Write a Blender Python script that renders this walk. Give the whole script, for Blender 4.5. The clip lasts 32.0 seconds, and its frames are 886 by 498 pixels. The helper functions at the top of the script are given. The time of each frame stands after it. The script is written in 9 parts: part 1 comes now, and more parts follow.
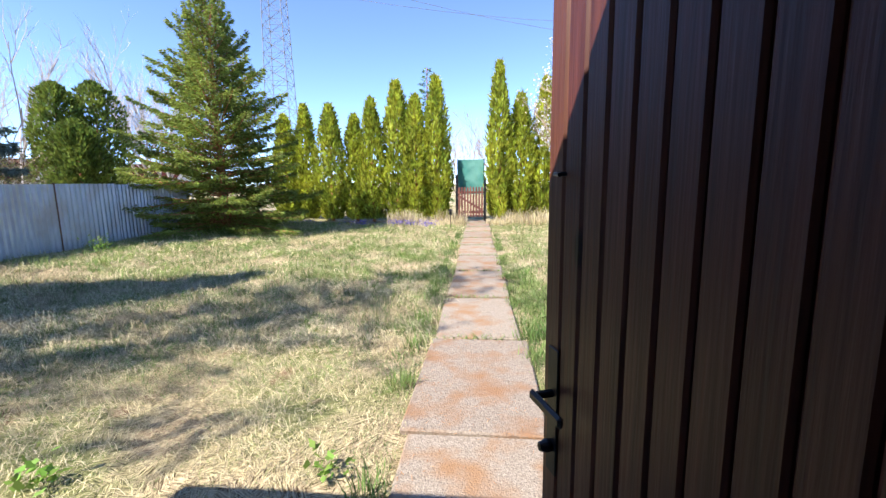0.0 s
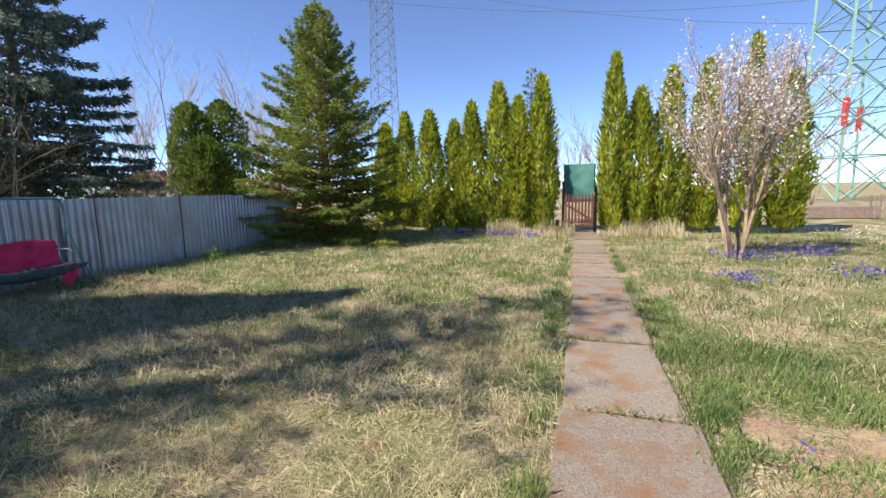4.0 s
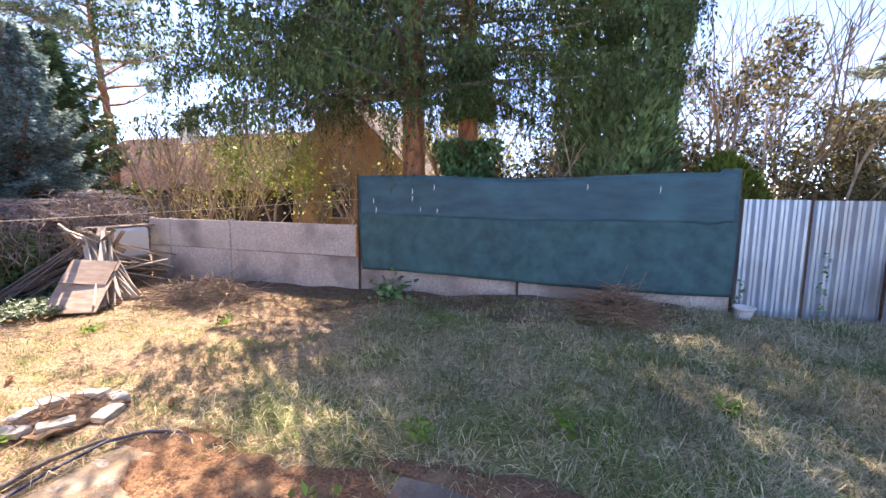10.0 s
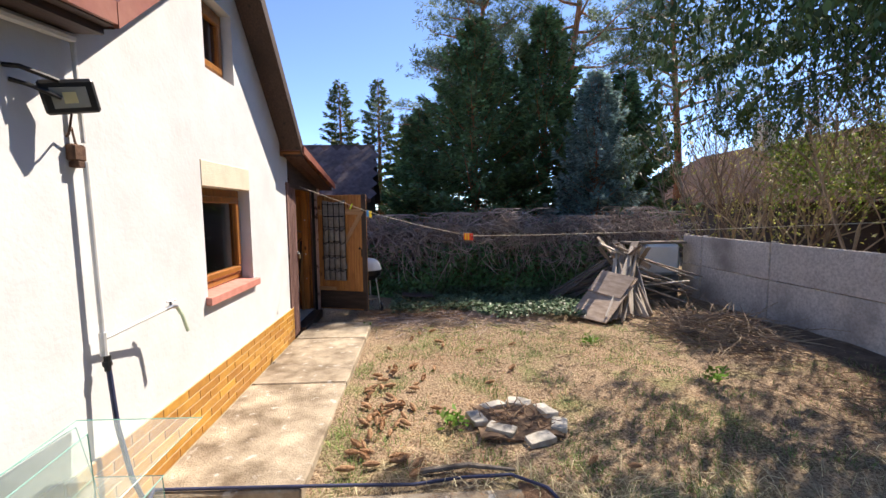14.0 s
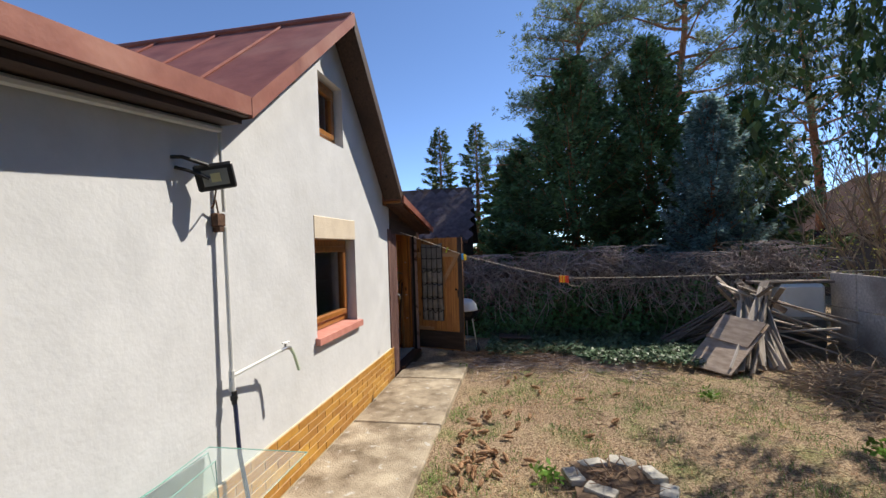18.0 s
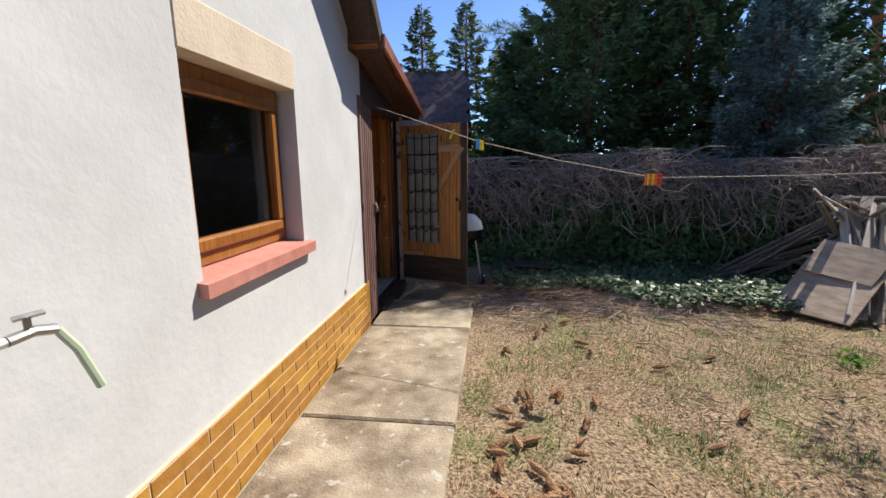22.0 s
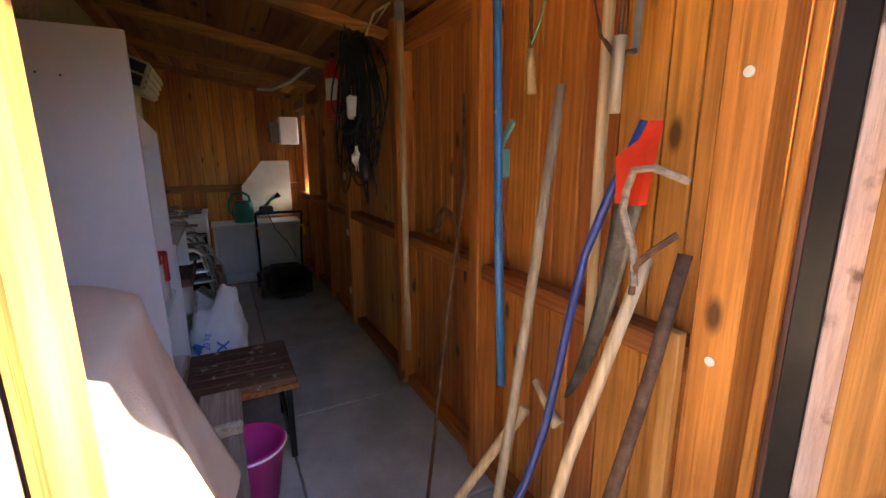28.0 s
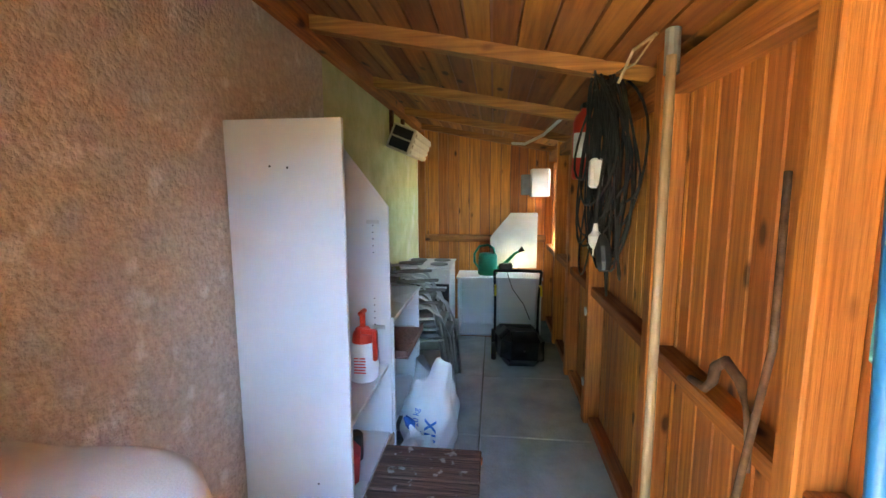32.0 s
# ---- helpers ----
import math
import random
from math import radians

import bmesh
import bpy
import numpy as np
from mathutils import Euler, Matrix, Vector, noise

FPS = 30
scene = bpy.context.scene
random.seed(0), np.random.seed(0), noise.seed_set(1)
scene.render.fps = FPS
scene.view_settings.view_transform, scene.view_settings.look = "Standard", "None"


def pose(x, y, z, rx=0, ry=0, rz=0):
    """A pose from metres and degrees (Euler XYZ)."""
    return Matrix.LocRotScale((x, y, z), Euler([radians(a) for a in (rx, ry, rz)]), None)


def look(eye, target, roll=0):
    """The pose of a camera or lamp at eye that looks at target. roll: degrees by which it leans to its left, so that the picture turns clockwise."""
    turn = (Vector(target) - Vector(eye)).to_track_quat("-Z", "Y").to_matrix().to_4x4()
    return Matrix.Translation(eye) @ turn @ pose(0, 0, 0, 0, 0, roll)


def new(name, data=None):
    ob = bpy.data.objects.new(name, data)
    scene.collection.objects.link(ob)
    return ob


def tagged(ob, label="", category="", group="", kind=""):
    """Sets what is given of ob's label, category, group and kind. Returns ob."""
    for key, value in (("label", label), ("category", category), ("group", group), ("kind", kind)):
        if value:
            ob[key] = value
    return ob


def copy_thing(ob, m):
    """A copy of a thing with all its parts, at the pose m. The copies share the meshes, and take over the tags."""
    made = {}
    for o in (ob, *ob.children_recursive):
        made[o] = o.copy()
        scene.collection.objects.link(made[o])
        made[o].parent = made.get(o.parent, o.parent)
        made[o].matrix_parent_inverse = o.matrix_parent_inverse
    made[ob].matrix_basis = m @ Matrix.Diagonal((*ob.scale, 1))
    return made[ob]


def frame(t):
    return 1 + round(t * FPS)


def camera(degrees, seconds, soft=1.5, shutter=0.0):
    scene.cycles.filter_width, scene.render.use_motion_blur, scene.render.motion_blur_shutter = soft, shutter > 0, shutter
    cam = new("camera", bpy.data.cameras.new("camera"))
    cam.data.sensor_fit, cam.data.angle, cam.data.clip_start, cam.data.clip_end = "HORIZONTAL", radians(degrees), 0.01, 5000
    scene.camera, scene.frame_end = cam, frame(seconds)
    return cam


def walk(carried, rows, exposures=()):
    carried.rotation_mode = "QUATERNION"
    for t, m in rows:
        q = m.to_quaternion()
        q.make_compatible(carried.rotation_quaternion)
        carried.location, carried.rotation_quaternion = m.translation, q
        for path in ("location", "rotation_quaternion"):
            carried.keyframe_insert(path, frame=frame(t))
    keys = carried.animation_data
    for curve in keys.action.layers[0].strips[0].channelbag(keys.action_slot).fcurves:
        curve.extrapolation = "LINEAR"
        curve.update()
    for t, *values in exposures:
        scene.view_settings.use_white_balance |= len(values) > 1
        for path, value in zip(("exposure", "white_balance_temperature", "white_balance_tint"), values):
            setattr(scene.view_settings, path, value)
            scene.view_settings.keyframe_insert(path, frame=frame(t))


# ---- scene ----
cam = camera(91.8, 32.0)
PATH = [
    (0, (0.044, -0.061, 1.564), (-0.140, 1.908, 1.262), -0.8),
    (0.5, (0.000, 0.130, 1.595), (-0.373, 2.071, 1.290), 0.1),
    (1, (-0.057, 0.266, 1.656), (-0.618, 2.161, 1.345), 1.9),
    (1.5, (-0.131, 0.391, 1.641), (-0.726, 2.273, 1.324), 1.6),
    (2, (-0.227, 0.586, 1.629), (-0.614, 2.522, 1.313), 0.7),
    (2.5, (-0.280, 0.680, 1.646), (-0.483, 2.644, 1.325), -0.2),
    (4.5, (-0.369, 0.903, 1.679), (-1.182, 2.714, 1.433), -1.7),
    (5, (-0.541, 0.871, 1.694), (-1.548, 2.582, 1.451), -2.0),
    (5.5, (-0.686, 0.811, 1.694), (-1.952, 2.341, 1.460), -1.7),
    (6, (-0.694, 0.806, 1.669), (-2.227, 2.070, 1.440), -1.3),
    (6.5, (-0.697, 0.883, 1.697), (-2.430, 1.855, 1.463), -0.3),
    (7, (-0.778, 0.897, 1.651), (-2.651, 1.556, 1.409), 0.2),
    (7.5, (-0.980, 0.847, 1.625), (-2.926, 1.235, 1.374), 0.4),
    (8, (-1.268, 0.816, 1.639), (-3.242, 1.007, 1.383), 0.0),
    (8.5, (-1.602, 0.821, 1.655), (-3.585, 0.721, 1.408), 0.0),
    (9, (-1.899, 0.761, 1.640), (-3.866, 0.490, 1.401), 1.0),
    (9.5, (-2.219, 0.698, 1.664), (-4.173, 0.344, 1.422), 0.8),
    (10, (-2.556, 0.662, 1.685), (-4.435, 0.025, 1.434), 0.5),
    (10.5, (-2.837, 0.536, 1.677), (-4.628, -0.317, 1.425), 0.9),
    (11, (-3.057, 0.395, 1.680), (-4.721, -0.686, 1.431), -0.0),
    (11.5, (-3.265, 0.370, 1.675), (-4.664, -1.040, 1.437), -0.7),
    (12, (-3.448, 0.349, 1.668), (-4.588, -1.277, 1.429), 0.2),
    (12.5, (-3.587, 0.298, 1.674), (-4.538, -1.444, 1.432), 0.2),
    (13, (-3.692, 0.228, 1.681), (-4.441, -1.610, 1.439), 0.1),
    (13.5, (-3.769, 0.208, 1.687), (-4.195, -1.734, 1.470), -0.9),
    (14, (-3.814, 0.230, 1.704), (-3.918, -1.759, 1.519), -0.6),
    (14.5, (-3.836, 0.288, 1.711), (-3.653, -1.698, 1.562), -0.4),
    (15, (-3.855, 0.327, 1.730), (-3.450, -1.628, 1.621), -0.6),
    (15.5, (-3.854, 0.343, 1.764), (-3.367, -1.596, 1.706), -0.7),
    (17.5, (-3.885, 0.300, 1.816), (-3.406, -1.642, 1.811), -1.8),
    (18, (-3.911, 0.287, 1.788), (-3.552, -1.681, 1.780), -1.9),
    (18.5, (-3.922, 0.237, 1.748), (-3.628, -1.741, 1.706), -1.9),
    (19, (-3.890, 0.157, 1.698), (-3.621, -1.820, 1.559), -1.0),
    (19.5, (-3.797, 0.076, 1.665), (-3.537, -1.893, 1.428), -0.4),
    (20, (-3.722, -0.094, 1.609), (-3.467, -2.052, 1.290), -0.7),
    (20.5, (-3.679, -0.374, 1.544), (-3.427, -2.325, 1.186), -0.4),
    (21, (-3.594, -0.746, 1.514), (-3.354, -2.696, 1.136), -0.1),
    (21.5, (-3.449, -1.223, 1.506), (-3.217, -3.172, 1.123), -0.3),
    (22, (-3.283, -1.657, 1.474), (-3.049, -3.607, 1.097), -0.5),
    (22.5, (-3.069, -2.112, 1.487), (-2.847, -4.061, 1.100), -2.6),
    (23, (-2.925, -2.563, 1.482), (-2.728, -4.513, 1.083), -3.7),
    (23.5, (-2.847, -3.024, 1.455), (-2.749, -4.980, 1.049), -3.2),
    (24, (-2.788, -3.470, 1.450), (-2.795, -5.428, 1.043), -3.0),
    (24.5, (-2.786, -3.894, 1.437), (-2.804, -5.852, 1.030), -1.3),
    (25, (-2.733, -4.302, 1.421), (-2.730, -6.261, 1.019), -0.3),
    (25.5, (-2.662, -4.697, 1.416), (-2.607, -6.653, 1.004), -0.8),
    (27.5, (-2.450, -5.898, 1.397), (-0.971, -7.180, 0.982), -0.1),
    (28, (-2.415, -5.976, 1.409), (-0.676, -6.868, 0.984), -0.3),
    (28.5, (-2.334, -6.017, 1.418), (-0.481, -6.637, 0.989), -0.0),
    (29, (-2.217, -6.046, 1.428), (-0.295, -6.410, 1.012), -0.2),
    (29.5, (-2.148, -6.054, 1.421), (-0.196, -6.249, 1.029), -0.3),
    (30, (-2.079, -6.071, 1.426), (-0.117, -6.154, 1.049), -0.9),
    (30.5, (-2.013, -6.110, 1.444), (-0.046, -6.066, 1.082), -0.6),
    (31, (-1.959, -6.157, 1.480), (0.007, -5.998, 1.148), -0.2),
    (31.5, (-1.929, -6.197, 1.531), (0.039, -5.994, 1.237), -0.1),
    (32, (-1.918, -6.225, 1.581), (0.052, -5.993, 1.324), -0.2),
]
EXPOSURES = [(0, 1.95, 6750, 15), (1.2, 1.7, 6800, 16), (2, 1.42, 7100, 15), (2.5, 1.34, 7100, 15), (5, 1.25, 6850, 15), (6, 1.55, 6700, 15), (7, 1.95, 6950, 22), (8, 2.2, 7050, 24), (9, 2.6, 7700, 26), (10, 2.85, 7900, 26), (12, 2.65, 7800, 25), (13, 2.15, 7500, 20), (14, 1.65, 7200, 14), (18, 1.12, 6900, 9), (22, 1.2, 6750, 10), (25, 1.38, 6600, 10), (27.5, 4.5, 7600, 2), (28, 5.15, 9700, 15), (28.5, 5.35, 9900, 15), (29, 5.6, 10100, 15), (30, 7.35, 7950, -10), (31, 7.4, 7650, -14), (32, 7.2, 7750, -9)]
walk(cam, [(t, look(eye, target, roll)) for t, eye, target, roll in PATH], EXPOSURES)

# ---- world, sun ----
SUN = Vector((-0.62, -0.60, 1.0)).normalized()
world = bpy.data.worlds.new("world")
scene.world = world
world.use_nodes = True
wn = world.node_tree
sky = wn.nodes.new("ShaderNodeTexSky")
sky.sky_type = "NISHITA"
sky.sun_disc = False
sky.sun_elevation = math.asin(SUN.z)
sky.sun_rotation = math.atan2(SUN.x, SUN.y)
sky.air_density, sky.dust_density, sky.ozone_density = 0.46, 0.0, 6.0
wn.links.new(sky.outputs[0], wn.nodes["Background"].inputs[0])
wn.nodes["Background"].inputs[1].default_value = 0.13
sun_data = bpy.data.lights.new("sun", "SUN")
sun_data.energy, sun_data.angle, sun_data.color = 3.1, radians(0.53), (1.0, 0.95, 0.87)
sun = new("sun", sun_data)
sun.matrix_world = look(SUN * 60, (0, 0, 0))

# ---- materials ----


def mat(name, c1, c2, scale=6.0, rough=0.8, metal=0.0, bump=0.25, bscale=60.0, c3=None, s3=0.9, t3=(0.45, 0.65),
        stretch=(1, 1, 1), vary=0.0, island=False, thin=0.0, spec=0.5, lo=0.35, hi=0.65, dist=0.01, coat=0.0, knots=0.0):
    m = bpy.data.materials.new(name)
    m.use_nodes = True
    nt = m.node_tree
    nd, ln = nt.nodes, nt.links
    b = nd["Principled BSDF"]
    tc = nd.new("ShaderNodeTexCoord")
    mp = nd.new("ShaderNodeMapping")
    mp.inputs["Scale"].default_value = stretch
    place = tc.outputs["Object"]
    if vary and not island:
        oi = nd.new("ShaderNodeObjectInfo")
        far = nd.new("ShaderNodeVectorMath")
        far.operation = "MULTIPLY_ADD"
        far.inputs[1].default_value = (37.0, 53.0, 71.0)
        ln.new(oi.outputs["Random"], far.inputs[0])
        ln.new(place, far.inputs[2])
        place = far.outputs[0]
    ln.new(place, mp.inputs[0])
    n1 = nd.new("ShaderNodeTexNoise")
    n1.inputs["Scale"].default_value, n1.inputs["Detail"].default_value, n1.inputs["Roughness"].default_value = scale, 6, 0.62
    ln.new(mp.outputs[0], n1.inputs[0])
    r1 = nd.new("ShaderNodeValToRGB")
    r1.color_ramp.elements[0].position, r1.color_ramp.elements[1].position = lo, hi
    r1.color_ramp.elements[0].color, r1.color_ramp.elements[1].color = (*c1, 1), (*c2, 1)
    ln.new(n1.outputs["Fac"], r1.inputs[0])
    col = r1.outputs[0]
    if c3 is not None:
        n3 = nd.new("ShaderNodeTexNoise")
        n3.inputs["Scale"].default_value, n3.inputs["Detail"].default_value = s3, 5
        ln.new(place, n3.inputs[0])
        r3 = nd.new("ShaderNodeMapRange")
        r3.inputs[1].default_value, r3.inputs[2].default_value = t3
        ln.new(n3.outputs["Fac"], r3.inputs[0])
        mx = nd.new("ShaderNodeMix")
        mx.data_type = "RGBA"
        ln.new(r3.outputs[0], mx.inputs[0])
        ln.new(col, mx.inputs[6])
        mx.inputs[7].default_value = (*c3, 1)
        col = mx.outputs[2]
    if knots:
        mk = nd.new("ShaderNodeMapping")
        mk.inputs["Scale"].default_value = tuple(1.0 if v > 1 else 0.45 for v in stretch)
        ln.new(place, mk.inputs[0])
        vo = nd.new("ShaderNodeTexVoronoi")
        vo.inputs["Scale"].default_value = knots
        ln.new(mk.outputs[0], vo.inputs[0])
        rk = nd.new("ShaderNodeMapRange")
        rk.inputs[1].default_value, rk.inputs[2].default_value, rk.inputs[3].default_value, rk.inputs[4].default_value = 0.08, 0.17, 1.0, 0.0
        ln.new(vo.outputs["Distance"], rk.inputs[0])
        mk2 = nd.new("ShaderNodeMix")
        mk2.data_type = "RGBA"
        ln.new(rk.outputs[0], mk2.inputs[0])
        ln.new(col, mk2.inputs[6])
        mk2.inputs[7].default_value = (*[v * 0.3 for v in c1], 1)
        col = mk2.outputs[2]
    if vary:
        src = nd.new("ShaderNodeNewGeometry").outputs["Random Per Island"] if island else nd.new("ShaderNodeObjectInfo").outputs["Random"]
        rr = nd.new("ShaderNodeMapRange")
        rr.inputs[3].default_value, rr.inputs[4].default_value = 1 - vary, 1 + vary
        ln.new(src, rr.inputs[0])
        hs = nd.new("ShaderNodeHueSaturation")
        ln.new(rr.outputs[0], hs.inputs["Value"])
        rh = nd.new("ShaderNodeMapRange")
        rh.inputs[3].default_value, rh.inputs[4].default_value = 0.5 - vary * 0.035, 0.5 + vary * 0.035
        ln.new(src, rh.inputs[0])
        ln.new(rh.outputs[0], hs.inputs["Hue"])
        ln.new(col, hs.inputs["Color"])
        col = hs.outputs[0]
    ln.new(col, b.inputs["Base Color"])
    b.inputs["Roughness"].default_value, b.inputs["Metallic"].default_value = rough, metal
    b.inputs["Specular IOR Level"].default_value = spec
    b.inputs["Coat Weight"].default_value = coat
    if bump:
        nb = nd.new("ShaderNodeTexNoise")
        nb.inputs["Scale"].default_value, nb.inputs["Detail"].default_value = bscale, 4
        ln.new(mp.outputs[0], nb.inputs[0])
        bp = nd.new("ShaderNodeBump")
        bp.inputs["Strength"].default_value, bp.inputs["Distance"].default_value = bump, dist
        ln.new(nb.outputs["Fac"], bp.inputs["Height"])
        ln.new(bp.outputs[0], b.inputs["Normal"])
    if thin:
        tr = nd.new("ShaderNodeBsdfTranslucent")
        ln.new(col, tr.inputs["Color"])
        ms = nd.new("ShaderNodeMixShader")
        ms.inputs[0].default_value = thin
        ln.new(b.outputs[0], ms.inputs[1])
        ln.new(tr.outputs[0], ms.inputs[2])
        ln.new(ms.outputs[0], nd["Material Output"].inputs[0])
    return m


def strawmat(name):
    """Matted dry grass: short streaks that lie in patches of changing direction, over soil and thin green."""
    m = bpy.data.materials.new(name)
    m.use_nodes = True
    nd, ln = m.node_tree.nodes, m.node_tree.links
    b = nd["Principled BSDF"]
    b.inputs["Roughness"].default_value, b.inputs["Specular IOR Level"].default_value = 1.0, 0.15
    place = nd.new("ShaderNodeTexCoord").outputs["Object"]

    def noise_of(scale, detail, vec):
        n = nd.new("ShaderNodeTexNoise")
        n.inputs["Scale"].default_value, n.inputs["Detail"].default_value = scale, detail
        ln.new(vec, n.inputs[0])
        return n.outputs["Fac"]

    def mixed(fac, a, c):
        mx = nd.new("ShaderNodeMix")
        mx.data_type = "RGBA"
        ln.new(fac, mx.inputs[0])
        for sock, v in ((mx.inputs[6], a), (mx.inputs[7], c)):
            if isinstance(v, tuple):
                sock.default_value = (*v, 1)
            else:
                ln.new(v, sock)
        return mx.outputs[2]

    def ranged(v, lo, hi):
        r = nd.new("ShaderNodeMapRange")
        r.inputs[1].default_value, r.inputs[2].default_value = lo, hi
        ln.new(v, r.inputs[0])
        return r.outputs[0]

    def streaks(cell, along, across):
        vo = nd.new("ShaderNodeTexVoronoi")
        vo.inputs["Scale"].default_value = cell
        ln.new(place, vo.inputs[0])
        sp = nd.new("ShaderNodeSeparateColor")
        ln.new(vo.outputs["Color"], sp.inputs[0])
        an = nd.new("ShaderNodeMath")
        an.operation = "MULTIPLY"
        an.inputs[1].default_value = 6.2832
        ln.new(sp.outputs[0], an.inputs[0])
        ro = nd.new("ShaderNodeVectorRotate")
        ro.rotation_type = "Z_AXIS"
        ln.new(place, ro.inputs["Vector"])
        ln.new(an.outputs[0], ro.inputs["Angle"])
        mp = nd.new("ShaderNodeMapping")
        mp.inputs["Scale"].default_value = (across, along, across)
        ln.new(ro.outputs[0], mp.inputs[0])
        return noise_of(1.0, 3, mp.outputs[0])

    s1, s2 = streaks(6.0, 7.0, 120.0), streaks(15.0, 14.0, 190.0)
    pick = ranged(noise_of(7.0, 4, place), 0.45, 0.55)
    both = nd.new("ShaderNodeMix")
    ln.new(pick, both.inputs[0])
    ln.new(s1, both.inputs[2])
    ln.new(s2, both.inputs[3])
    strand = ranged(both.outputs[0], 0.36, 0.62)
    dry = mixed(strand, (0.09, 0.06, 0.034), (0.72, 0.60, 0.39))
    green = mixed(strand, (0.045, 0.06, 0.02), (0.34, 0.34, 0.15))
    col = mixed(ranged(noise_of(0.9, 6, place), 0.42, 0.58), dry, green)
    col = mixed(ranged(noise_of(2.6, 7, place), 0.60, 0.68), col, mixed(strand, (0.14, 0.09, 0.055), (0.34, 0.24, 0.15)))
    sx = nd.new("ShaderNodeSeparateXYZ")
    ln.new(place, sx.inputs[0])
    edge = nd.new("ShaderNodeMath")
    edge.operation = "ADD"
    ln.new(sx.outputs[1], edge.inputs[0])
    ln.new(noise_of(1.4, 5, place), edge.inputs[1])
    crumb = noise_of(55.0, 6, place)
    soil = mixed(ranged(crumb, 0.36, 0.64), (0.13, 0.08, 0.05), (0.47, 0.355, 0.24))
    moss = mixed(ranged(crumb, 0.36, 0.64), (0.09, 0.085, 0.035), (0.36, 0.335, 0.17))
    soil = mixed(ranged(noise_of(1.7, 8, place), 0.53, 0.70), soil, moss)
    col = mixed(ranged(edge.outputs[0], -0.9, -1.9), col, soil)
    ln.new(col, b.inputs["Base Color"])
    bp = nd.new("ShaderNodeBump")
    bp.inputs["Strength"].default_value, bp.inputs["Distance"].default_value = 1.0, 0.02
    ln.new(both.outputs[0], bp.inputs["Height"])
    ln.new(bp.outputs[0], b.inputs["Normal"])
    return m


def leafmat(name, c1, c2, scale=1.2, vary=0.5, thin=0.38, rough=0.6):
    return mat(name, c1, c2, scale=scale, rough=rough, bump=0, vary=vary, island=True, thin=thin, spec=0.3)


def woodmat(name, c1, c2, axis=2, knots=True, rough=0.65, vary=0.25, bump=0.25, coat=0.0):
    st = [15.0, 15.0, 15.0]
    st[axis] = 0.55
    m = mat(name, tuple(v * 0.8 for v in c1), tuple(v * 1.08 for v in c2), scale=4.2, rough=rough, stretch=tuple(st), vary=vary, bump=bump, bscale=9, lo=0.32, hi=0.68,
            c3=tuple(v * 0.6 for v in c1), s3=1.7, t3=(0.58, 0.8), dist=0.006, coat=coat, knots=7.5 if knots else 0.0)
    return m


def glassmat(name, tint=(0.9, 0.97, 0.95), rough=0.02):
    m = bpy.data.materials.new(name)
    m.use_nodes = True
    b = m.node_tree.nodes["Principled BSDF"]
    b.inputs["Base Color"].default_value = (*tint, 1)
    b.inputs["Roughness"].default_value, b.inputs["Transmission Weight"].default_value, b.inputs["IOR"].default_value = rough, 1.0, 1.45
    return m


def panemat(name, tint, dust):
    """Thin pane: clear, with a fresnel gloss and a film of dust."""
    m = bpy.data.materials.new(name)
    m.use_nodes = True
    nd, ln = m.node_tree.nodes, m.node_tree.links
    tr, df, gl, fr = nd.new("ShaderNodeBsdfTransparent"), nd.new("ShaderNodeBsdfDiffuse"), nd.new("ShaderNodeBsdfGlossy"), nd.new("ShaderNodeFresnel")
    tr.inputs[0].default_value, df.inputs[0].default_value = (*tint, 1), (0.70, 0.80, 0.77, 1)
    gl.inputs["Roughness"].default_value, fr.inputs[0].default_value = 0.03, 1.5
    nz = nd.new("ShaderNodeTexNoise")
    nz.inputs["Scale"].default_value = 6
    rg = nd.new("ShaderNodeMapRange")
    rg.inputs[3].default_value, rg.inputs[4].default_value = dust * 0.5, dust * 1.5
    ln.new(nd.new("ShaderNodeTexCoord").outputs["Object"], nz.inputs[0])
    ln.new(nz.outputs["Fac"], rg.inputs[0])
    a, b = nd.new("ShaderNodeMixShader"), nd.new("ShaderNodeMixShader")
    ln.new(rg.outputs[0], a.inputs[0])
    ln.new(tr.outputs[0], a.inputs[1])
    ln.new(df.outputs[0], a.inputs[2])
    ln.new(fr.outputs[0], b.inputs[0])
    ln.new(a.outputs[0], b.inputs[1])
    ln.new(gl.outputs[0], b.inputs[2])
    ln.new(b.outputs[0], nd["Material Output"].inputs[0])
    return m


M = {}
M["pane"] = panemat("dusty_clear_pane", (0.90, 0.955, 0.935), 0.16)
M["glassedge"] = mat("green_glass_edge", (0.10, 0.30, 0.25), (0.20, 0.42, 0.36), scale=9, rough=0.15, bump=0)
M["stucco"] = mat("white_stucco", (0.585, 0.59, 0.60), (0.66, 0.665, 0.675), scale=3, rough=0.92, bump=0.3, bscale=30, c3=(0.53, 0.53, 0.53), s3=1.1, t3=(0.52, 0.85), dist=0.006)
M["plaster"] = mat("rough_grey_plaster", (0.49, 0.415, 0.345), (0.64, 0.56, 0.475), scale=42, rough=0.95, bump=1.0, bscale=65, c3=(0.74, 0.70, 0.64), s3=11, t3=(0.60, 0.70), dist=0.014)
M["greenwall"] = mat("yellow_green_limewash", (0.42, 0.42, 0.20), (0.55, 0.54, 0.30), scale=5, rough=0.95, bump=0.6, bscale=40, c3=(0.62, 0.60, 0.45), s3=2.4, t3=(0.6, 0.8))
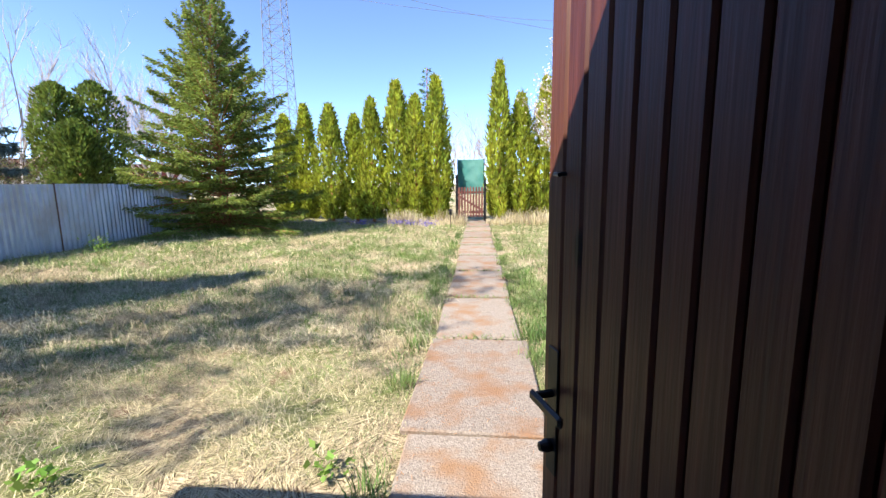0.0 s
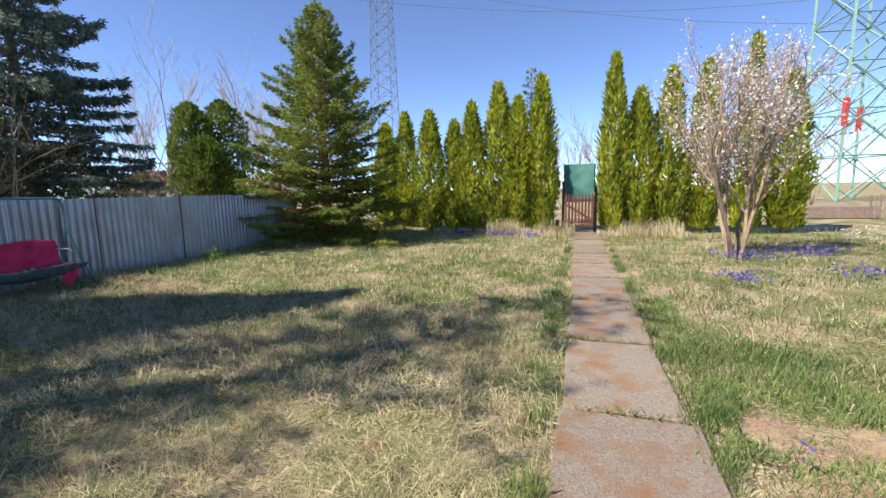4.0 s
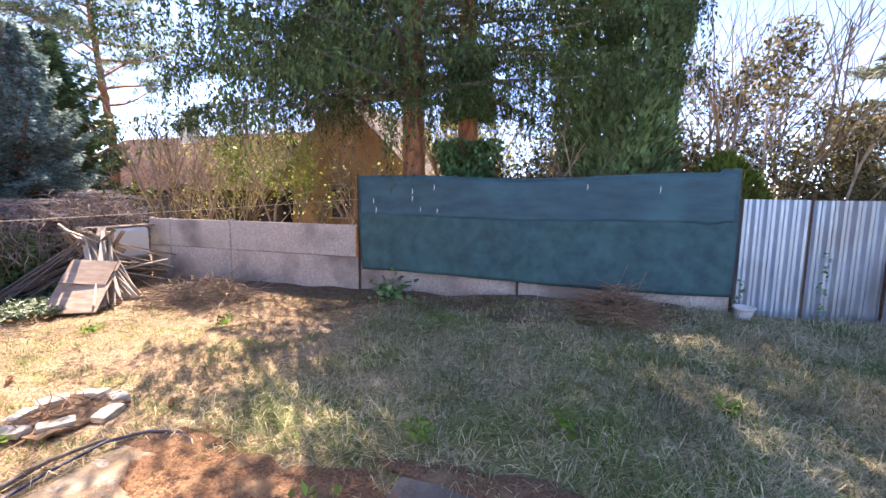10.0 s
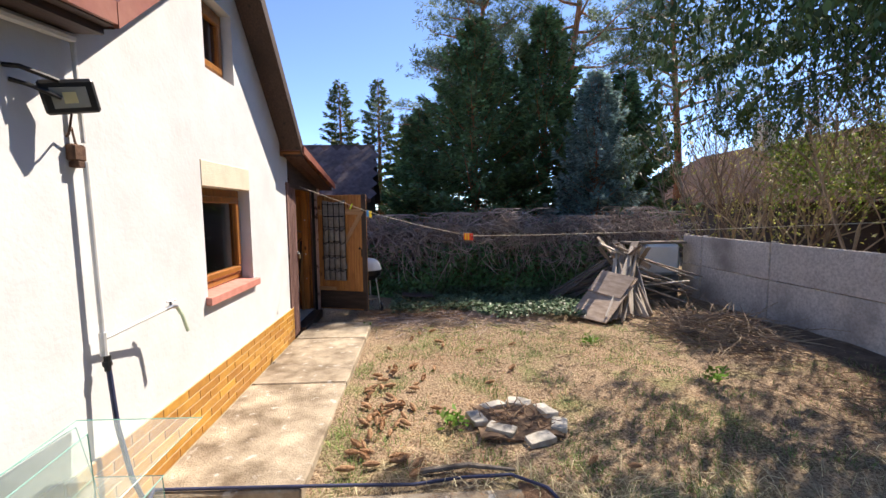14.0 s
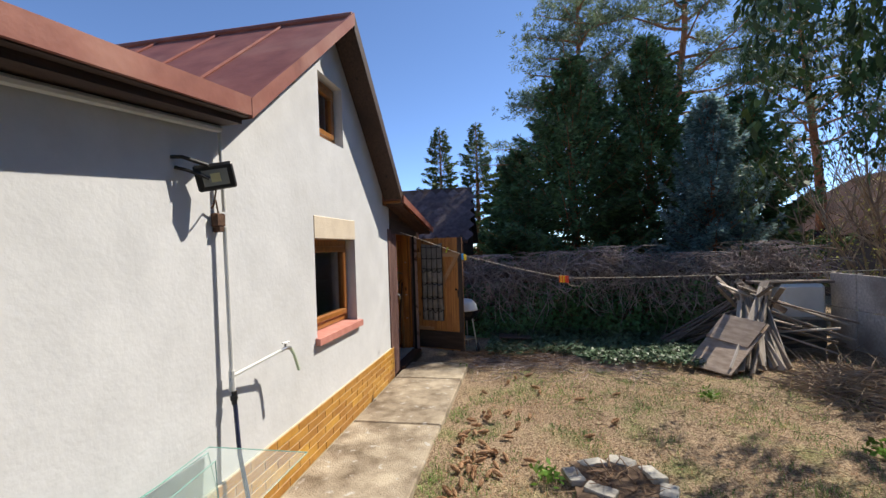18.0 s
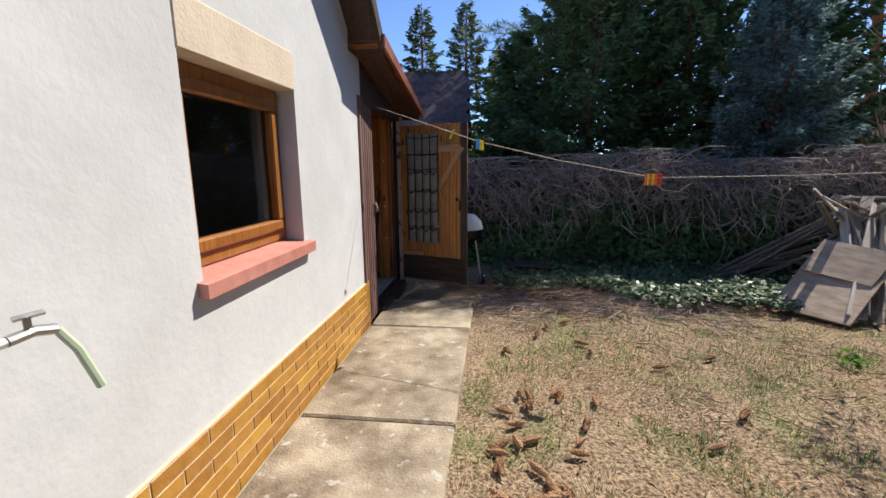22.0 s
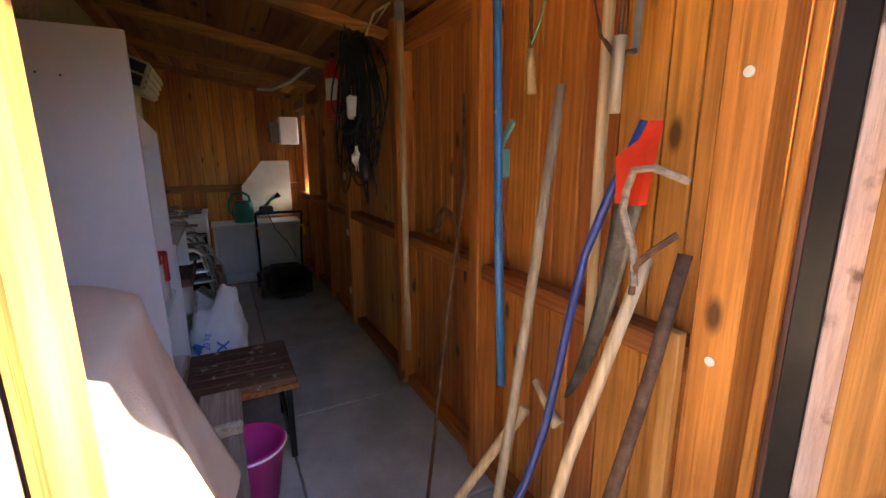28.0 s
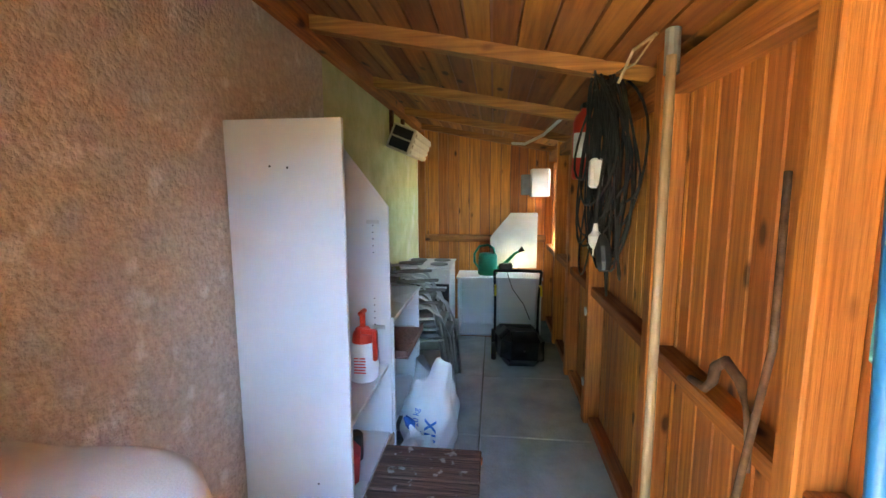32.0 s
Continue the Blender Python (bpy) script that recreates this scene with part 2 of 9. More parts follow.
M["brick"] = mat("ochre_brick_tile", (0.40, 0.185, 0.03), (0.53, 0.27, 0.05), scale=14, rough=0.4, bump=0.2, bscale=70, vary=0.2)
M["mortar"] = mat("pale_mortar", (0.52, 0.43, 0.30), (0.62, 0.54, 0.40), scale=20, rough=0.95)
M["redpaint"] = mat("red_painted_sill", (0.48, 0.18, 0.14), (0.60, 0.27, 0.22), scale=7, rough=0.6, bump=0.2, c3=(0.50, 0.28, 0.2), s3=5, t3=(0.64, 0.7))
M["roofred"] = mat("rusty_red_sheet_metal", (0.20, 0.055, 0.035), (0.32, 0.11, 0.075), scale=3, rough=0.55, metal=0.1, bump=0.15, bscale=25, c3=(0.36, 0.18, 0.13), s3=1.6, t3=(0.5, 0.8))
M["darkwood"] = woodmat("dark_brown_barge_board", (0.035, 0.018, 0.012), (0.075, 0.04, 0.027), axis=1)
M["winwood"] = woodmat("golden_oak_window", (0.25, 0.095, 0.022), (0.40, 0.165, 0.04), axis=2, rough=0.32, vary=0.06, knots=False, bump=0.1)
M["lintel"] = mat("cream_render", (0.62, 0.52, 0.40), (0.70, 0.60, 0.47), scale=6, rough=0.9, bump=0.3, c3=(0.55, 0.42, 0.3), s3=3, t3=(0.6, 0.9))
M["concrete"] = mat("weathered_concrete", (0.15, 0.11, 0.072), (0.46, 0.385, 0.285), scale=3.0, rough=0.95, bump=0.9, bscale=70, c3=(0.48, 0.45, 0.40), s3=11, t3=(0.62, 0.70), vary=0.08)
M["darkconcrete"] = mat("dark_damp_concrete", (0.15, 0.132, 0.11), (0.235, 0.21, 0.178), scale=9, rough=0.9, bump=0.5, bscale=70, c3=(0.10, 0.086, 0.07), s3=1.6)
M["pathslab"] = mat("mossy_path_concrete", (0.19, 0.155, 0.12), (0.34, 0.295, 0.24), scale=60, rough=0.95, bump=1.0, bscale=90, c3=(0.26, 0.15, 0.08), s3=3.4, t3=(0.46, 0.66), vary=0.12)
M["fenceconc"] = mat("pebbled_concrete_panel", (0.44, 0.385, 0.33), (0.68, 0.61, 0.54), scale=28, rough=0.95, bump=0.9, bscale=45, c3=(0.27, 0.23, 0.20), s3=1.1, vary=0.1)
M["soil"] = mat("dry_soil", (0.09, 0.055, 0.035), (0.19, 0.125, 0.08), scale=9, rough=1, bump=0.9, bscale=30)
# the blue of the reflected sky is put into this base colour
M["metalfence"] = mat("sky_tinted_galvanised_sheet", (0.33, 0.41, 0.49), (0.47, 0.55, 0.62), scale=3, rough=0.42, metal=0.75, bump=0.08, bscale=20, c3=(0.36, 0.39, 0.42), s3=1.8, stretch=(1, 6, 0.6), vary=0.06)
M["tarp"] = mat("dark_green_shade_net", (0.022, 0.085, 0.095), (0.042, 0.14, 0.15), scale=5, rough=0.7, bump=0.35, bscale=260, c3=(0.06, 0.20, 0.20), s3=1.1, t3=(0.55, 0.85))
M["blackmetal"] = mat("black_metal", (0.018, 0.018, 0.02), (0.03, 0.03, 0.033), rough=0.4, metal=0.6, bump=0.05)
M["steel"] = mat("bright_steel", (0.5, 0.5, 0.5), (0.62, 0.62, 0.62), rough=0.3, metal=1, bump=0.05)
M["rust"] = mat("rusty_iron", (0.07, 0.035, 0.022), (0.15, 0.08, 0.05), scale=25, rough=0.8, metal=0.3, bump=0.4)
M["galv"] = mat("white_grey_pipe", (0.62, 0.62, 0.60), (0.72, 0.72, 0.70), rough=0.5, bump=0.1)
M["blackplastic"] = mat("black_plastic", (0.012, 0.012, 0.013), (0.022, 0.022, 0.024), rough=0.45, bump=0.08)
M["cable"] = mat("black_rubber_cable", (0.010, 0.010, 0.011), (0.02, 0.02, 0.02), rough=0.5, bump=0)
M["hose"] = mat("dark_blue_hose", (0.02, 0.028, 0.07), (0.04, 0.05, 0.12), rough=0.45, bump=0.1)
M["doorbrown"] = woodmat("dark_brown_door_plank", (0.072, 0.021, 0.013), (0.125, 0.039, 0.023), rough=0.45, vary=0.22, coat=0.0)
M["shedred"] = woodmat("faded_red_brown_plank", (0.13, 0.062, 0.05), (0.24, 0.13, 0.11), rough=0.8, vary=0.2, bump=0.7)
# weathered grey wood, its colour darkened to stand in for shade on the door post
M["greypost"] = woodmat("shade_darkened_weathered_post", (0.085, 0.07, 0.064), (0.16, 0.135, 0.125), rough=0.9, vary=0.15, bump=0.6)
M["shedwood"] = woodmat("orange_pine_board", (0.43, 0.145, 0.032), (0.65, 0.25, 0.062), vary=0.28, rough=0.6)
M["studwood"] = woodmat("orange_pine_beam", (0.403, 0.129, 0.027), (0.594, 0.225, 0.053), vary=0.12, rough=0.65, bump=0.45)
M["studx"] = woodmat("orange_pine_rail", (0.273, 0.078, 0.02), (0.441, 0.147, 0.036), axis=0, vary=0.15, rough=0.7, bump=0.4)
M["doorwood"] = woodmat("honey_pine_door", (0.34, 0.135, 0.038), (0.49, 0.225, 0.072), vary=0.14, rough=0.6, bump=0.35)
M["greywood"] = woodmat("grey_weathered_board", (0.22, 0.17, 0.135), (0.40, 0.33, 0.27), axis=0, vary=0.25, rough=0.9, bump=0.5)
M["ply"] = mat("weathered_chipboard", (0.36, 0.265, 0.195), (0.58, 0.455, 0.35), scale=7, rough=0.9, stretch=(0.6, 2.2, 1), bump=0.4, bscale=90, c3=(0.28, 0.215, 0.17), s3=2.4, t3=(0.5, 0.75), vary=0.1)
M["polewood"] = woodmat("bare_wood_pole", (0.42, 0.29, 0.17), (0.58, 0.43, 0.28), vary=0.12, knots=False)
M["greypole"] = woodmat("grey_wood_pole", (0.28, 0.22, 0.16), (0.42, 0.35, 0.27), vary=0.12, knots=False)
M["bark"] = mat("reddish_bark", (0.25, 0.085, 0.04), (0.56, 0.245, 0.125), scale=14, rough=0.95, bump=1.0, bscale=30, stretch=(1, 1, 0.35), dist=0.03)
M["brownroof"] = mat("red_brown_tarred_roof", (0.022, 0.007, 0.006), (0.045, 0.015, 0.012), scale=3, spec=0.08, rough=0.9, bump=0.4, bscale=25, c3=(0.07, 0.035, 0.03), s3=0.8)
M["needlebed"] = mat("bed_of_fallen_needles", (0.10, 0.055, 0.032), (0.27, 0.155, 0.088), scale=45, rough=1, bump=1.0, bscale=90, c3=(0.30, 0.22, 0.13), s3=4, t3=(0.55, 0.75), dist=0.02)
M["greybark"] = mat("grey_bark", (0.13, 0.105, 0.085), (0.26, 0.22, 0.18), scale=16, rough=0.95, bump=0.8, bscale=40, stretch=(1, 1, 0.4))
M["twig"] = mat("dry_twig", (0.22, 0.155, 0.105), (0.42, 0.32, 0.23), scale=4, rough=0.9, bump=0, vary=0.35, island=True)
M["palebark"] = mat("pale_grey_twig", (0.34, 0.30, 0.27), (0.50, 0.46, 0.42), scale=4, rough=0.9, bump=0, vary=0.25, island=True)
M["vine"] = mat("grey_dead_vine", (0.20, 0.155, 0.14), (0.44, 0.37, 0.34), scale=4, rough=0.9, bump=0, vary=0.4, island=True)
M["redtwig"] = mat("red_brown_twig", (0.20, 0.12, 0.07), (0.37, 0.24, 0.15), scale=4, rough=0.9, bump=0, vary=0.35, island=True)
M["spruce"] = leafmat("green_spruce_needles", (0.12, 0.175, 0.036), (0.31, 0.37, 0.075))
M["bluespruce"] = leafmat("blue_grey_spruce_needles", (0.101, 0.155, 0.115), (0.230, 0.284, 0.223))
M["darkspruce"] = leafmat("dark_hanging_spruce_needles", (0.056, 0.096, 0.026), (0.137, 0.184, 0.048), thin=0.12)
M["tassel"] = leafmat("deep_green_spruce_tassels", (0.030, 0.058, 0.018), (0.085, 0.125, 0.036), thin=0.06)
M["cypress"] = leafmat("dark_cypress_scales", (0.075, 0.14, 0.06), (0.175, 0.275, 0.115), thin=0.16)
M["bluecypress"] = leafmat("blue_cypress_scales", (0.137, 0.229, 0.204), (0.320, 0.434, 0.399))
M["pine"] = leafmat("grey_green_pine_needles", (0.105, 0.150, 0.088), (0.229, 0.290, 0.176))
M["thuja"] = leafmat("yellow_green_thuja_scales", (0.227, 0.289, 0.037), (0.515, 0.536, 0.062))
M["thujadark"] = leafmat("deep_green_thuja_scales", (0.095, 0.149, 0.030), (0.203, 0.257, 0.047))
M["ivy"] = leafmat("dark_ivy_leaf", (0.055, 0.135, 0.049), (0.147, 0.282, 0.111), thin=0.12, rough=0.38)
M["herb"] = leafmat("fresh_green_leaf", (0.115, 0.230, 0.041), (0.230, 0.378, 0.074))
M["yellowbud"] = leafmat("yellow_green_bud_leaf", (0.351, 0.351, 0.081), (0.594, 0.567, 0.176))
M["shrubleaf"] = leafmat("dull_evergreen_leaf", (0.097, 0.092, 0.043), (0.216, 0.184, 0.097), vary=0.6)
M["blossom"] = leafmat("white_blossom", (0.78, 0.74, 0.70), (0.88, 0.86, 0.83), vary=0.08)
M["bluebell"] = leafmat("violet_blue_flower", (0.10, 0.08, 0.42), (0.20, 0.16, 0.60), vary=0.2)
M["dryleaf"] = leafmat("dry_brown_leaf", (0.20, 0.11, 0.05), (0.36, 0.23, 0.12))
M["cone"] = mat("spruce_cone_scale", (0.30, 0.155, 0.075), (0.52, 0.31, 0.17), scale=30, rough=0.85, bump=0.9, bscale=90, dist=0.02)
M["whitepanel"] = mat("white_melamine", (0.62, 0.63, 0.66), (0.70, 0.71, 0.74), scale=2, rough=0.4, bump=0.05, c3=(0.6, 0.6, 0.6), s3=2.5, t3=(0.55, 0.9))
M["white"] = mat("white_enamel", (0.74, 0.74, 0.72), (0.8, 0.8, 0.78), rough=0.3, bump=0.03)
M["clothbeige"] = mat("beige_dust_sheet", (0.583, 0.498, 0.406), (0.68, 0.594, 0.493), scale=5, rough=0.95, bump=0.2, bscale=260)
M["greycloth"] = mat("dark_grey_fabric_pocket", (0.17, 0.165, 0.16), (0.25, 0.245, 0.235), scale=9, rough=0.95, bump=0.3, bscale=420, vary=0.08)
M["blackcloth"] = mat("black_binding", (0.012, 0.012, 0.012), (0.02, 0.02, 0.02), rough=0.9)
M["redcloth"] = mat("crimson_cushion", (0.48, 0.015, 0.07), (0.64, 0.035, 0.11), scale=4, rough=0.85, bump=0.2, bscale=200)
M["tealmetal"] = mat("teal_painted_tube", (0.045, 0.15, 0.19), (0.09, 0.22, 0.26), scale=12, rough=0.5, bump=0.1, c3=(0.3, 0.36, 0.38), s3=7, t3=(0.6, 0.7))
M["bluepole"] = mat("blue_painted_pole", (0.012, 0.11, 0.32), (0.02, 0.16, 0.42), scale=12, rough=0.4, bump=0.1, c3=(0.35, 0.42, 0.45), s3=22, t3=(0.68, 0.72))
M["bluesteel"] = mat("dark_blue_tube", (0.008, 0.03, 0.15), (0.014, 0.045, 0.22), rough=0.35, bump=0.05)
M["bracket"] = mat("turquoise_bracket", (0.06, 0.28, 0.36), (0.14, 0.40, 0.48), rough=0.5, bump=0.2)
M["redplastic"] = mat("red_plastic", (0.55, 0.03, 0.015), (0.68, 0.05, 0.025), rough=0.4, bump=0.03)
M["orangeplastic"] = mat("orange_red_plastic", (0.75, 0.12, 0.015), (0.85, 0.17, 0.02), rough=0.4, bump=0.02)
M["yellowplastic"] = mat("yellow_plastic", (0.75, 0.55, 0.02), (0.85, 0.66, 0.04), rough=0.4, bump=0.02)
M["limeplastic"] = mat("lime_plastic", (0.42, 0.55, 0.03), (0.52, 0.66, 0.05), rough=0.4, bump=0.02)
M["blueplastic"] = mat("light_blue_plastic", (0.02, 0.25, 0.62), (0.03, 0.32, 0.72), rough=0.4, bump=0.02)
M["pinkplastic"] = mat("magenta_plastic", (0.52, 0.02, 0.20), (0.62, 0.035, 0.27), rough=0.4, bump=0.05)
M["greenplastic"] = mat("green_plastic", (0.006, 0.19, 0.11), (0.012, 0.26, 0.155), rough=0.35, bump=0.03)
M["sack"] = mat("white_printed_sack", (0.66, 0.68, 0.72), (0.76, 0.78, 0.82), scale=5, rough=0.5, bump=0.25, bscale=25)
M["printblue"] = mat("blue_print", (0.02, 0.16, 0.55), (0.03, 0.2, 0.62), rough=0.5, bump=0)
M["printred"] = mat("red_print", (0.6, 0.05, 0.06), (0.7, 0.08, 0.08), rough=0.5, bump=0)
M["rope"] = mat("twisted_line", (0.55, 0.48, 0.36), (0.7, 0.63, 0.5), scale=90, rough=0.9, bump=0.6, bscale=200)
M["winglass"] = glassmat("window_glass", (0.75, 0.78, 0.78))
M["ochrewall"] = mat("ochre_render", (0.40, 0.23, 0.10), (0.52, 0.31, 0.15), scale=3, rough=0.9, bump=0.3)
M["tileroof"] = mat("red_brown_roof_sheet", (0.026, 0.007, 0.006), (0.05, 0.014, 0.011), scale=6, spec=0.1, rough=0.95, bump=0.4, bscale=20)
M["shingle"] = mat("dark_diamond_shingle", (0.07, 0.055, 0.06), (0.13, 0.105, 0.11), scale=9, rough=0.85, bump=0.3, vary=0.25, island=True)
M["paleroof"] = mat("pale_corrugated_roof", (0.216, 0.165, 0.13), (0.3, 0.237, 0.192), scale=6, rough=0.85, bump=0.3)
M["farwall"] = mat("far_house_render", (0.62, 0.56, 0.48), (0.7, 0.65, 0.58), scale=2, rough=0.9, bump=0)
M["pylongreen"] = mat("pale_green_pylon_paint", (0.16, 0.32, 0.26), (0.22, 0.40, 0.33), rough=0.6, bump=0)
M["pylongrey"] = mat("grey_pylon_steel", (0.17, 0.19, 0.22), (0.25, 0.27, 0.3), rough=0.6, bump=0)
M["picket"] = woodmat("dark_red_picket", (0.10, 0.035, 0.025), (0.19, 0.07, 0.05), vary=0.2)
M["greymetal"] = mat("grey_painted_steel", (0.18, 0.19, 0.2), (0.26, 0.27, 0.28), rough=0.5, metal=0.4, bump=0.1)
M["seatgrey"] = mat("grey_vinyl", (0.20, 0.19, 0.175), (0.28, 0.265, 0.245), rough=0.55, bump=0.1)
M["beigemetal"] = mat("beige_heater_case", (0.50, 0.47, 0.36), (0.58, 0.55, 0.43), rough=0.5, bump=0.05)
M["stooltop"] = mat("peeling_dark_stool_slat", (0.07, 0.03, 0.019), (0.17, 0.08, 0.05), scale=4, rough=0.75, stretch=(9, 0.7, 9), bump=0.9, bscale=12, c3=(0.42, 0.35, 0.30), s3=16, t3=(0.60, 0.66), vary=0.3)
M["stone"] = mat("pale_firepit_stone", (0.36, 0.33, 0.28), (0.56, 0.53, 0.47), scale=12, rough=0.95, bump=0.7, bscale=40, vary=0.18)

# ---- mesh helpers ----


class Geo:
    """Collects vertices and faces of one mesh."""

    def __init__(self):
        self.v, self.f = [], []

    def add(self, verts, faces, m=None):
        o = len(self.v)
        self.v += [tuple(m @ Vector(p)) for p in verts] if m is not None else [tuple(p) for p in verts]
        self.f += [tuple(i + o for i in f) for f in faces]
        return self

    def box(self, lo, hi, c=0.004, m=None):
        """A box with chamfered edges."""
        c = min(c, *(abs(b - a) * 0.45 for a, b in zip(lo, hi)))
        vs, idx = [], {}
        for i in (0, 1):
            for j in (0, 1):
                for k in (0, 1):
                    s = (i, j, k)
                    for a in range(3):
                        p = []
                        for q in range(3):
                            e = lo[q] if s[q] == 0 else hi[q]
                            d = c if s[q] == 0 else -c
                            p.append(e if q == a else e + d)
                        idx[(s, a)] = len(vs)
                        vs.append(p)
        fs = []
        for a in range(3):
            b, d = (a + 1) % 3, (a + 2) % 3
            for e in (0, 1):
                ring = []
                for x, y in ((0, 0), (1, 0), (1, 1), (0, 1)):
                    s = [0, 0, 0]
                    s[a], s[b], s[d] = e, x, y
                    ring.append(idx[(tuple(s), a)])
                fs.append(tuple(ring if e else ring[::-1]))
            for x in (0, 1):
                for y in (0, 1):
                    s0, s1 = [0, 0, 0], [0, 0, 0]
                    s0[b], s0[d], s1[b], s1[d], s1[a] = x, y, x, y, 1
                    q = (idx[(tuple(s0), b)], idx[(tuple(s1), b)], idx[(tuple(s1), d)], idx[(tuple(s0), d)])
                    fs.append(q if (x == y) else q[::-1])
        for s in [(i, j, k) for i in (0, 1) for j in (0, 1) for k in (0, 1)]:
            t = (idx[(s, 0)], idx[(s, 1)], idx[(s, 2)])
            fs.append(t if sum(s) % 2 else t[::-1])
        return self.add(vs, fs, m)

    def tube(self, pts, r, n=6, cap=True, m=None):
        pts = [Vector(p) for p in pts]
        rs = r if isinstance(r, (list, tuple)) else [r] * len(pts)
        vs, fs = [], []
        up = Vector((0.13, 0.21, 0.97))
        for i, p in enumerate(pts):
            d = (pts[min(i + 1, len(pts) - 1)] - pts[max(i - 1, 0)])
            d = d.normalized() if d.length > 1e-9 else Vector((0, 0, 1))
            if abs(d.dot(up)) > 0.95:
                up = Vector((0.98, 0.1, 0.1))
            a = d.cross(up).normalized()
            b = d.cross(a)
            for k in range(n):
                w = 2 * math.pi * k / n
                vs.append(p + (a * math.cos(w) + b * math.sin(w)) * rs[i])
        for i in range(len(pts) - 1):
            for k in range(n):
                fs.append((i * n + k, i * n + (k + 1) % n, (i + 1) * n + (k + 1) % n, (i + 1) * n + k))
        if cap:
            fs.append(tuple(range(n))[::-1])
            fs.append(tuple((len(pts) - 1) * n + k for k in range(n)))
        return self.add(vs, fs, m)

    def lathe(self, prof, n=20, m=None):
        """A profile of (radius, z) turned round the z axis."""
        vs, fs = [], []
        for r, z in prof:
            for k in range(n):
                w = 2 * math.pi * k / n
                vs.append((r * math.cos(w), r * math.sin(w), z))
        for i in range(len(prof) - 1):
            for k in range(n):
                fs.append((i * n + k, i * n + (k + 1) % n, (i + 1) * n + (k + 1) % n, (i + 1) * n + k))
        if prof[0][0] > 1e-4:
            fs.append(tuple(range(n))[::-1])
        if prof[-1][0] > 1e-4:
            fs.append(tuple((len(prof) - 1) * n + k for k in range(n)))
        return self.add(vs, fs, m)

    def prism(self, poly, axis, a, b):
        """A polygon in the plane across axis ('x', 'y' or 'z'), drawn out from a to b."""
        def at(p, w):
            return {"x": (w, p[0], p[1]), "y": (p[0], w, p[1]), "z": (p[0], p[1], w)}[axis]
        n = len(poly)
        vs = [at(p, a) for p in poly] + [at(p, b) for p in poly]
        fs = [tuple(range(n))[::-1], tuple(range(n, 2 * n))] + [(i, (i + 1) % n, n + (i + 1) % n, n + i) for i in range(n)]
        return self.add(vs, fs)

    def sheet(self, fn, nu, nv, thick=0.0):
        """A grid surface fn(u, v), u and v from 0 to 1, with a thickness along its normal if given."""
        vs = [Vector(fn(i / nu, j / nv)) for j in range(nv + 1) for i in range(nu + 1)]
        w = nu + 1
        fs = [(j * w + i, j * w + i + 1, (j + 1) * w + i + 1, (j + 1) * w + i) for j in range(nv) for i in range(nu)]
        if thick:
            n = (vs[1] - vs[0]).cross(vs[w] - vs[0]).normalized() * thick
            k = len(vs)
            vs = vs + [p - n for p in vs]
            fs = fs + [tuple(i + k for i in f[::-1]) for f in fs]
            rim = list(range(nu + 1)) + [j * w + nu for j in range(1, nv + 1)] + [nv * w + i for i in range(nu - 1, -1, -1)] + [j * w for j in range(nv - 1, 0, -1)]
            fs += [(rim[i], rim[i - 1], rim[i - 1] + k, rim[i] + k) for i in range(len(rim))]
        return self.add(vs, fs)

    def mesh(self, name):
        me = bpy.data.meshes.new(name)
        me.from_pydata(self.v, [], self.f)
        me.update()
        return me


def smooth(ob):
    ob.data.polygons.foreach_set("use_smooth", [True] * len(ob.data.polygons))
    return ob


def part(name, g, material, parent=None, label="", m=None):
    """One mesh object, from a Geo or a mesh, under a thing or a part."""
    me = g.mesh(name) if isinstance(g, Geo) else g
    if material is not None and not me.materials:
        me.materials.append(material)
    ob = new(name, me)
    if m is not None:
        ob.matrix_world = m
    if parent is not None:
        ob.parent = parent
    if label:
        ob["label"] = label
    return ob


def thing(name, label, category, group="", kind="", m=None):
    ob = new(name)
    if m is not None:
        ob.matrix_world = m
    return tagged(ob, label, category, group, kind)


def solid(name, g, material, label, category, group="", kind="", m=None):
    return tagged(part(name, g, material, None, "", m), label, category, group, kind)


def structure(name, g, material, label=""):
    return tagged(part(name, g, material), label, "", "", "structure")


def fast_mesh(name, verts, faces):
    """A mesh from arrays: verts (n, 3), faces (m, k) of one size."""
    verts, faces = np.asarray(verts, np.float32), np.asarray(faces, np.int32)
    me = bpy.data.meshes.new(name)
    n, (m, k) = len(verts), faces.shape
    me.vertices.add(n)
    me.vertices.foreach_set("co", verts.ravel())
    me.loops.add(m * k)
    me.loops.foreach_set("vertex_index", faces.ravel())
    me.polygons.add(m)
    me.polygons.foreach_set("loop_start", np.arange(0, m * k, k, dtype=np.int32))
    me.polygons.foreach_set("loop_total", np.full(m, k, np.int32))
    me.update(calc_edges=True)
    return me


def unit(a):
    return a / np.maximum(np.linalg.norm(a, axis=1, keepdims=True), 1e-9)


def leaf_arrays(c, d, side, length, width, fold=0.0):
    """Diamond leaves at c that point along d, with their width along side."""
    n = len(c)
    length, width = np.broadcast_to(length, n)[:, None], np.broadcast_to(width, n)[:, None]
    d, side = unit(d), unit(side - d * (side * d).sum(1, keepdims=True))
    nrm = np.cross(d, side)
    v = np.stack([c, c + d * length * 0.45 + side * width * 0.5 + nrm * width * fold, c + d * length, c + d * length * 0.45 - side * width * 0.5 + nrm * width * fold], 1).reshape(-1, 3)
    return v, np.arange(4 * n).reshape(n, 4)


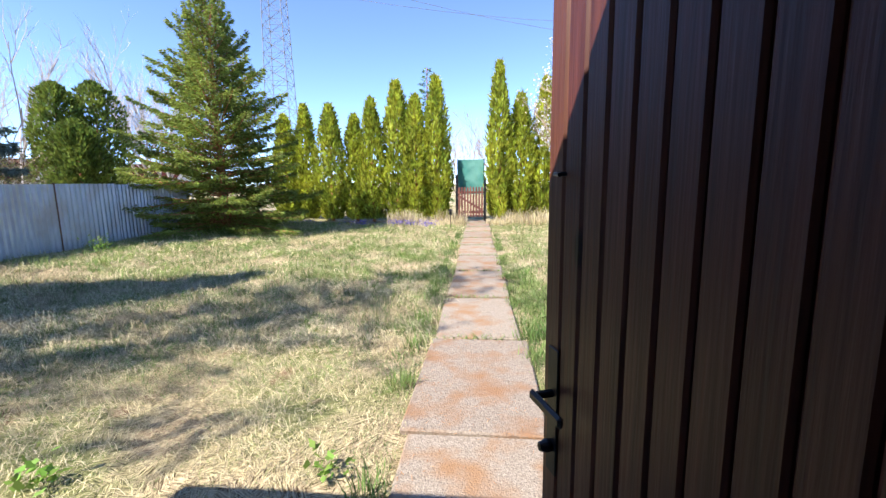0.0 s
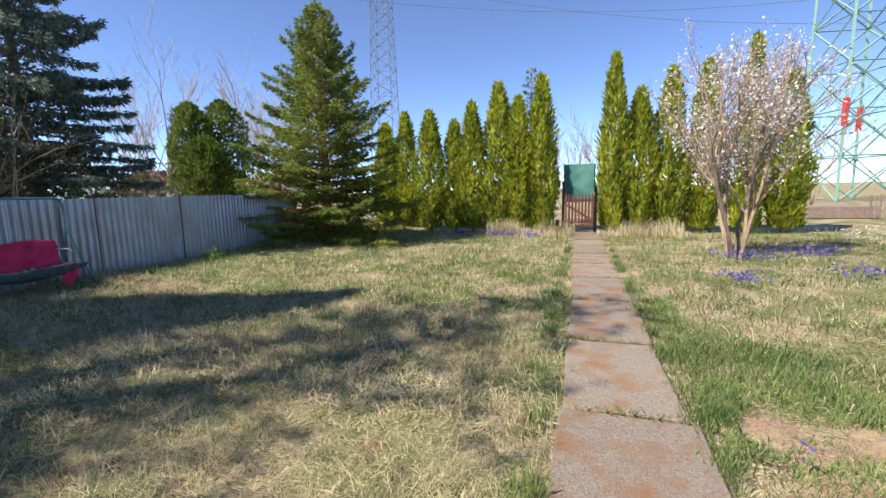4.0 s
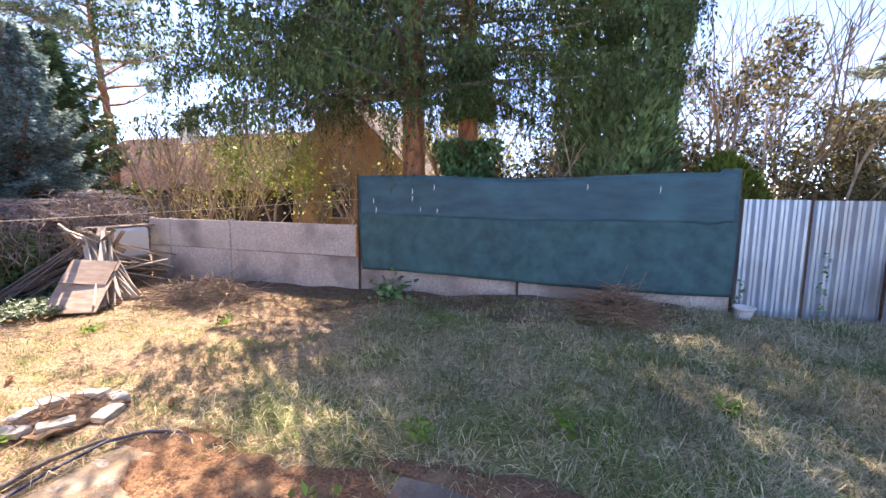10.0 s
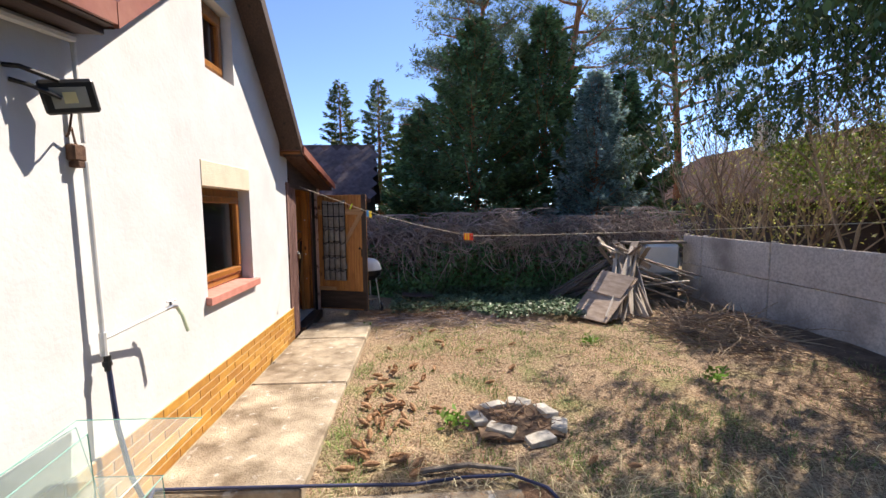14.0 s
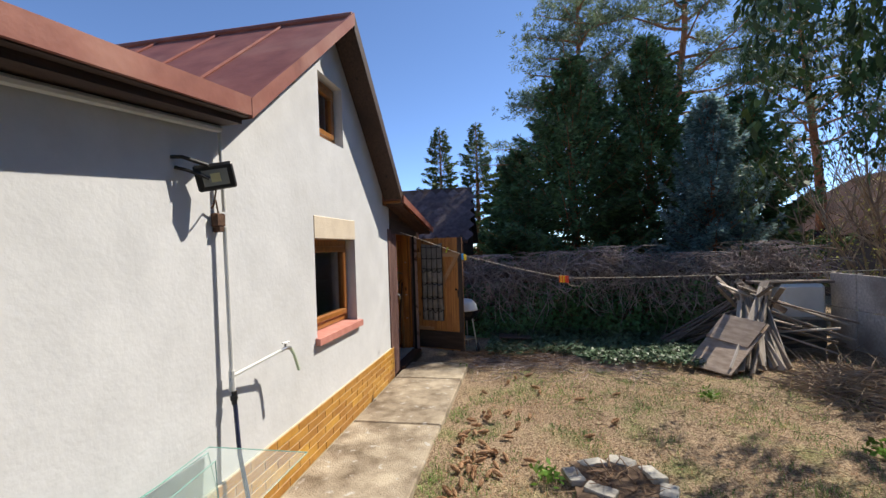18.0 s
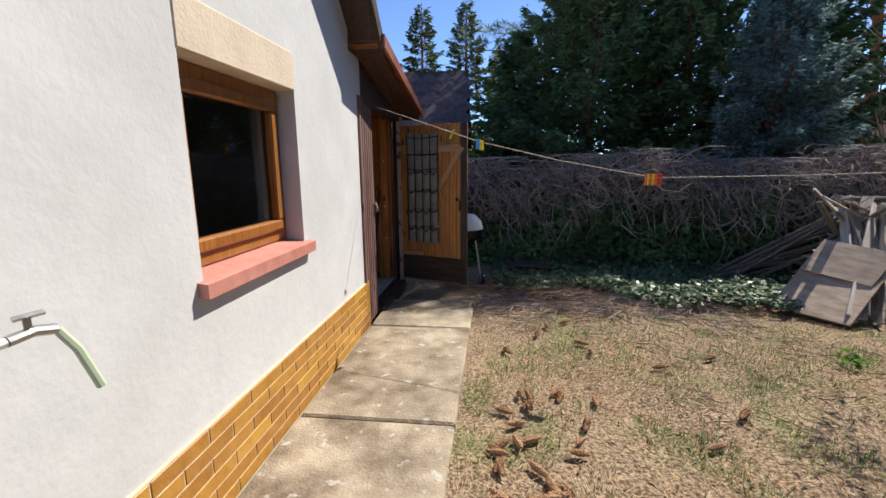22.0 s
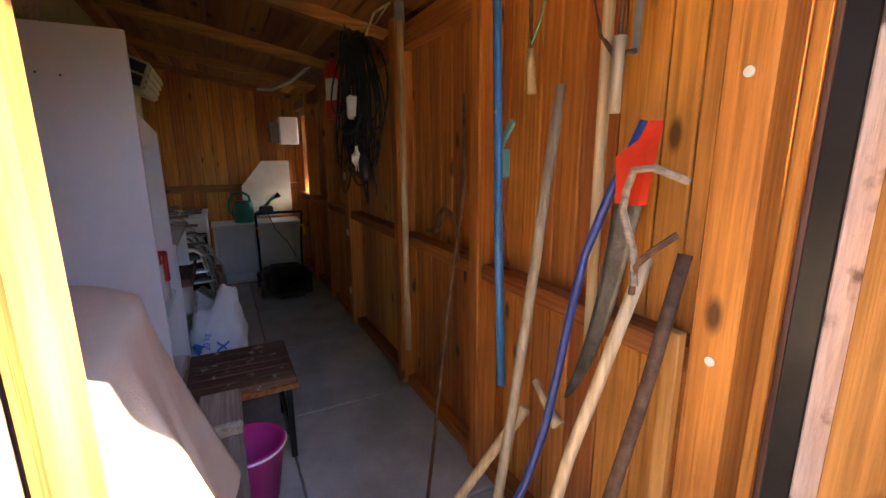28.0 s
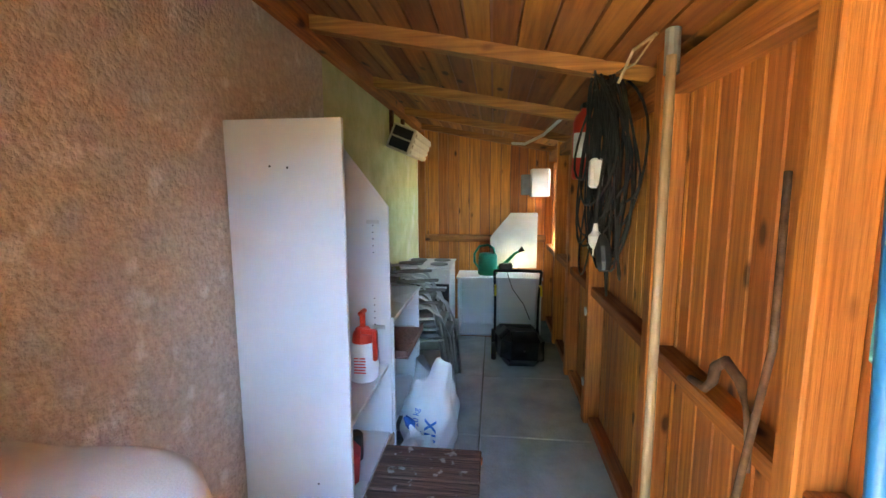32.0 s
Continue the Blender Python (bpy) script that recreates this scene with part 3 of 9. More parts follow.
def leaf_mesh(name, c, d, side, length, width, fold=0.0):
    return fast_mesh(name, *leaf_arrays(c, d, side, length, width, fold))


RNG = np.random.default_rng(7)


def rand_dir(n):
    return unit(RNG.normal(size=(n, 3)))


def ground_z(x, y):
    """The lawn lies nearly flat and climbs a little towards the long fence."""
    x, y = np.asarray(x, float), np.asarray(y, float)
    k = np.clip((-x - 5.0) / 3.6, 0, 1)
    k = k * k * (3 - 2 * k)
    far = np.clip((y + 4.0) / 5.0, 0, 1)
    bumps = 0.018 * np.sin(x * 2.1 + 1.3 * y) + 0.014 * np.sin(2.9 * y - 1.7 * x) + 0.01 * np.sin(5.3 * x + 4.1 * y)
    return 0.19 * k * far + 0.04 * k + bumps * np.clip(np.abs(x + 0.05) - 0.5, 0, 1) - 0.005

# ---- ground ----
gx = np.unique(np.concatenate([np.linspace(-9.5, 8, 118), np.array([-900, -500, -250, -120, -60, -40, -28, -20, -15, -12, -10.5, 9, 11, 14, 20, 30, 50, 90, 200, 500, 900])]))
gy = np.unique(np.concatenate([np.linspace(-9, 19.5, 150), np.array([-900, -500, -250, -120, -60, -40, -28, -20, -15, -12, -10.5, 21, 24, 30, 40, 60, 100, 200, 500, 900])]))
GX, GY = np.meshgrid(gx, gy)
GZ = ground_z(np.clip(GX, -9.5, 9), np.clip(GY, -9, 20)) - 0.012
GZ[(GX > -2.25) & (GX < 3.3) & (GY < 0.1) & (GY > -7.0)] -= 0.06
nx = len(gx)
idx = (np.arange(len(gy) - 1)[:, None] * nx + np.arange(nx - 1)[None, :]).ravel()
M["ground"] = strawmat("matted_straw_lawn")
ground = tagged(part("ground", fast_mesh("ground", np.stack([GX, GY, GZ], -1).reshape(-1, 3), np.stack([idx, idx + 1, idx + 1 + nx, idx + nx], 1)), M["ground"]), "dry lawn with matted straw and green patches", "ground", "", "structure")
smooth(ground)

# ---- house ----
WX = -2.15          # outer face of the side wall
YF, YJ, YB = 0.08, -1.95, -5.34   # front wall, start of the gable, back wall
XE = 3.4            # far end of the house
EAVE, RIDGE, YR = 2.66, 4.04, -3.65   # front verge of the gable, ridge
YV, YG, EAVE_B = -1.99, -5.20, 2.46    # y of both ends of the gable roof, height of its back eave
LOW = 2.36          # where the plain wall boxes end
W1 = (-4.09, -3.17, 1.03, 2.10)   # ground floor window y0 y1 z0 z1 with its lintel band
W2 = (-3.87, -3.34, 2.83, 3.43)   # attic window


def wall_with_holes(lo, hi, holes, axis_u, fixed0, fixed1):
    """A wall of boxes round its openings; u runs along the wall, v is height."""
    us = sorted({lo[0], hi[0], *[h[0] for h in holes], *[h[1] for h in holes]})
    vs = sorted({lo[1], hi[1], *[h[2] for h in holes], *[h[3] for h in holes]})
    g = Geo()
    for u0, u1 in zip(us, us[1:]):
        for v0, v1 in zip(vs, vs[1:]):
            um, vm = (u0 + u1) / 2, (v0 + v1) / 2
            if any(h[0] < um < h[1] and h[2] < vm < h[3] for h in holes):
                continue
            a = (fixed0, u0, v0) if axis_u == "y" else (u0, fixed0, v0)
            b = (fixed1, u1, v1) if axis_u == "y" else (u1, fixed1, v1)
            g.box(a, b, 0.0)
    return g


# side wall: a low part towards the front, then the gable, one flush face
g = wall_with_holes((YB, -0.1), (YF, LOW), [W1[:2] + (W1[2], W1[3])], "y", WX, WX + 0.28)
structure("wall_west", g, M["stucco"], "white rendered side wall of the house")


def rake(y):
    return min(EAVE - 0.07 + (YV - y) * (RIDGE - EAVE) / (YV - YR), EAVE_B - 0.07 + (y - YG) * (RIDGE - EAVE_B) / (YR - YG))


def low_roof(y):
    """Top of the front roof, which falls gently towards the entrance."""
    return 2.68 - 0.10 * (y + 2.03)


gy0, gy1 = YV - 0.02, -5.08
g = Geo()
g.prism([(YF, LOW), (YF, low_roof(YF) - 0.055), (gy0, low_roof(gy0) - 0.055), (gy0, LOW)], "x", WX, WX + 0.28)
g.prism([(gy0, LOW), (gy0, rake(gy0)), (W2[1], rake(W2[1])), (W2[1], LOW)], "x", WX, WX + 0.28)
g.prism([(W2[0], LOW), (W2[0], rake(W2[0])), (gy1, rake(gy1)), (gy1, LOW)], "x", WX, WX + 0.28)
g.prism([(W2[1], LOW), (W2[1], W2[2]), (W2[0], W2[2]), (W2[0], LOW)], "x", WX, WX + 0.28)
g.prism([(W2[1], W2[3]), (W2[1], rake(W2[1])), (YR, RIDGE - 0.07), (W2[0], rake(W2[0])), (W2[0], W2[3])], "x", WX, WX + 0.28)
structure("wall_gable", g, M["stucco"], "white rendered gable above the side wall")
DOORX = (-0.42, 0.5)
g = wall_with_holes((WX + 0.28, -0.1), (XE, LOW + 0.03), [DOORX + (-0.1, 2.08)], "x", YF - 0.26, YF)
structure("wall_front", g, M["stucco"], "white rendered front wall with the entrance")
g = wall_with_holes((WX + 0.281, -0.1), (XE, LOW), [], "x", YB, YB + 0.2)
structure("wall_back", g, M["plaster"], "rough unpainted plaster wall")
structure("wall_east", Geo().box((XE, YB, -0.1), (XE + 0.2, YF, LOW), 0).prism([(YF, LOW), (YF, low_roof(YF) - 0.055), (gy0, low_roof(gy0) - 0.055), (YR, RIDGE - 0.07), (gy1, rake(gy1)), (gy1, LOW)], "x", XE, XE + 0.2), M["stucco"], "white rendered end wall")
structure("floor", Geo().box((WX + 0.29, YB + 0.21, -0.1), (XE, YF - 0.265, 0.03), 0), M["concrete"], "concrete floor of the house")
structure("inner_wall", Geo().box((WX + 0.29, -2.05, 0.03), (XE, -1.95, 2.299), 0), M["plaster"], "inner partition of the house")
structure("ceiling", Geo().box((WX + 0.29, YB + 0.21, 2.30), (XE, YF - 0.265, 2.35), 0), M["plaster"], "plain ceiling")
structure("sill_front_door", Geo().box((DOORX[0], YF - 0.26, -0.08), (DOORX[1], YF + 0.12, 0.035), 0.01), M["concrete"], "worn concrete doorstep")

# roofs
OX = -2.38
g = Geo()
g.prism([(YV, EAVE), (YR, RIDGE), (YG, EAVE_B), (YG, EAVE_B - 0.05), (YR, RIDGE - 0.06), (YV, EAVE - 0.05)], "x", OX, XE + 0.3)
main_roof = structure("main_roof", g, M["roofred"], "rusty red sheet metal gable roof")
for i in range(1, 8):
    x = OX + 0.72 * i
    s = Geo()
    for y0, z0 in ((YV, EAVE), (YG, EAVE_B)):
        s.tube([(x, y0, z0 + 0.005), (x, YR, RIDGE + 0.005)], 0.014, 4)
    part("roof_seam", s, M["roofred"], main_roof)
part("ridge_cap", Geo().tube([(OX, YR, RIDGE + 0.01), (XE + 0.3, YR, RIDGE + 0.01)], 0.035, 8), M["roofred"], main_roof)
# barge boards: red trim to the front, dark boards to the back
g = Geo()
g.prism([(YV + 0.02, EAVE + 0.03), (YR, RIDGE + 0.035), (YR, RIDGE - 0.085), (YV + 0.02, EAVE - 0.09)], "x", OX - 0.025, OX)
part("barge_trim", g, M["roofred"], main_roof, "faded red metal edge of the gable")
g = Geo()
g.prism([(YR, RIDGE + 0.03), (YG, EAVE_B + 0.03), (YG, EAVE_B - 0.12), (YR, RIDGE - 0.14)], "x", OX - 0.02, OX)
part("barge_board", g, M["darkwood"], main_roof, "dark brown weathered barge board")
g = Geo()
g.prism([(YV, EAVE - 0.055), (YR, RIDGE - 0.07), (YG, EAVE_B - 0.06), (YG, EAVE_B - 0.085), (YR, RIDGE - 0.1), (YV, EAVE - 0.085)], "x", OX + 0.01, WX - 0.003)
part("verge_soffit", g, M["darkwood"], main_roof, "dark boarded soffit under the gable edge")
# low front roof, falling towards the entrance
fx, fy = OX, 0.38


def band(a, b, over, under):
    """A strip under the front roof between y a and b, from over to under its top."""
    return [(a, low_roof(a) + over), (b, low_roof(b) + over), (b, low_roof(b) + under), (a, low_roof(a) + under)]


front_roof = structure("front_roof", Geo().prism(band(fy, YV + 0.01, 0.0, -0.045), "x", fx, WX + 0.1).prism(band(fy, -2.45, 0.0, -0.045), "x", WX + 0.1, XE + 0.3), M["roofred"], "low red sheet metal roof over the entrance part")
part("fascia", Geo().prism(band(fy, YV + 0.02, 0.02, -0.085), "x", fx - 0.022, fx - 0.001).box((fx - 0.022, fy + 0.001, low_roof(fy) - 0.085), (XE + 0.3, fy + 0.022, low_roof(fy) + 0.02), 0.004), M["roofred"], front_roof, "copper red eaves trim")
part("soffit", Geo().prism(band(fy - 0.003, YV, -0.05, -0.125), "x", fx + 0.06, WX - 0.003).prism(band(fy - 0.003, YV, -0.05, -0.09), "x", fx + 0.003, fx + 0.058).prism(band(fy - 0.003, YF + 0.004, -0.05, -0.11), "x", WX, XE + 0.28), M["darkwood"], front_roof, "dark brown eaves soffit")
H0 = low_roof(fy) + 0.06
# the eaves reach further out over the corner of the house
g = Geo().box((-3.03, -0.34, H0 - 0.085), (fx - 0.021, fy, H0 - 0.055), 0.004)
part("canopy_deck", g, woodmat("brown_canopy_board", (0.16, 0.07, 0.035), (0.26, 0.12, 0.065), axis=0), front_roof, "brown boarded underside of the corner canopy")
part("canopy_sheet", Geo().box((-3.05, -0.36, H0 - 0.054), (fx - 0.021, fy + 0.02, H0 - 0.03), 0.004), M["roofred"], front_roof)
part("canopy_edge", Geo().box((-3.075, -0.36, H0 - 0.10), (-3.051, fy + 0.02, H0 - 0.02), 0.004), M["greymetal"], front_roof, "grey end trim of the canopy")
gut = Geo().tube([(WX - 0.035, YJ - 0.02, 2.525), (WX - 0.035, -0.9, 2.415), (WX - 0.035, 0.06, 2.32)], 0.022, 8)
solid("eaves_cable_pipe", gut, M["galv"], "thin pale pipe running under the eaves", "pipe")

# window on the ground floor
def window(name, y0, y1, z0, z1, recess, label):
    w = tagged(new(name), label, "", "", "structure")
    x = WX + recess
    fr = 0.075
    for nm, lo, hi in (("frame_top", (y0, z1 - fr), (y1, z1)), ("frame_bottom", (y0, z0), (y1, z0 + fr)), ("frame_side", (y0, z0 + fr), (y0 + fr, z1 - fr)), ("frame_side", (y1 - fr, z0 + fr), (y1, z1 - fr))):
        part(nm, Geo().box((x, lo[0], lo[1]), (x + 0.07, hi[0], hi[1]), 0.006), M["winwood"], w)
    s = 0.06
    a0, a1, b0, b1 = y0 + fr - 0.012, y1 - fr + 0.012, z0 + fr - 0.012, z1 - fr + 0.012
    for nm, lo, hi in (("sash_top", (a0, b1 - s), (a1, b1)), ("sash_bottom", (a0, b0), (a1, b0 + s)), ("sash_side", (a0, b0 + s), (a0 + s, b1 - s)), ("sash_side", (a1 - s, b0 + s), (a1, b1 - s))):
        part(nm, Geo().box((x - 0.022, lo[0], lo[1]), (x + 0.03, hi[0], hi[1]), 0.01), M["winwood"], w)
    part("pane", Geo().box((x + 0.012, a0 + s - 0.01, b0 + s - 0.01), (x + 0.018, a1 - s + 0.01, b1 - s + 0.01), 0), M["winglass"], w, "dark reflecting glass pane")
    return w


window("window_1", W1[0] + 0.003, W1[1] - 0.003, W1[2] + 0.03, 1.90, 0.105, "golden oak framed window in a deep reveal")
window("window_2", W2[0] + 0.003, W2[1] - 0.003, W2[2] + 0.003, W2[3] - 0.003, 0.09, "small golden oak framed attic window")
structure("trim_lintel", Geo().box((WX - 0.006, W1[0] - 0.005, 1.90), (WX + 0.24, W1[1] + 0.004, 2.104), 0.006), M["lintel"], "cream rendered shutter box over the window")
g = Geo()
g.prism([(WX - 0.045, 1.034), (WX + 0.12, 1.056), (WX + 0.12, 0.99), (WX - 0.045, 0.975)], "y", W1[0] - 0.06, W1[1] + 0.035)
sill = structure("window_sill", g, M["redpaint"], "sloping red painted window sill with flaking corner")
# brick plinth
structure("mortar_bed", Geo().box((WX - 0.0155, YB + 0.02, -0.08), (WX + 0.02, -1.72, 0.462), 0), M["mortar"], "pale mortar bed of the plinth")
bricks = {}
row_h, gap = 0.069, 0.006
structure("plinth_render", Geo().box((WX - 0.016, -1.72, -0.08), (WX + 0.02, YF - 0.01, 0.485), 0.004), mat("brown_cement_render", (0.34, 0.25, 0.18), (0.46, 0.36, 0.27), scale=7, rough=0.95, bump=0.5, bscale=40, c3=(0.28, 0.19, 0.13), s3=2), "dull brown cement plinth of the house wall")
plinth = tagged(new("plinth"), "glazed ochre brick tiles along the foot of the wall", "", "", "structure")
for r in range(6):
    z0 = 0.048 + r * row_h
    y = -1.73 - (0.15 if r % 2 else 0)
    spans = ([(-1.73, y + gap)] if r % 2 else [])
    while y > YB + 0.03:
        spans.append((y, max(y - 0.294, YB + 0.02)))
        y -= 0.30
    for a, b in spans:
        if a - b < 0.03:
            continue
        key = round(a - b, 3)
        if key not in bricks:
            bricks[key] = Geo().box((0, 0, 0), (0.012, key, row_h - gap), 0.0025).mesh("brick")
        part("brick", bricks[key], M["brick"], plinth, "", pose(WX - 0.019, b, z0))

# ---- shed behind the house ----
SY = -6.92      # inner face of the plank wall
SX1 = 3.12      # inner face of the end wall
FZ = 0.08
shed_floor = structure("shed_floor", Geo().box((WX + 0.1, SY - 0.05, -0.1), (SX1 + 0.05, YB - 0.002, FZ - 0.012), 0), M["darkconcrete"], "grey concrete shed floor")
M["shedslab"] = mat("smooth_grey_floor_slab", (0.31, 0.31, 0.30), (0.44, 0.44, 0.42), scale=4, rough=0.85, bump=0.3, bscale=60, c3=(0.5, 0.48, 0.43), s3=1.8, t3=(0.55, 0.8), vary=0.08)
for i in range(6):
    x0 = WX + 0.12 + i * 0.88
    for y0, y1 in ((YB - 0.01, -6.15), (-6.158, SY + 0.01)):
        part("floor_slab", Geo().box((x0, y1, FZ - 0.03), (min(x0 + 0.872, SX1), y0, FZ), 0.004), M["shedslab"], shed_floor)
structure("threshold", Geo().box((WX - 0.06, -6.74, -0.02), (WX + 0.1, -5.67, 0.10), 0.01), M["darkwood"], "worn dark door sill")


def plank(w, h, t=0.02):
    return Geo().box((0, 0, 0), (w, t, h), 0.004).mesh("plank")


random.seed(4)
wall_shed = structure("wall_shed_plank", Geo().box((WX + 0.12, SY - 0.055, -0.02), (2.38, SY - 0.028, 2.12), 0).box((2.38, SY - 0.055, -0.02), (2.98, SY - 0.028, 0.88), 0).box((2.38, SY - 0.055, 1.92), (2.98, SY - 0.028, 2.12), 0).box((2.98, SY - 0.055, -0.02), (SX1 + 0.03, SY - 0.028, 2.12), 0), M["shedred"], "plank wall of the shed with tools hanging on it")
x = WX + 0.14
WIN = (2.40, 2.96, 0.90, 1.90)
while x < SX1 - 0.02:
    w = random.choice((0.085, 0.1, 0.115, 0.13))
    w = min(w, SX1 - x)
    spans = [(0.06, 2.16)]
    if x + w > WIN[0] and x < WIN[1]:
        spans = [(0.06, WIN[2] - 0.01), (WIN[3] + 0.01, 2.16)]
    for z0, z1 in spans:
        part("plank", plank(w - 0.006, z1 - z0), M["shedwood"], wall_shed, "", pose(x, SY - 0.022, z0))
    x += w
# frame of the plank wall
for xs, wd in ((-1.99, 0.09), (-1.06, 0.07), (-0.24, 0.075), (0.80, 0.09), (1.55, 0.08), (2.3, 0.08)):
    part("stud", Geo().box((xs, SY, 0.09), (xs + wd, SY + 0.10, 2.12), 0.006), M["studwood"], wall_shed)
for a, b in ((-1.90, -1.06), (-0.99, -0.24), (-0.165, 0.80), (0.89, 1.55), (1.63, 2.3), (2.38, SX1)):
    part("rail", Geo().box((a, SY, 0.94), (b, SY + 0.085, 1.0), 0.006), M["studx"], wall_shed)
    part("top_plate", Geo().box((a, SY, 1.93), (b, SY + 0.085, 2.03), 0.006), M["studx"], wall_shed)
    part("bottom_plate", Geo().box((a, SY, 0.082), (b, SY + 0.07, 0.14), 0.006), M["studx"], wall_shed)
shed_win = tagged(new("window_shed"), "small wooden shed window letting in bright daylight", "", "", "structure")
for lo, hi in (((WIN[0], WIN[2]), (WIN[1], WIN[2] + 0.05)), ((WIN[0], WIN[3] - 0.05), (WIN[1], WIN[3])), ((WIN[0], WIN[2] + 0.05), (WIN[0] + 0.05, WIN[3] - 0.05)), ((WIN[1] - 0.05, WIN[2] + 0.05), (WIN[1], WIN[3] - 0.05))):
    part("window_frame", Geo().box((lo[0], SY - 0.05, lo[1]), (hi[0], SY + 0.05, hi[1]), 0.005), M["studwood"], shed_win)
# assumed rough glass, unseen, added to soften the sun coming through
part("pane", Geo().box((WIN[0] + 0.04, SY - 0.02, WIN[2] + 0.04), (WIN[1] - 0.04, SY - 0.016, WIN[3] - 0.04), 0), glassmat("sun_softening_pane", (0.8, 0.8, 0.76), 0.5), shed_win)
# end wall
wall_end = structure("wall_shed_end", Geo().box((SX1 + 0.022, SY - 0.05, -0.02), (SX1 + 0.06, YB - 0.002, 2.45), 0), M["shedred"], "end wall of the shed in vertical pine boards")
y = SY + 0.003
while y < YB - 0.02:
    w = min(random.choice((0.095, 0.11, 0.125)), YB - 0.004 - y)
    top = 2.12 + (y - SY) * 0.2
    part("plank", Geo().box((0, 0, 0), (0.02, w - 0.006, top - 0.08), 0.004), M["shedwood"], wall_end, "", pose(SX1, y, 0.08))
    y += w
part("end_rail", Geo().box((SX1 - 0.06, SY + 0.1, 1.02), (SX1 - 0.002, YB - 0.01, 1.1), 0.006), woodmat("orange_pine_end_rail", (0.22, 0.085, 0.028), (0.36, 0.15, 0.045), axis=1), wall_end)
part("end_post", Geo().box((SX1 - 0.07, YB - 0.09, 0.08), (SX1 - 0.002, YB - 0.01, 2.40), 0.006), M["studwood"], wall_end)
# yellow-green limewashed stretch of the back wall, a thin coat of its own
structure("trim_limewash", Geo().box((0.30, YB - 0.006, 0.08), (SX1 - 0.075, YB - 0.001, 2.40), 0), M["greenwall"], "yellow green limewash on the inner wall")
# shed roof: boards on rafters under red sheet metal
def roof_z(y):
    return 2.50 + (y + 4.95) * 0.19


g = Geo()
y0, y1 = -5.14, -6.99
random.seed(9)
y = y0
while y > y1 + 0.03:
    w = min(random.choice((0.1, 0.115, 0.13)), y - y1)
    ya, yb = y, y - w + 0.011
    seams = [OX + 0.01] + [q + 0.03 for q in (-1.2, -0.05, 0.95, 1.95) if random.random() < 0.75] + [SX1 + 0.1]
    for xa, xb in zip(seams, seams[1:]):
        xb -= 0.005
        za, zb = roof_z(ya) - 0.064 + random.uniform(-0.004, 0.004), roof_z(yb) - 0.064 + random.uniform(-0.004, 0.004)
        g.add([(xa, ya, za), (xb, ya, za), (xb, yb, zb), (xa, yb, zb), (xa, ya, za + 0.02), (xb, ya, za + 0.02), (xb, yb, zb + 0.02), (xa, yb, zb + 0.02)],
              [(0, 3, 2, 1), (4, 5, 6, 7), (0, 1, 5, 4), (1, 2, 6, 5), (2, 3, 7, 6), (3, 0, 4, 7)])
    y -= w
M["ceilwood_i"] = mat("orange_pine_ceiling_board", (0.19, 0.062, 0.016), (0.40, 0.15, 0.038), scale=3.2, rough=0.7, stretch=(0.45, 9, 9), knots=6.5, vary=0.3, island=True, bump=0.25, bscale=9, lo=0.3, hi=0.7, c3=(0.09, 0.035, 0.012), s3=4.2, t3=(0.66, 0.72))
structure("ceiling_shed", g, M["ceilwood_i"], "sloping board ceiling of the shed")
g = Geo()
g.add([(OX - 0.02, y0, roof_z(y0)), (SX1 + 0.15, y0, roof_z(y0)), (SX1 + 0.15, y1, roof_z(y1)), (OX - 0.02, y1, roof_z(y1)), (OX - 0.02, y0, roof_z(y0) - 0.035), (SX1 + 0.15, y0, roof_z(y0) - 0.035), (SX1 + 0.15, y1, roof_z(y1) - 0.035), (OX - 0.02, y1, roof_z(y1) - 0.035)],
      [(0, 3, 2, 1), (4, 5, 6, 7), (0, 1, 5, 4), (1, 2, 6, 5), (2, 3, 7, 6), (3, 0, 4, 7)])
shed_roof = structure("shed_roof", g, M["roofred"], "shallow red sheet metal roof of the shed")
g = Geo()
g.prism([(y0, roof_z(y0) + 0.02), (y1, roof_z(y1) + 0.02), (y1, roof_z(y1) - 0.055), (y0, roof_z(y0) - 0.075)], "x", OX - 0.045, OX - 0.022)
# unseen overhang, added to keep direct sun out of the shed window
part("back_eave", Geo().prism([(y1 - 0.001, roof_z(y1)), (-7.42, roof_z(-7.42)), (-7.42, roof_z(-7.42) - 0.03), (y1 - 0.001, roof_z(y1) - 0.03)], "x", 1.9, SX1 + 0.15), M["roofred"], shed_roof)
part("shed_fascia", g, M["roofred"], shed_roof, "red edge trim of the shed roof")
# boards added below the ceiling ends; the dark colour includes the shade under the eaves
g = Geo()
for i in range(2):
    xa, xb = OX + 0.012 + i * 0.115, OX + 0.122 + i * 0.102
    g.prism([(-5.22, roof_z(-5.22) - 0.066), (y1 + 0.01, roof_z(y1) - 0.066), (y1 + 0.01, roof_z(y1) - 0.084), (-5.22, roof_z(-5.22) - 0.084)], "x", xa, xb)
part("eaves_lining", g, woodmat("shade_darkened_eaves_board", (0.045, 0.02, 0.014), (0.10, 0.045, 0.03), axis=1), shed_roof, "weathered boards under the eaves, darkened for shade")
M["raft"] = woodmat("orange_pine_rafter", (0.27, 0.105, 0.03), (0.42, 0.19, 0.055), axis=1)
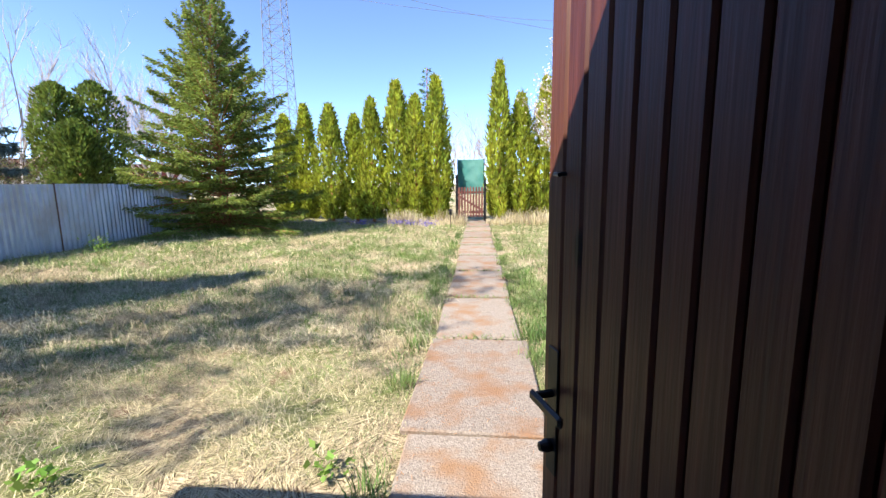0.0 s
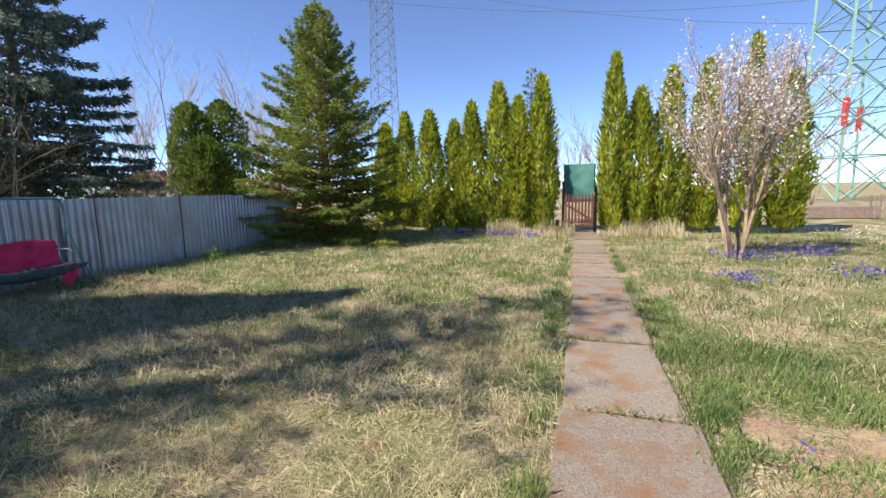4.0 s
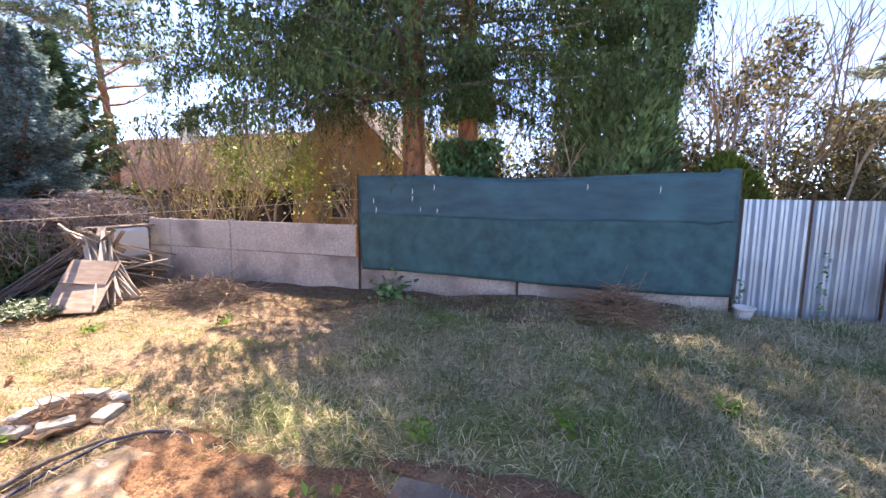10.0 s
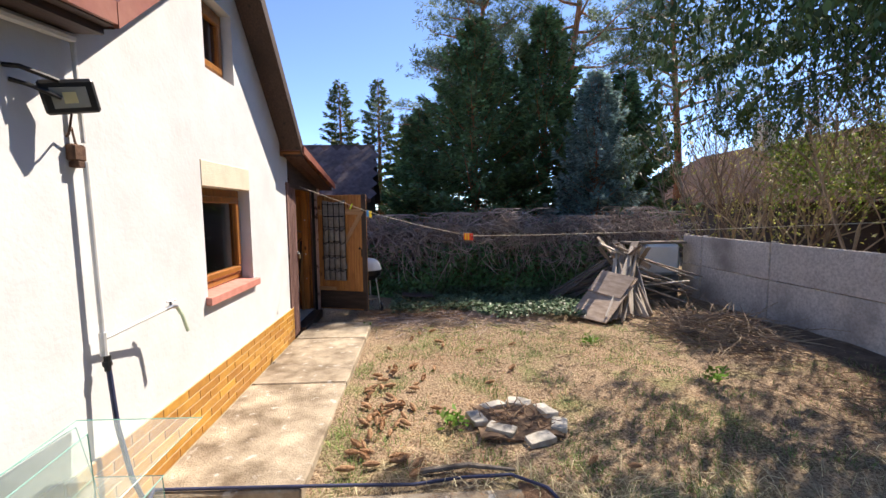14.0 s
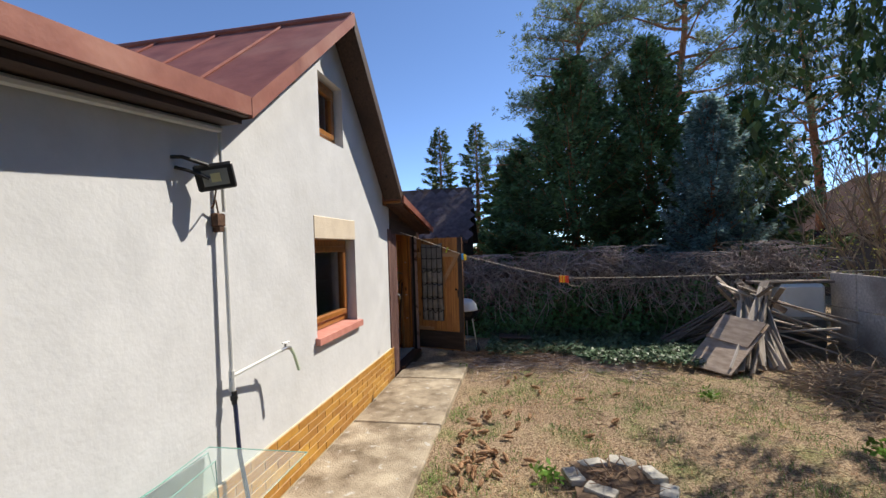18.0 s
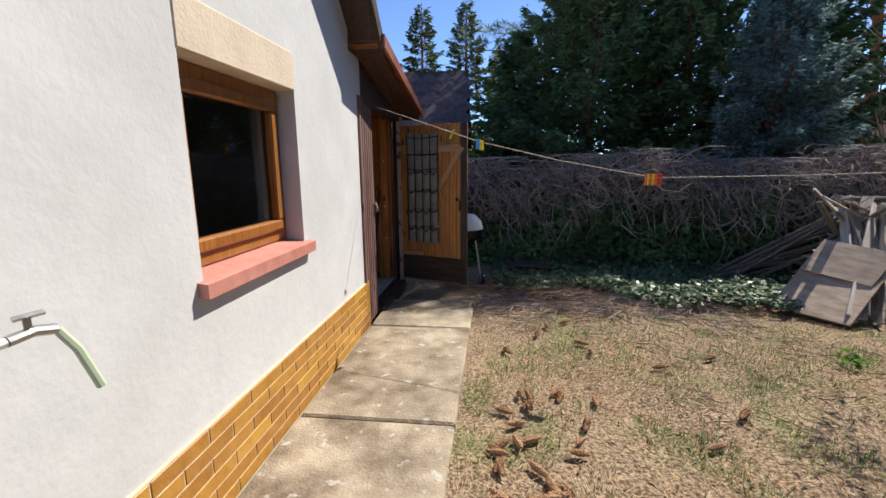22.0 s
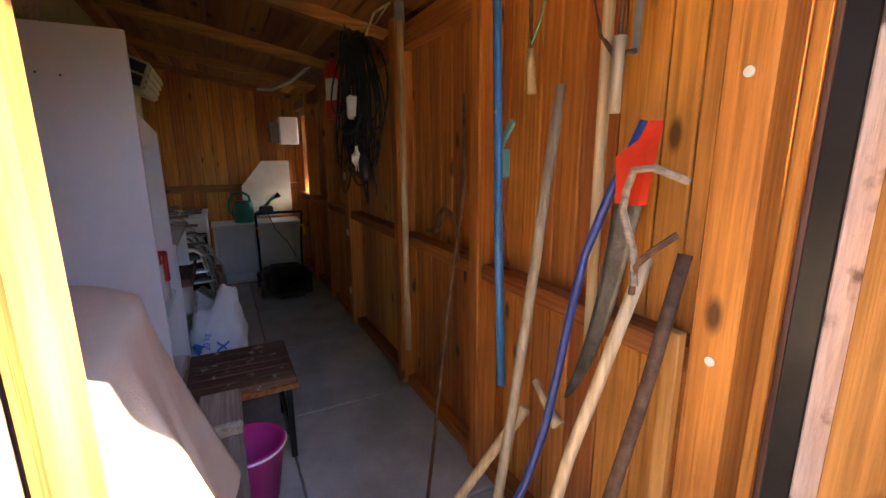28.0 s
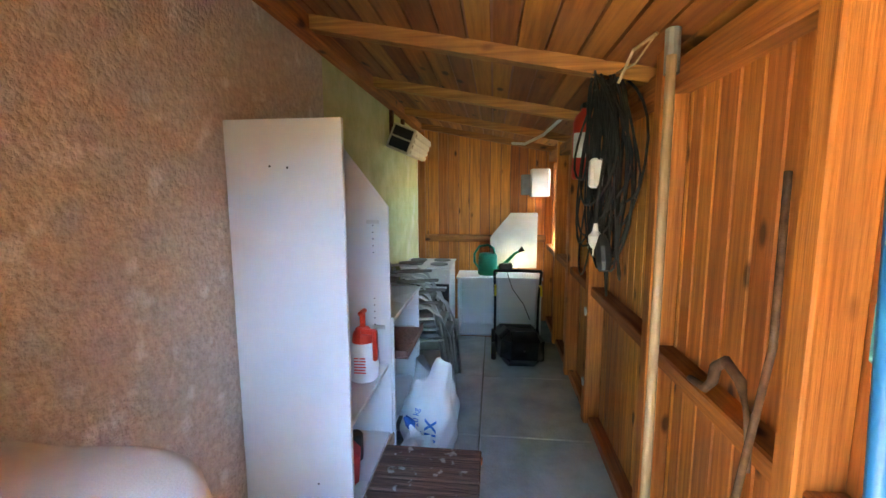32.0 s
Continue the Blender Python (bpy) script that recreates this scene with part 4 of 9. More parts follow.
for x in (-1.2, -0.05, 0.95, 1.95, 2.85):
    g = Geo()
    g.prism([(-5.36, roof_z(-5.36) - 0.064), (SY + 0.0, roof_z(SY) - 0.064), (SY + 0.0, roof_z(SY) - 0.125), (-5.36, roof_z(-5.36) - 0.125)], "x", x, x + 0.065)
    part("rafter", g, M["raft"], shed_roof)
part("wall_beam", Geo().box((WX + 0.03, YB - 0.09, 2.27), (SX1 - 0.08, YB - 0.008, 2.35), 0.008), M["studx"], shed_roof, "long beam on the plaster wall")
# left fixed leaf of the shed front, and the jambs
leaf = tagged(new("door_shed_left"), "narrow closed leaf of faded red brown ribbed planks with a padlock", "", "", "structure")
leaf.matrix_world = pose(-2.168, -5.235, 0, 0, 0, -87)
LW = 0.44
for k in range(6):
    part("plank", Geo().box((k * LW / 6 + 0.004, 0.0, 0.05), ((k + 1) * LW / 6 - 0.004, 0.03, 2.06), 0.008), M["shedred"], leaf)
part("backing", Geo().box((0.11, 0.031, 0.05), (LW - 0.002, 0.042, 2.06), 0.002), M["shedred"], leaf)
part("hasp", Geo().box((LW - 0.05, -0.014, 1.12), (LW + 0.02, -0.001, 1.15), 0.003), M["steel"], leaf, "steel hasp")
ring = [(LW - 0.005 + 0.018 * math.cos(a), -0.022, 1.105 + 0.03 * math.sin(a)) for a in np.linspace(0, math.pi, 9)]
part("shackle", Geo().tube(ring, 0.004, 6), M["steel"], leaf)
part("padlock", Geo().box((LW - 0.032, -0.034, 1.055), (LW + 0.022, -0.012, 1.105), 0.005), mat("brass_padlock", (0.42, 0.33, 0.18), (0.52, 0.42, 0.25), rough=0.35, metal=0.9, bump=0.05), leaf, "dull brass padlock body")
inner = tagged(new("door_post"), "weathered door post boards with a bare orange wood edge", "", "", "structure")
inner.matrix_world = pose(-2.20, -5.25, 0, 0, 0, -72.8)
for k in range(3):
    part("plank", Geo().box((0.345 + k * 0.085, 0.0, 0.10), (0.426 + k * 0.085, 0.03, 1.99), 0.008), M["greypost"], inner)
part("backing", Geo().box((0.35, 0.031, 0.10), (0.598, 0.042, 1.99), 0.002), M["shedred"], inner)
part("edge_batten", Geo().box((0.60, -0.004, 0.10), (0.645, 0.085, 1.99), 0.012), M["doorwood"], inner, "bare orange wood edge post")
structure("header_shed", Geo().box((WX - 0.01, -6.9, 2.0), (WX + 0.09, YB - 0.02, 2.12), 0.005), M["darkwood"], "dark beam over the shed door")
g = Geo().box((WX - 0.012, -6.98, 0.0), (WX + 0.085, -6.86, 2.1), 0.006)
structure("door_jamb", g, M["studwood"], "orange door post")
# the dark mottling of this strip paints the shadow pattern that falls on it
structure("trim_jamb", Geo().box((WX - 0.035, -6.86, 0.06), (WX + 0.03, -6.80, 2.05), 0.004), mat("pinkish_shadow_mottled_strip", (0.38, 0.29, 0.285), (0.56, 0.46, 0.45), scale=12, rough=0.8, stretch=(8, 8, 0.6), c3=(0.12, 0.08, 0.07), s3=9, t3=(0.55, 0.62)), "pale strip with painted shadow mottling on the door post")
structure("trim_jamb_dark", Geo().box((WX + 0.031, -6.86, 0.06), (WX + 0.075, -6.805, 2.05), 0.003), M["blackmetal"], "black strip along the door post")
g = Geo()
g.prism([(YB + 0.0, 2.12), (YB + 0.0, roof_z(YB) - 0.065), (-7.0, roof_z(-7.0) - 0.065), (-7.0, 2.12 - 0.0)], "x", WX - 0.005, WX + 0.02)
structure("wall_shed_front", g, M["darkwood"], "dark boards over the shed door")

# ---- garden walls ----
# concrete panel fence along the neighbour's side
FX = -8.86
fence_1 = tagged(new("fence_concrete"), "low fence of rough pebbled concrete panels", "fence")
ys = [-7.75, -7.2, -5.70, -2.95, -0.32, 2.44]
for a, b in zip(ys, ys[1:]):
    zb = float(ground_z(FX, (a + b) / 2)) - 0.1
    part("panel", Geo().box((FX - 0.05, a + 0.006, zb), (FX + 0.012 * math.sin(a * 7), b - 0.006, 0.62), 0.008), M["fenceconc"], fence_1)
    part("panel", Geo().box((FX - 0.05, a + 0.006, 0.632), (FX + 0.012 * math.cos(a * 5), b - 0.006, 1.17), 0.008), M["fenceconc"], fence_1)
for y in ys:
    part("post", Geo().box((FX - 0.10, y - 0.05, -0.05), (FX - 0.052, y + 0.05, 1.19), 0.008), M["fenceconc"], fence_1)
# corrugated steel fence
fence_2 = tagged(new("fence_metal"), "fence of weathered galvanised corrugated sheets with dark joints", "fence")
edges = [(2.44, FX), (3.2, -8.88), (4.0, -8.92), (5.0, -8.97), (5.95, -9.02), (6.6, -9.06), (8.55, -9.2), (10.2, -9.3), (11.6, -9.4), (13.2, -9.5)]
for (ya, xa), (yb, xb) in zip(edges, edges[1:]):
    L = yb - ya
    n = int(L / 0.0325)
    zb = 0.13
    zt = 1.66 + 0.012 * math.sin(ya * 9)
    vs, fs = [], []
    for i in range(n + 1):
        u = i / n
        off = 0.021 * (1 if (i % 4) in (1, 2) else -1)
        X_ = xa + (xb - xa) * u + off
        vs += [(X_, ya + 0.008 + (L - 0.016) * u, zb), (X_, ya + 0.008 + (L - 0.016) * u, zt), (X_ - 0.006, ya + 0.008 + (L - 0.016) * u, zb), (X_ - 0.006, ya + 0.008 + (L - 0.016) * u, zt)]
    for i in range(n):
        k = 4 * i
        fs += [(k, k + 4, k + 5, k + 1), (k + 2, k + 3, k + 7, k + 6), (k + 1, k + 5, k + 7, k + 3), (k, k + 2, k + 6, k + 4)]
    fs += [(0, 1, 3, 2), (4 * n, 4 * n + 2, 4 * n + 3, 4 * n + 1)]
    part("sheet", Geo().add(vs, fs), M["metalfence"], fence_2)
    part("fence_post", Geo().box((xb - 0.05, yb - 0.02, 0.0), (xb - 0.014, yb + 0.02, 1.69), 0.003), M["rust"], fence_2, "dark rusty joint post")
part("base_kerb", Geo().box((-9.5, 2.46, -0.1), (-9.0, 13.2, 0.13), 0.01), M["darkconcrete"], fence_2)

# ---- plants: makers ----


def conifer_meshes(H, R, z0=0.3, nb=90, dens=90, droop=0.25, hang=0.0, leaf=(0.15, 0.035), power=0.85, rise=(-12, 45), spread=0.4, seed=1, lean=0.0, bias=0.92, strands=13, grow=0.0, wave=0.4, fine=11, ragged=0.2, girth=0.022, sector=None, bare=1.0, tuck=0.0):
    """Trunk, limbs and needle sprays of a conifer, foot at the origin."""
    rs = np.random.default_rng(seed)
    trunk = Geo().tube([(lean * z * 0.02, 0.02 * math.sin(z), z) for z in np.linspace(0, H, 9)], [max(0.012, girth * H * (1 - z / H) ** 0.9) for z in np.linspace(0, H, 9)], 9)
    limbs = Geo()
    cs, ds, ss = [], [], []
    for i in range(nb):
        k = (i + rs.random()) / nb
        h = z0 + (H - z0) * k ** bias
        rel = (h - z0) / (H - z0)
        az = i * 2.39996 + rs.normal() * 0.25
        if sector:
            az = sector[0] + sector[1] * rs.uniform(-1, 1)
        L = (R * (1 - rel) ** power * (1 - tuck + tuck * min(1, rel / 0.14)) + 0.12) * rs.uniform(0.92 - ragged, 0.92 + ragged)
        el = radians(rise[0] + (rise[1] - rise[0]) * rel + rs.normal() * 7)
        o = np.array([math.cos(az), math.sin(az), 0.0])
        sd = np.array([-math.sin(az), math.cos(az), 0.0])
        base = np.array([lean * h * 0.02, 0.02 * math.sin(h), h])

        def at(s):
            s = np.asarray(s)[..., None]
            return base + o * s * L * math.cos(el) + np.array([0, 0, 1.0]) * (s * math.sin(el) - droop * s ** 2 + 0.10 * s ** 4) * L
        pts = at(np.linspace(0, bare, 5))
        limbs.tube([tuple(p) for p in pts], [0.004 + 0.011 * L * (1 - q) for q in np.linspace(0, 1, 5)], 4)
        n = max(6, int(dens * L * (0.5 + 0.5 * (L / R))))
        s = rs.uniform(0.12, 1.0, n) ** 0.8
        lat = rs.uniform(-1, 1, n) * spread * L * (1.05 - s) * 0.9
        c = at(s) + sd * lat[:, None] + np.array([0, 0, 1.0]) * (-0.10 * np.abs(lat) + rs.normal(0, 0.03, n))[:, None]
        d = o * (0.55 + 0.4 * rs.random((n, 1))) + sd * (np.sign(lat) * rs.uniform(0.2, 1.1, n))[:, None] + np.array([0, 0, 1.0]) * (rs.normal(-0.12, 0.3, n))[:, None]
        if hang:
            m = max(4, int(L * strands))
            s2 = rs.uniform(0.18, 1.0, m)
            l2 = rs.uniform(-1, 1, m) * spread * L * (1.05 - s2)
            top = at(s2) + sd * l2[:, None]
            q = fine
            hl = hang * rs.uniform(0.25, 1.0, m) * (0.6 + 0.4 * np.sin(s2 * 9 + i))
            f = np.tile(np.linspace(0.0, 1.0, q), m)
            c2 = np.repeat(top, q, axis=0) - np.array([0, 0, 1.0]) * (f * np.repeat(hl, q))[:, None] + rs.normal(0, 0.018, (m * q, 3))
            d2 = np.array([0, 0, -1.0]) + rs.normal(0, wave, (m * q, 3))
            c, d = np.concatenate([c, c2]), np.concatenate([d, d2])
        cs.append(c)
        ds.append(d)
        ss.append(rs.normal(size=(len(c), 3)))
    c, d, s = np.concatenate(cs), np.concatenate(ds), np.concatenate(ss)
    if grow:
        rel = np.clip((c[:, 2] - z0) / (H - z0), 0, 1)
        keep = rs.random(len(c)) < np.where(rel > 0.3, 0.42, 0.85) / (1 + grow * np.clip(rel - 0.27, 0, 1)) ** 2
        c, d, s = c[keep], d[keep], s[keep]
        big = 1 + grow * np.clip((c[:, 2] - z0) / (H - z0) - 0.27, 0, 1)
    else:
        big = 1.0
    n = len(c)
    crown = leaf_mesh("crown", c, d, s, leaf[0] * big * rs.uniform(0.6, 1.3, n), leaf[1] * big * rs.uniform(0.7, 1.3, n), 0.2)
    return trunk.mesh("trunk"), limbs.mesh("limb_frame"), crown


def plant(name, meshes, mats, label, category, m, group="", names=("trunk", "limb_frame", "crown")):
    t = thing(name, label, category, group, "", m)
    for nm, me, ma in zip(names, meshes, mats):
        if not me.materials:
            me.materials.append(ma)
        ob = new(nm, me)
        ob.parent = t
    return t


def column_meshes(H, R, n=6000, leaf=(0.16, 0.05), power=2.2, seed=3, lump=0.16, foot=0.1):
    """A columnar evergreen: short trunk and upright sprays over a lumpy spindle."""
    rs = np.random.default_rng(seed)
    trunk = Geo().tube([(0, 0, z) for z in np.linspace(0, H * 0.9, 5)], [0.07, 0.06, 0.05, 0.03, 0.01], 7).mesh("trunk")

    def prof(t):
        return R * np.minimum(1, (0.55 + 1.6 * t)) * (1 - t ** power) ** 0.75 + 0.02
    t = rs.random(n) ** 1.15
    az = rs.uniform(0, 2 * math.pi, n)
    lob = 1 + lump * np.sin(az * 3 + 6 * t + seed) + lump * 0.8 * np.sin(az * 5 - 11 * t + 2 * seed) + lump * 0.5 * np.sin(17 * t + az)
    depth = 1 - 0.45 * rs.random(n) ** 2.2
    r = prof(t) * lob * depth
    c = np.stack([r * np.cos(az), r * np.sin(az), foot + t * (H - foot)], 1)
    out = np.stack([np.cos(az), np.sin(az), np.zeros(n)], 1)
    d = np.array([0, 0, 1.0]) * 0.9 + out * rs.uniform(0.1, 1.0, (n, 1)) + rs.normal(0, 0.28, (n, 3))
    tang = np.stack([-np.sin(az), np.cos(az), np.zeros(n)], 1) + rs.normal(0, 0.5, (n, 3))
    crown = leaf_mesh("crown", c, d, tang, leaf[0] * rs.uniform(0.6, 1.4, n), leaf[1] * rs.uniform(0.7, 1.4, n), 0.15)
    return trunk, crown


def branching(base, direction, L, r, levels, kids, seed, spread=0.6, up=0.15, seg=4, sides=4, shrink=0.62, tips=None, wob=0.12):
    """A bare branching frame as one Geo; tips collects the ends of twigs."""
    rs = random.Random(seed)
    g = Geo()

    def grow(p, d, L, r, lev):
        pts, q = [p], p
        dd = d
        for i in range(seg):
            dd = (dd + Vector((rs.gauss(0, wob), rs.gauss(0, wob), rs.gauss(0, wob) + up * 0.3))).normalized()
            q = q + dd * L / seg
            pts.append(q)
        rr = [max(0.002, r * (1 - 0.5 * i / seg)) for i in range(seg + 1)]
        g.tube(pts, rr, sides if lev < 2 else 3, cap=False)
        if tips is not None and lev >= levels - 1:
            tips.extend(pts[1:])
        if lev >= levels:
            return
        for k in range(kids):
            s = rs.uniform(0.3, 1.0)
            i = min(seg - 1, int(s * seg))
            a = pts[i].lerp(pts[i + 1], s * seg - i)
            nd = (dd + Vector((rs.gauss(0, spread), rs.gauss(0, spread), rs.gauss(0, spread * 0.7) + up))).normalized()
            grow(a, nd, L * shrink * rs.uniform(0.7, 1.15), r * 0.5, lev + 1)
    grow(Vector(base), Vector(direction).normalized(), L, r, 0)
    return g


def cloud_leaves(name, pts, per, size, leaf, seed, flat=0.0):
    rs = np.random.default_rng(seed)
    p = np.repeat(np.array([tuple(q) for q in pts]), per, axis=0)
    n = len(p)
    p = p + rs.normal(0, size, (n, 3))
    d = rs.normal(size=(n, 3))
    d[:, 2] -= flat
    return leaf_mesh(name, p, d, rs.normal(size=(n, 3)), leaf[0] * rs.uniform(0.6, 1.3, n), leaf[1] * rs.uniform(0.6, 1.3, n), 0.2)


# ---- plants: front garden ----
plant("spruce_tree", conifer_meshes(7.3, 3.05, z0=0.12, nb=300, dens=215, droop=0.16, rise=(2, 50), leaf=(0.125, 0.038), spread=0.5, seed=11, power=0.74, ragged=0.3, tuck=0.2, bias=1.12), (M["bark"], M["bark"], M["spruce"]),
      "young bushy green spruce at the end of the lawn", "tree", pose(-8.3, 13.2, 0.1))
thujas = [column_meshes(4.8, 0.66, 5000, seed=s, power=p, lump=l, leaf=(0.21, 0.085)) for s, p, l in ((3, 2.0, 0.15), (5, 1.6, 0.18), (8, 2.6, 0.16))]
row = [(-8.3, 17.9, 4.4, 0), (-7.45, 18.0, 4.8, 1), (-6.3, 17.8, 4.75, 2), (-5.3, 18.0, 4.35, 1), (-4.55, 17.9, 4.95, 0), (-3.5, 18.0, 5.6, 2), (-2.7, 17.8, 5.0, 0), (-1.85, 17.9, 5.7, 1),
       (0.72, 17.9, 6.15, 1), (1.6, 18.1, 5.0, 0), (2.6, 18.2, 5.6, 2), (3.7, 18.2, 5.7, 0), (5.0, 18.1, 6.3, 1), (6.2, 18.4, 5.2, 2)]
for i, (x, y, h, k) in enumerate(row):
    s = h / 4.8
    t = plant("thuja", thujas[k], (M["bark"], M["thuja"]), "tall slender yellow green thuja in the boundary row", "tree", pose(x, y, 0.0, 0, 0, 73 * i) @ Matrix.Diagonal((0.95 + 0.1 * math.sin(i * 3), 0.95, s, 1)), "thuja row", ("trunk", "crown"))
plant("spruce_tree", conifer_meshes(7.2, 1.3, z0=1, nb=70, dens=60, leaf=(0.22, 0.06), seed=5), (M["bark"], M["bark"], M["cypress"]), "dark spruce standing behind the thuja row", "tree", pose(-2.7, 22, 0))
# blossoming tree
tips = []
frame_g = Geo()
for k in range(6):
    a = k * 1.05
    b = branching((0.1 * math.cos(a), 0.1 * math.sin(a), 0), (0.32 * math.cos(a), 0.32 * math.sin(a), 1), 2.5, 0.035, 3, 6, 40 + k, spread=0.5, up=0.3, tips=tips, shrink=0.52)
    frame_g.add(b.v, b.f)
plant("blossom_tree", (frame_g.mesh("branch_frame"), cloud_leaves("blossom", [p for i, p in enumerate(tips) if p.z > 0.7 and (i * 7) % 10 < 5], 2, 0.075, (0.05, 0.045), 3)), (M["twig"], M["blossom"]), "many stemmed bush in white spring blossom", "tree", pose(3.0, 12.1, 0) @ Matrix.Diagonal((1.4, 1.4, 1.24, 1)), "", ("branch_frame", "blossom"))
# old apple tree with a brown creeper, bare shrubs to the right
tips = []
b = branching((0, 0, 0), (-0.25, 0.1, 1), 1.7, 0.11, 4, 5, 77, spread=0.7, up=0.28, tips=tips, shrink=0.74, sides=6)
plant("apple_tree", (b.mesh("branch_frame"), cloud_leaves("foliage", tips[::3], 1, 0.06, (0.06, 0.035), 4)), (M["greybark"], M["shrubleaf"]), "old leaning apple tree, nearly bare", "tree", pose(7.3, 11.5, 0), "", ("branch_frame", "foliage"))
for i, (x, y, L) in enumerate(((7.1, 10.7, 0.9), (7.9, 12.6, 1.1), (8.9, 11.4, 1.3))):
    g = Geo()
    for k in range(7):
        a = k * 0.9 + i
        b = branching((0.25 * math.cos(a), 0.25 * math.sin(a), 0), (0.35 * math.cos(a), 0.35 * math.sin(a), 1), L, 0.016, 2, 6, 300 + 10 * i + k, spread=0.5, up=0.25, shrink=0.6, seg=3)
        g.add(b.v, b.f)
    plant("bare_shrub", (g.mesh("branch_frame"),), (M["twig"],), "low brown thicket of bare twigs beside the apple tree", "bush", pose(x, y, 0), "bare shrubs", ("branch_frame",))
for i, (x, y, L, sd) in enumerate(((9.5, 15, 2.2, 5), (11.5, 21, 2.0, 6), (13.5, 17, 2.6, 7), (-12.5, 20, 3.2, 8), (1.0, 26, 3.4, 12), (-1.5, 30, 3.6, 13), (17, 26, 3.0, 14), (13, 33, 3.4, 15), (23, 36, 4.0, 16), (28, 30, 3.6, 17), (33, 44, 4.6, 18), (10, 40, 3.8, 19))):
    g = Geo()
    for k in range(4):
        a = k * 1.6 + i
        b = branching((0, 0, 0), (0.4 * math.cos(a), 0.4 * math.sin(a), 1), L, 0.04, 3, 5, sd * 9 + k, spread=0.5, up=0.3, shrink=0.6)
        g.add(b.v, b.f)
    plant("bare_shrub", (g.mesh("branch_frame"),), (M["twig"],), "leafless bare branched shrub in early spring", "bush", pose(x, y, 0), "bare shrubs", ("branch_frame",))
for i, (x, y, L, sd) in enumerate(((-14.2, 19.5, 4.6, 21), (-17.5, 22.0, 5.2, 22), (-20.0, 17.0, 5.0, 23))):
    g = Geo()
    for k in range(5):
        a = k * 1.3 + i
        b = branching((0.15 * math.cos(a), 0.15 * math.sin(a), 0), (0.45 * math.cos(a), 0.45 * math.sin(a), 1), L, 0.07, 4, 4, sd * 9 + k, spread=0.48, up=0.32, shrink=0.6, seg=3, sides=4)
        g.add(b.v, b.f)
    plant("bare_tree", (g.mesh("branch_frame"),), (M["palebark"],), "leafless pale twiggy tree behind the garden fence", "tree", pose(x, y, 0), "bare trees", ("branch_frame",))
plant("round_bush", column_meshes(2.2, 1.3, 4000, seed=31, power=2.0, lump=0.2, leaf=(0.22, 0.1)), (M["bark"], M["thuja"]), "rounded yellow green bush near the pylon", "bush", pose(19.5, 33, 0), "", ("trunk", "crown"))

# ---- plants: beyond the side fence ----
plant("blue_spruce", conifer_meshes(8.6, 2.7, z0=1.6, nb=170, dens=200, droop=0.12, rise=(-10, 40), leaf=(0.13, 0.04), spread=0.5, seed=17, power=0.75, hang=0.12), (M["greybark"], M["greybark"], M["bluespruce"]), "large blue grey spruce behind the steel fence", "tree", pose(-12.2, 7.4, 0))
for x, y, h, r, sd in ((-14.0, 14.9, 5.3, 0.95, 51), (-14.2, 13.6, 5.0, 0.8, 52), (-13.2, 13.2, 3.7, 0.8, 53)):
    plant("thuja", column_meshes(h, r, 7000, seed=sd, power=5.0, lump=0.13, leaf=(0.15, 0.075), foot=0.9), (M["bark"], M["thujadark"]), "rounded green thuja in a clump behind the fence", "tree", pose(x, y, 0), "thuja clump", ("trunk", "crown"))
plant("columnar_evergreen", column_meshes(10.2, 0.92, 26000, seed=61, power=3.0, lump=0.2, leaf=(0.15, 0.075), foot=1.4), (M["bark"], M["cypress"]), "dark ivy clad columnar tree behind the netting", "tree", pose(-10.2, 1.05, 0), "", ("trunk", "crown"))
# two tall spruces with hanging twigs
spruces = []
for i, (x, y, H, R, sd, z0) in enumerate(((-9.75, -2.35, 17.0, 4.9, 71, 3.3), (-10.1, -1.45, 15.5, 3.9, 72, 3.5))):
    spruces.append(plant("weeping_spruce", conifer_meshes(H, R, z0=z0, nb=100, dens=60, droop=0.24, hang=1.0, rise=(4, 42), leaf=(0.066, 0.027), spread=0.34, seed=sd, power=0.8, bias=1.45, strands=24, grow=8.0, fine=20, girth=0.0135, bare=0.72), (M["bark"], M["greybark"], M["tassel"]), "tall old spruce with reddish bark and hanging twigs", "tree", pose(x, y, 0)))
low = conifer_meshes(8.4, 4.4, z0=3.8, nb=50, dens=120, droop=0.13, hang=0.72, rise=(2, 14), leaf=(0.066, 0.027), spread=0.42, seed=75, power=0.45, strands=50, fine=19, wave=0.55, sector=(-1.12, 0.98), bare=0.8)
part("low_limb_frame", low[1], M["greybark"], spruces[0])
part("low_crown", low[2], M["tassel"], spruces[0])
g = RNG.normal(size=(8000, 3)) * np.array([0.30, 0.30, 0])
n = len(g)
zz = RNG.uniform(1.2, 4.4, n)
keep = np.abs(np.sin(zz * 2.0 + 0.6)) > 0.35
c = (np.array([-10.1, -1.45, 0]) + unit(g) * (0.2 + 0.28 * RNG.random((n, 1)) * (1 + 0.5 * np.sin(zz * 3)[:, None])) + np.stack([0 * zz, 0 * zz, zz], 1))[keep]
solid("ivy", leaf_mesh("ivy", c, unit(g)[keep] * 0.4 + np.array([0, 0, -0.8]), rand_dir(len(c)), 0.085, 0.075, 0.2), M["ivy"], "ivy climbing round the spruce trunk", "ivy")
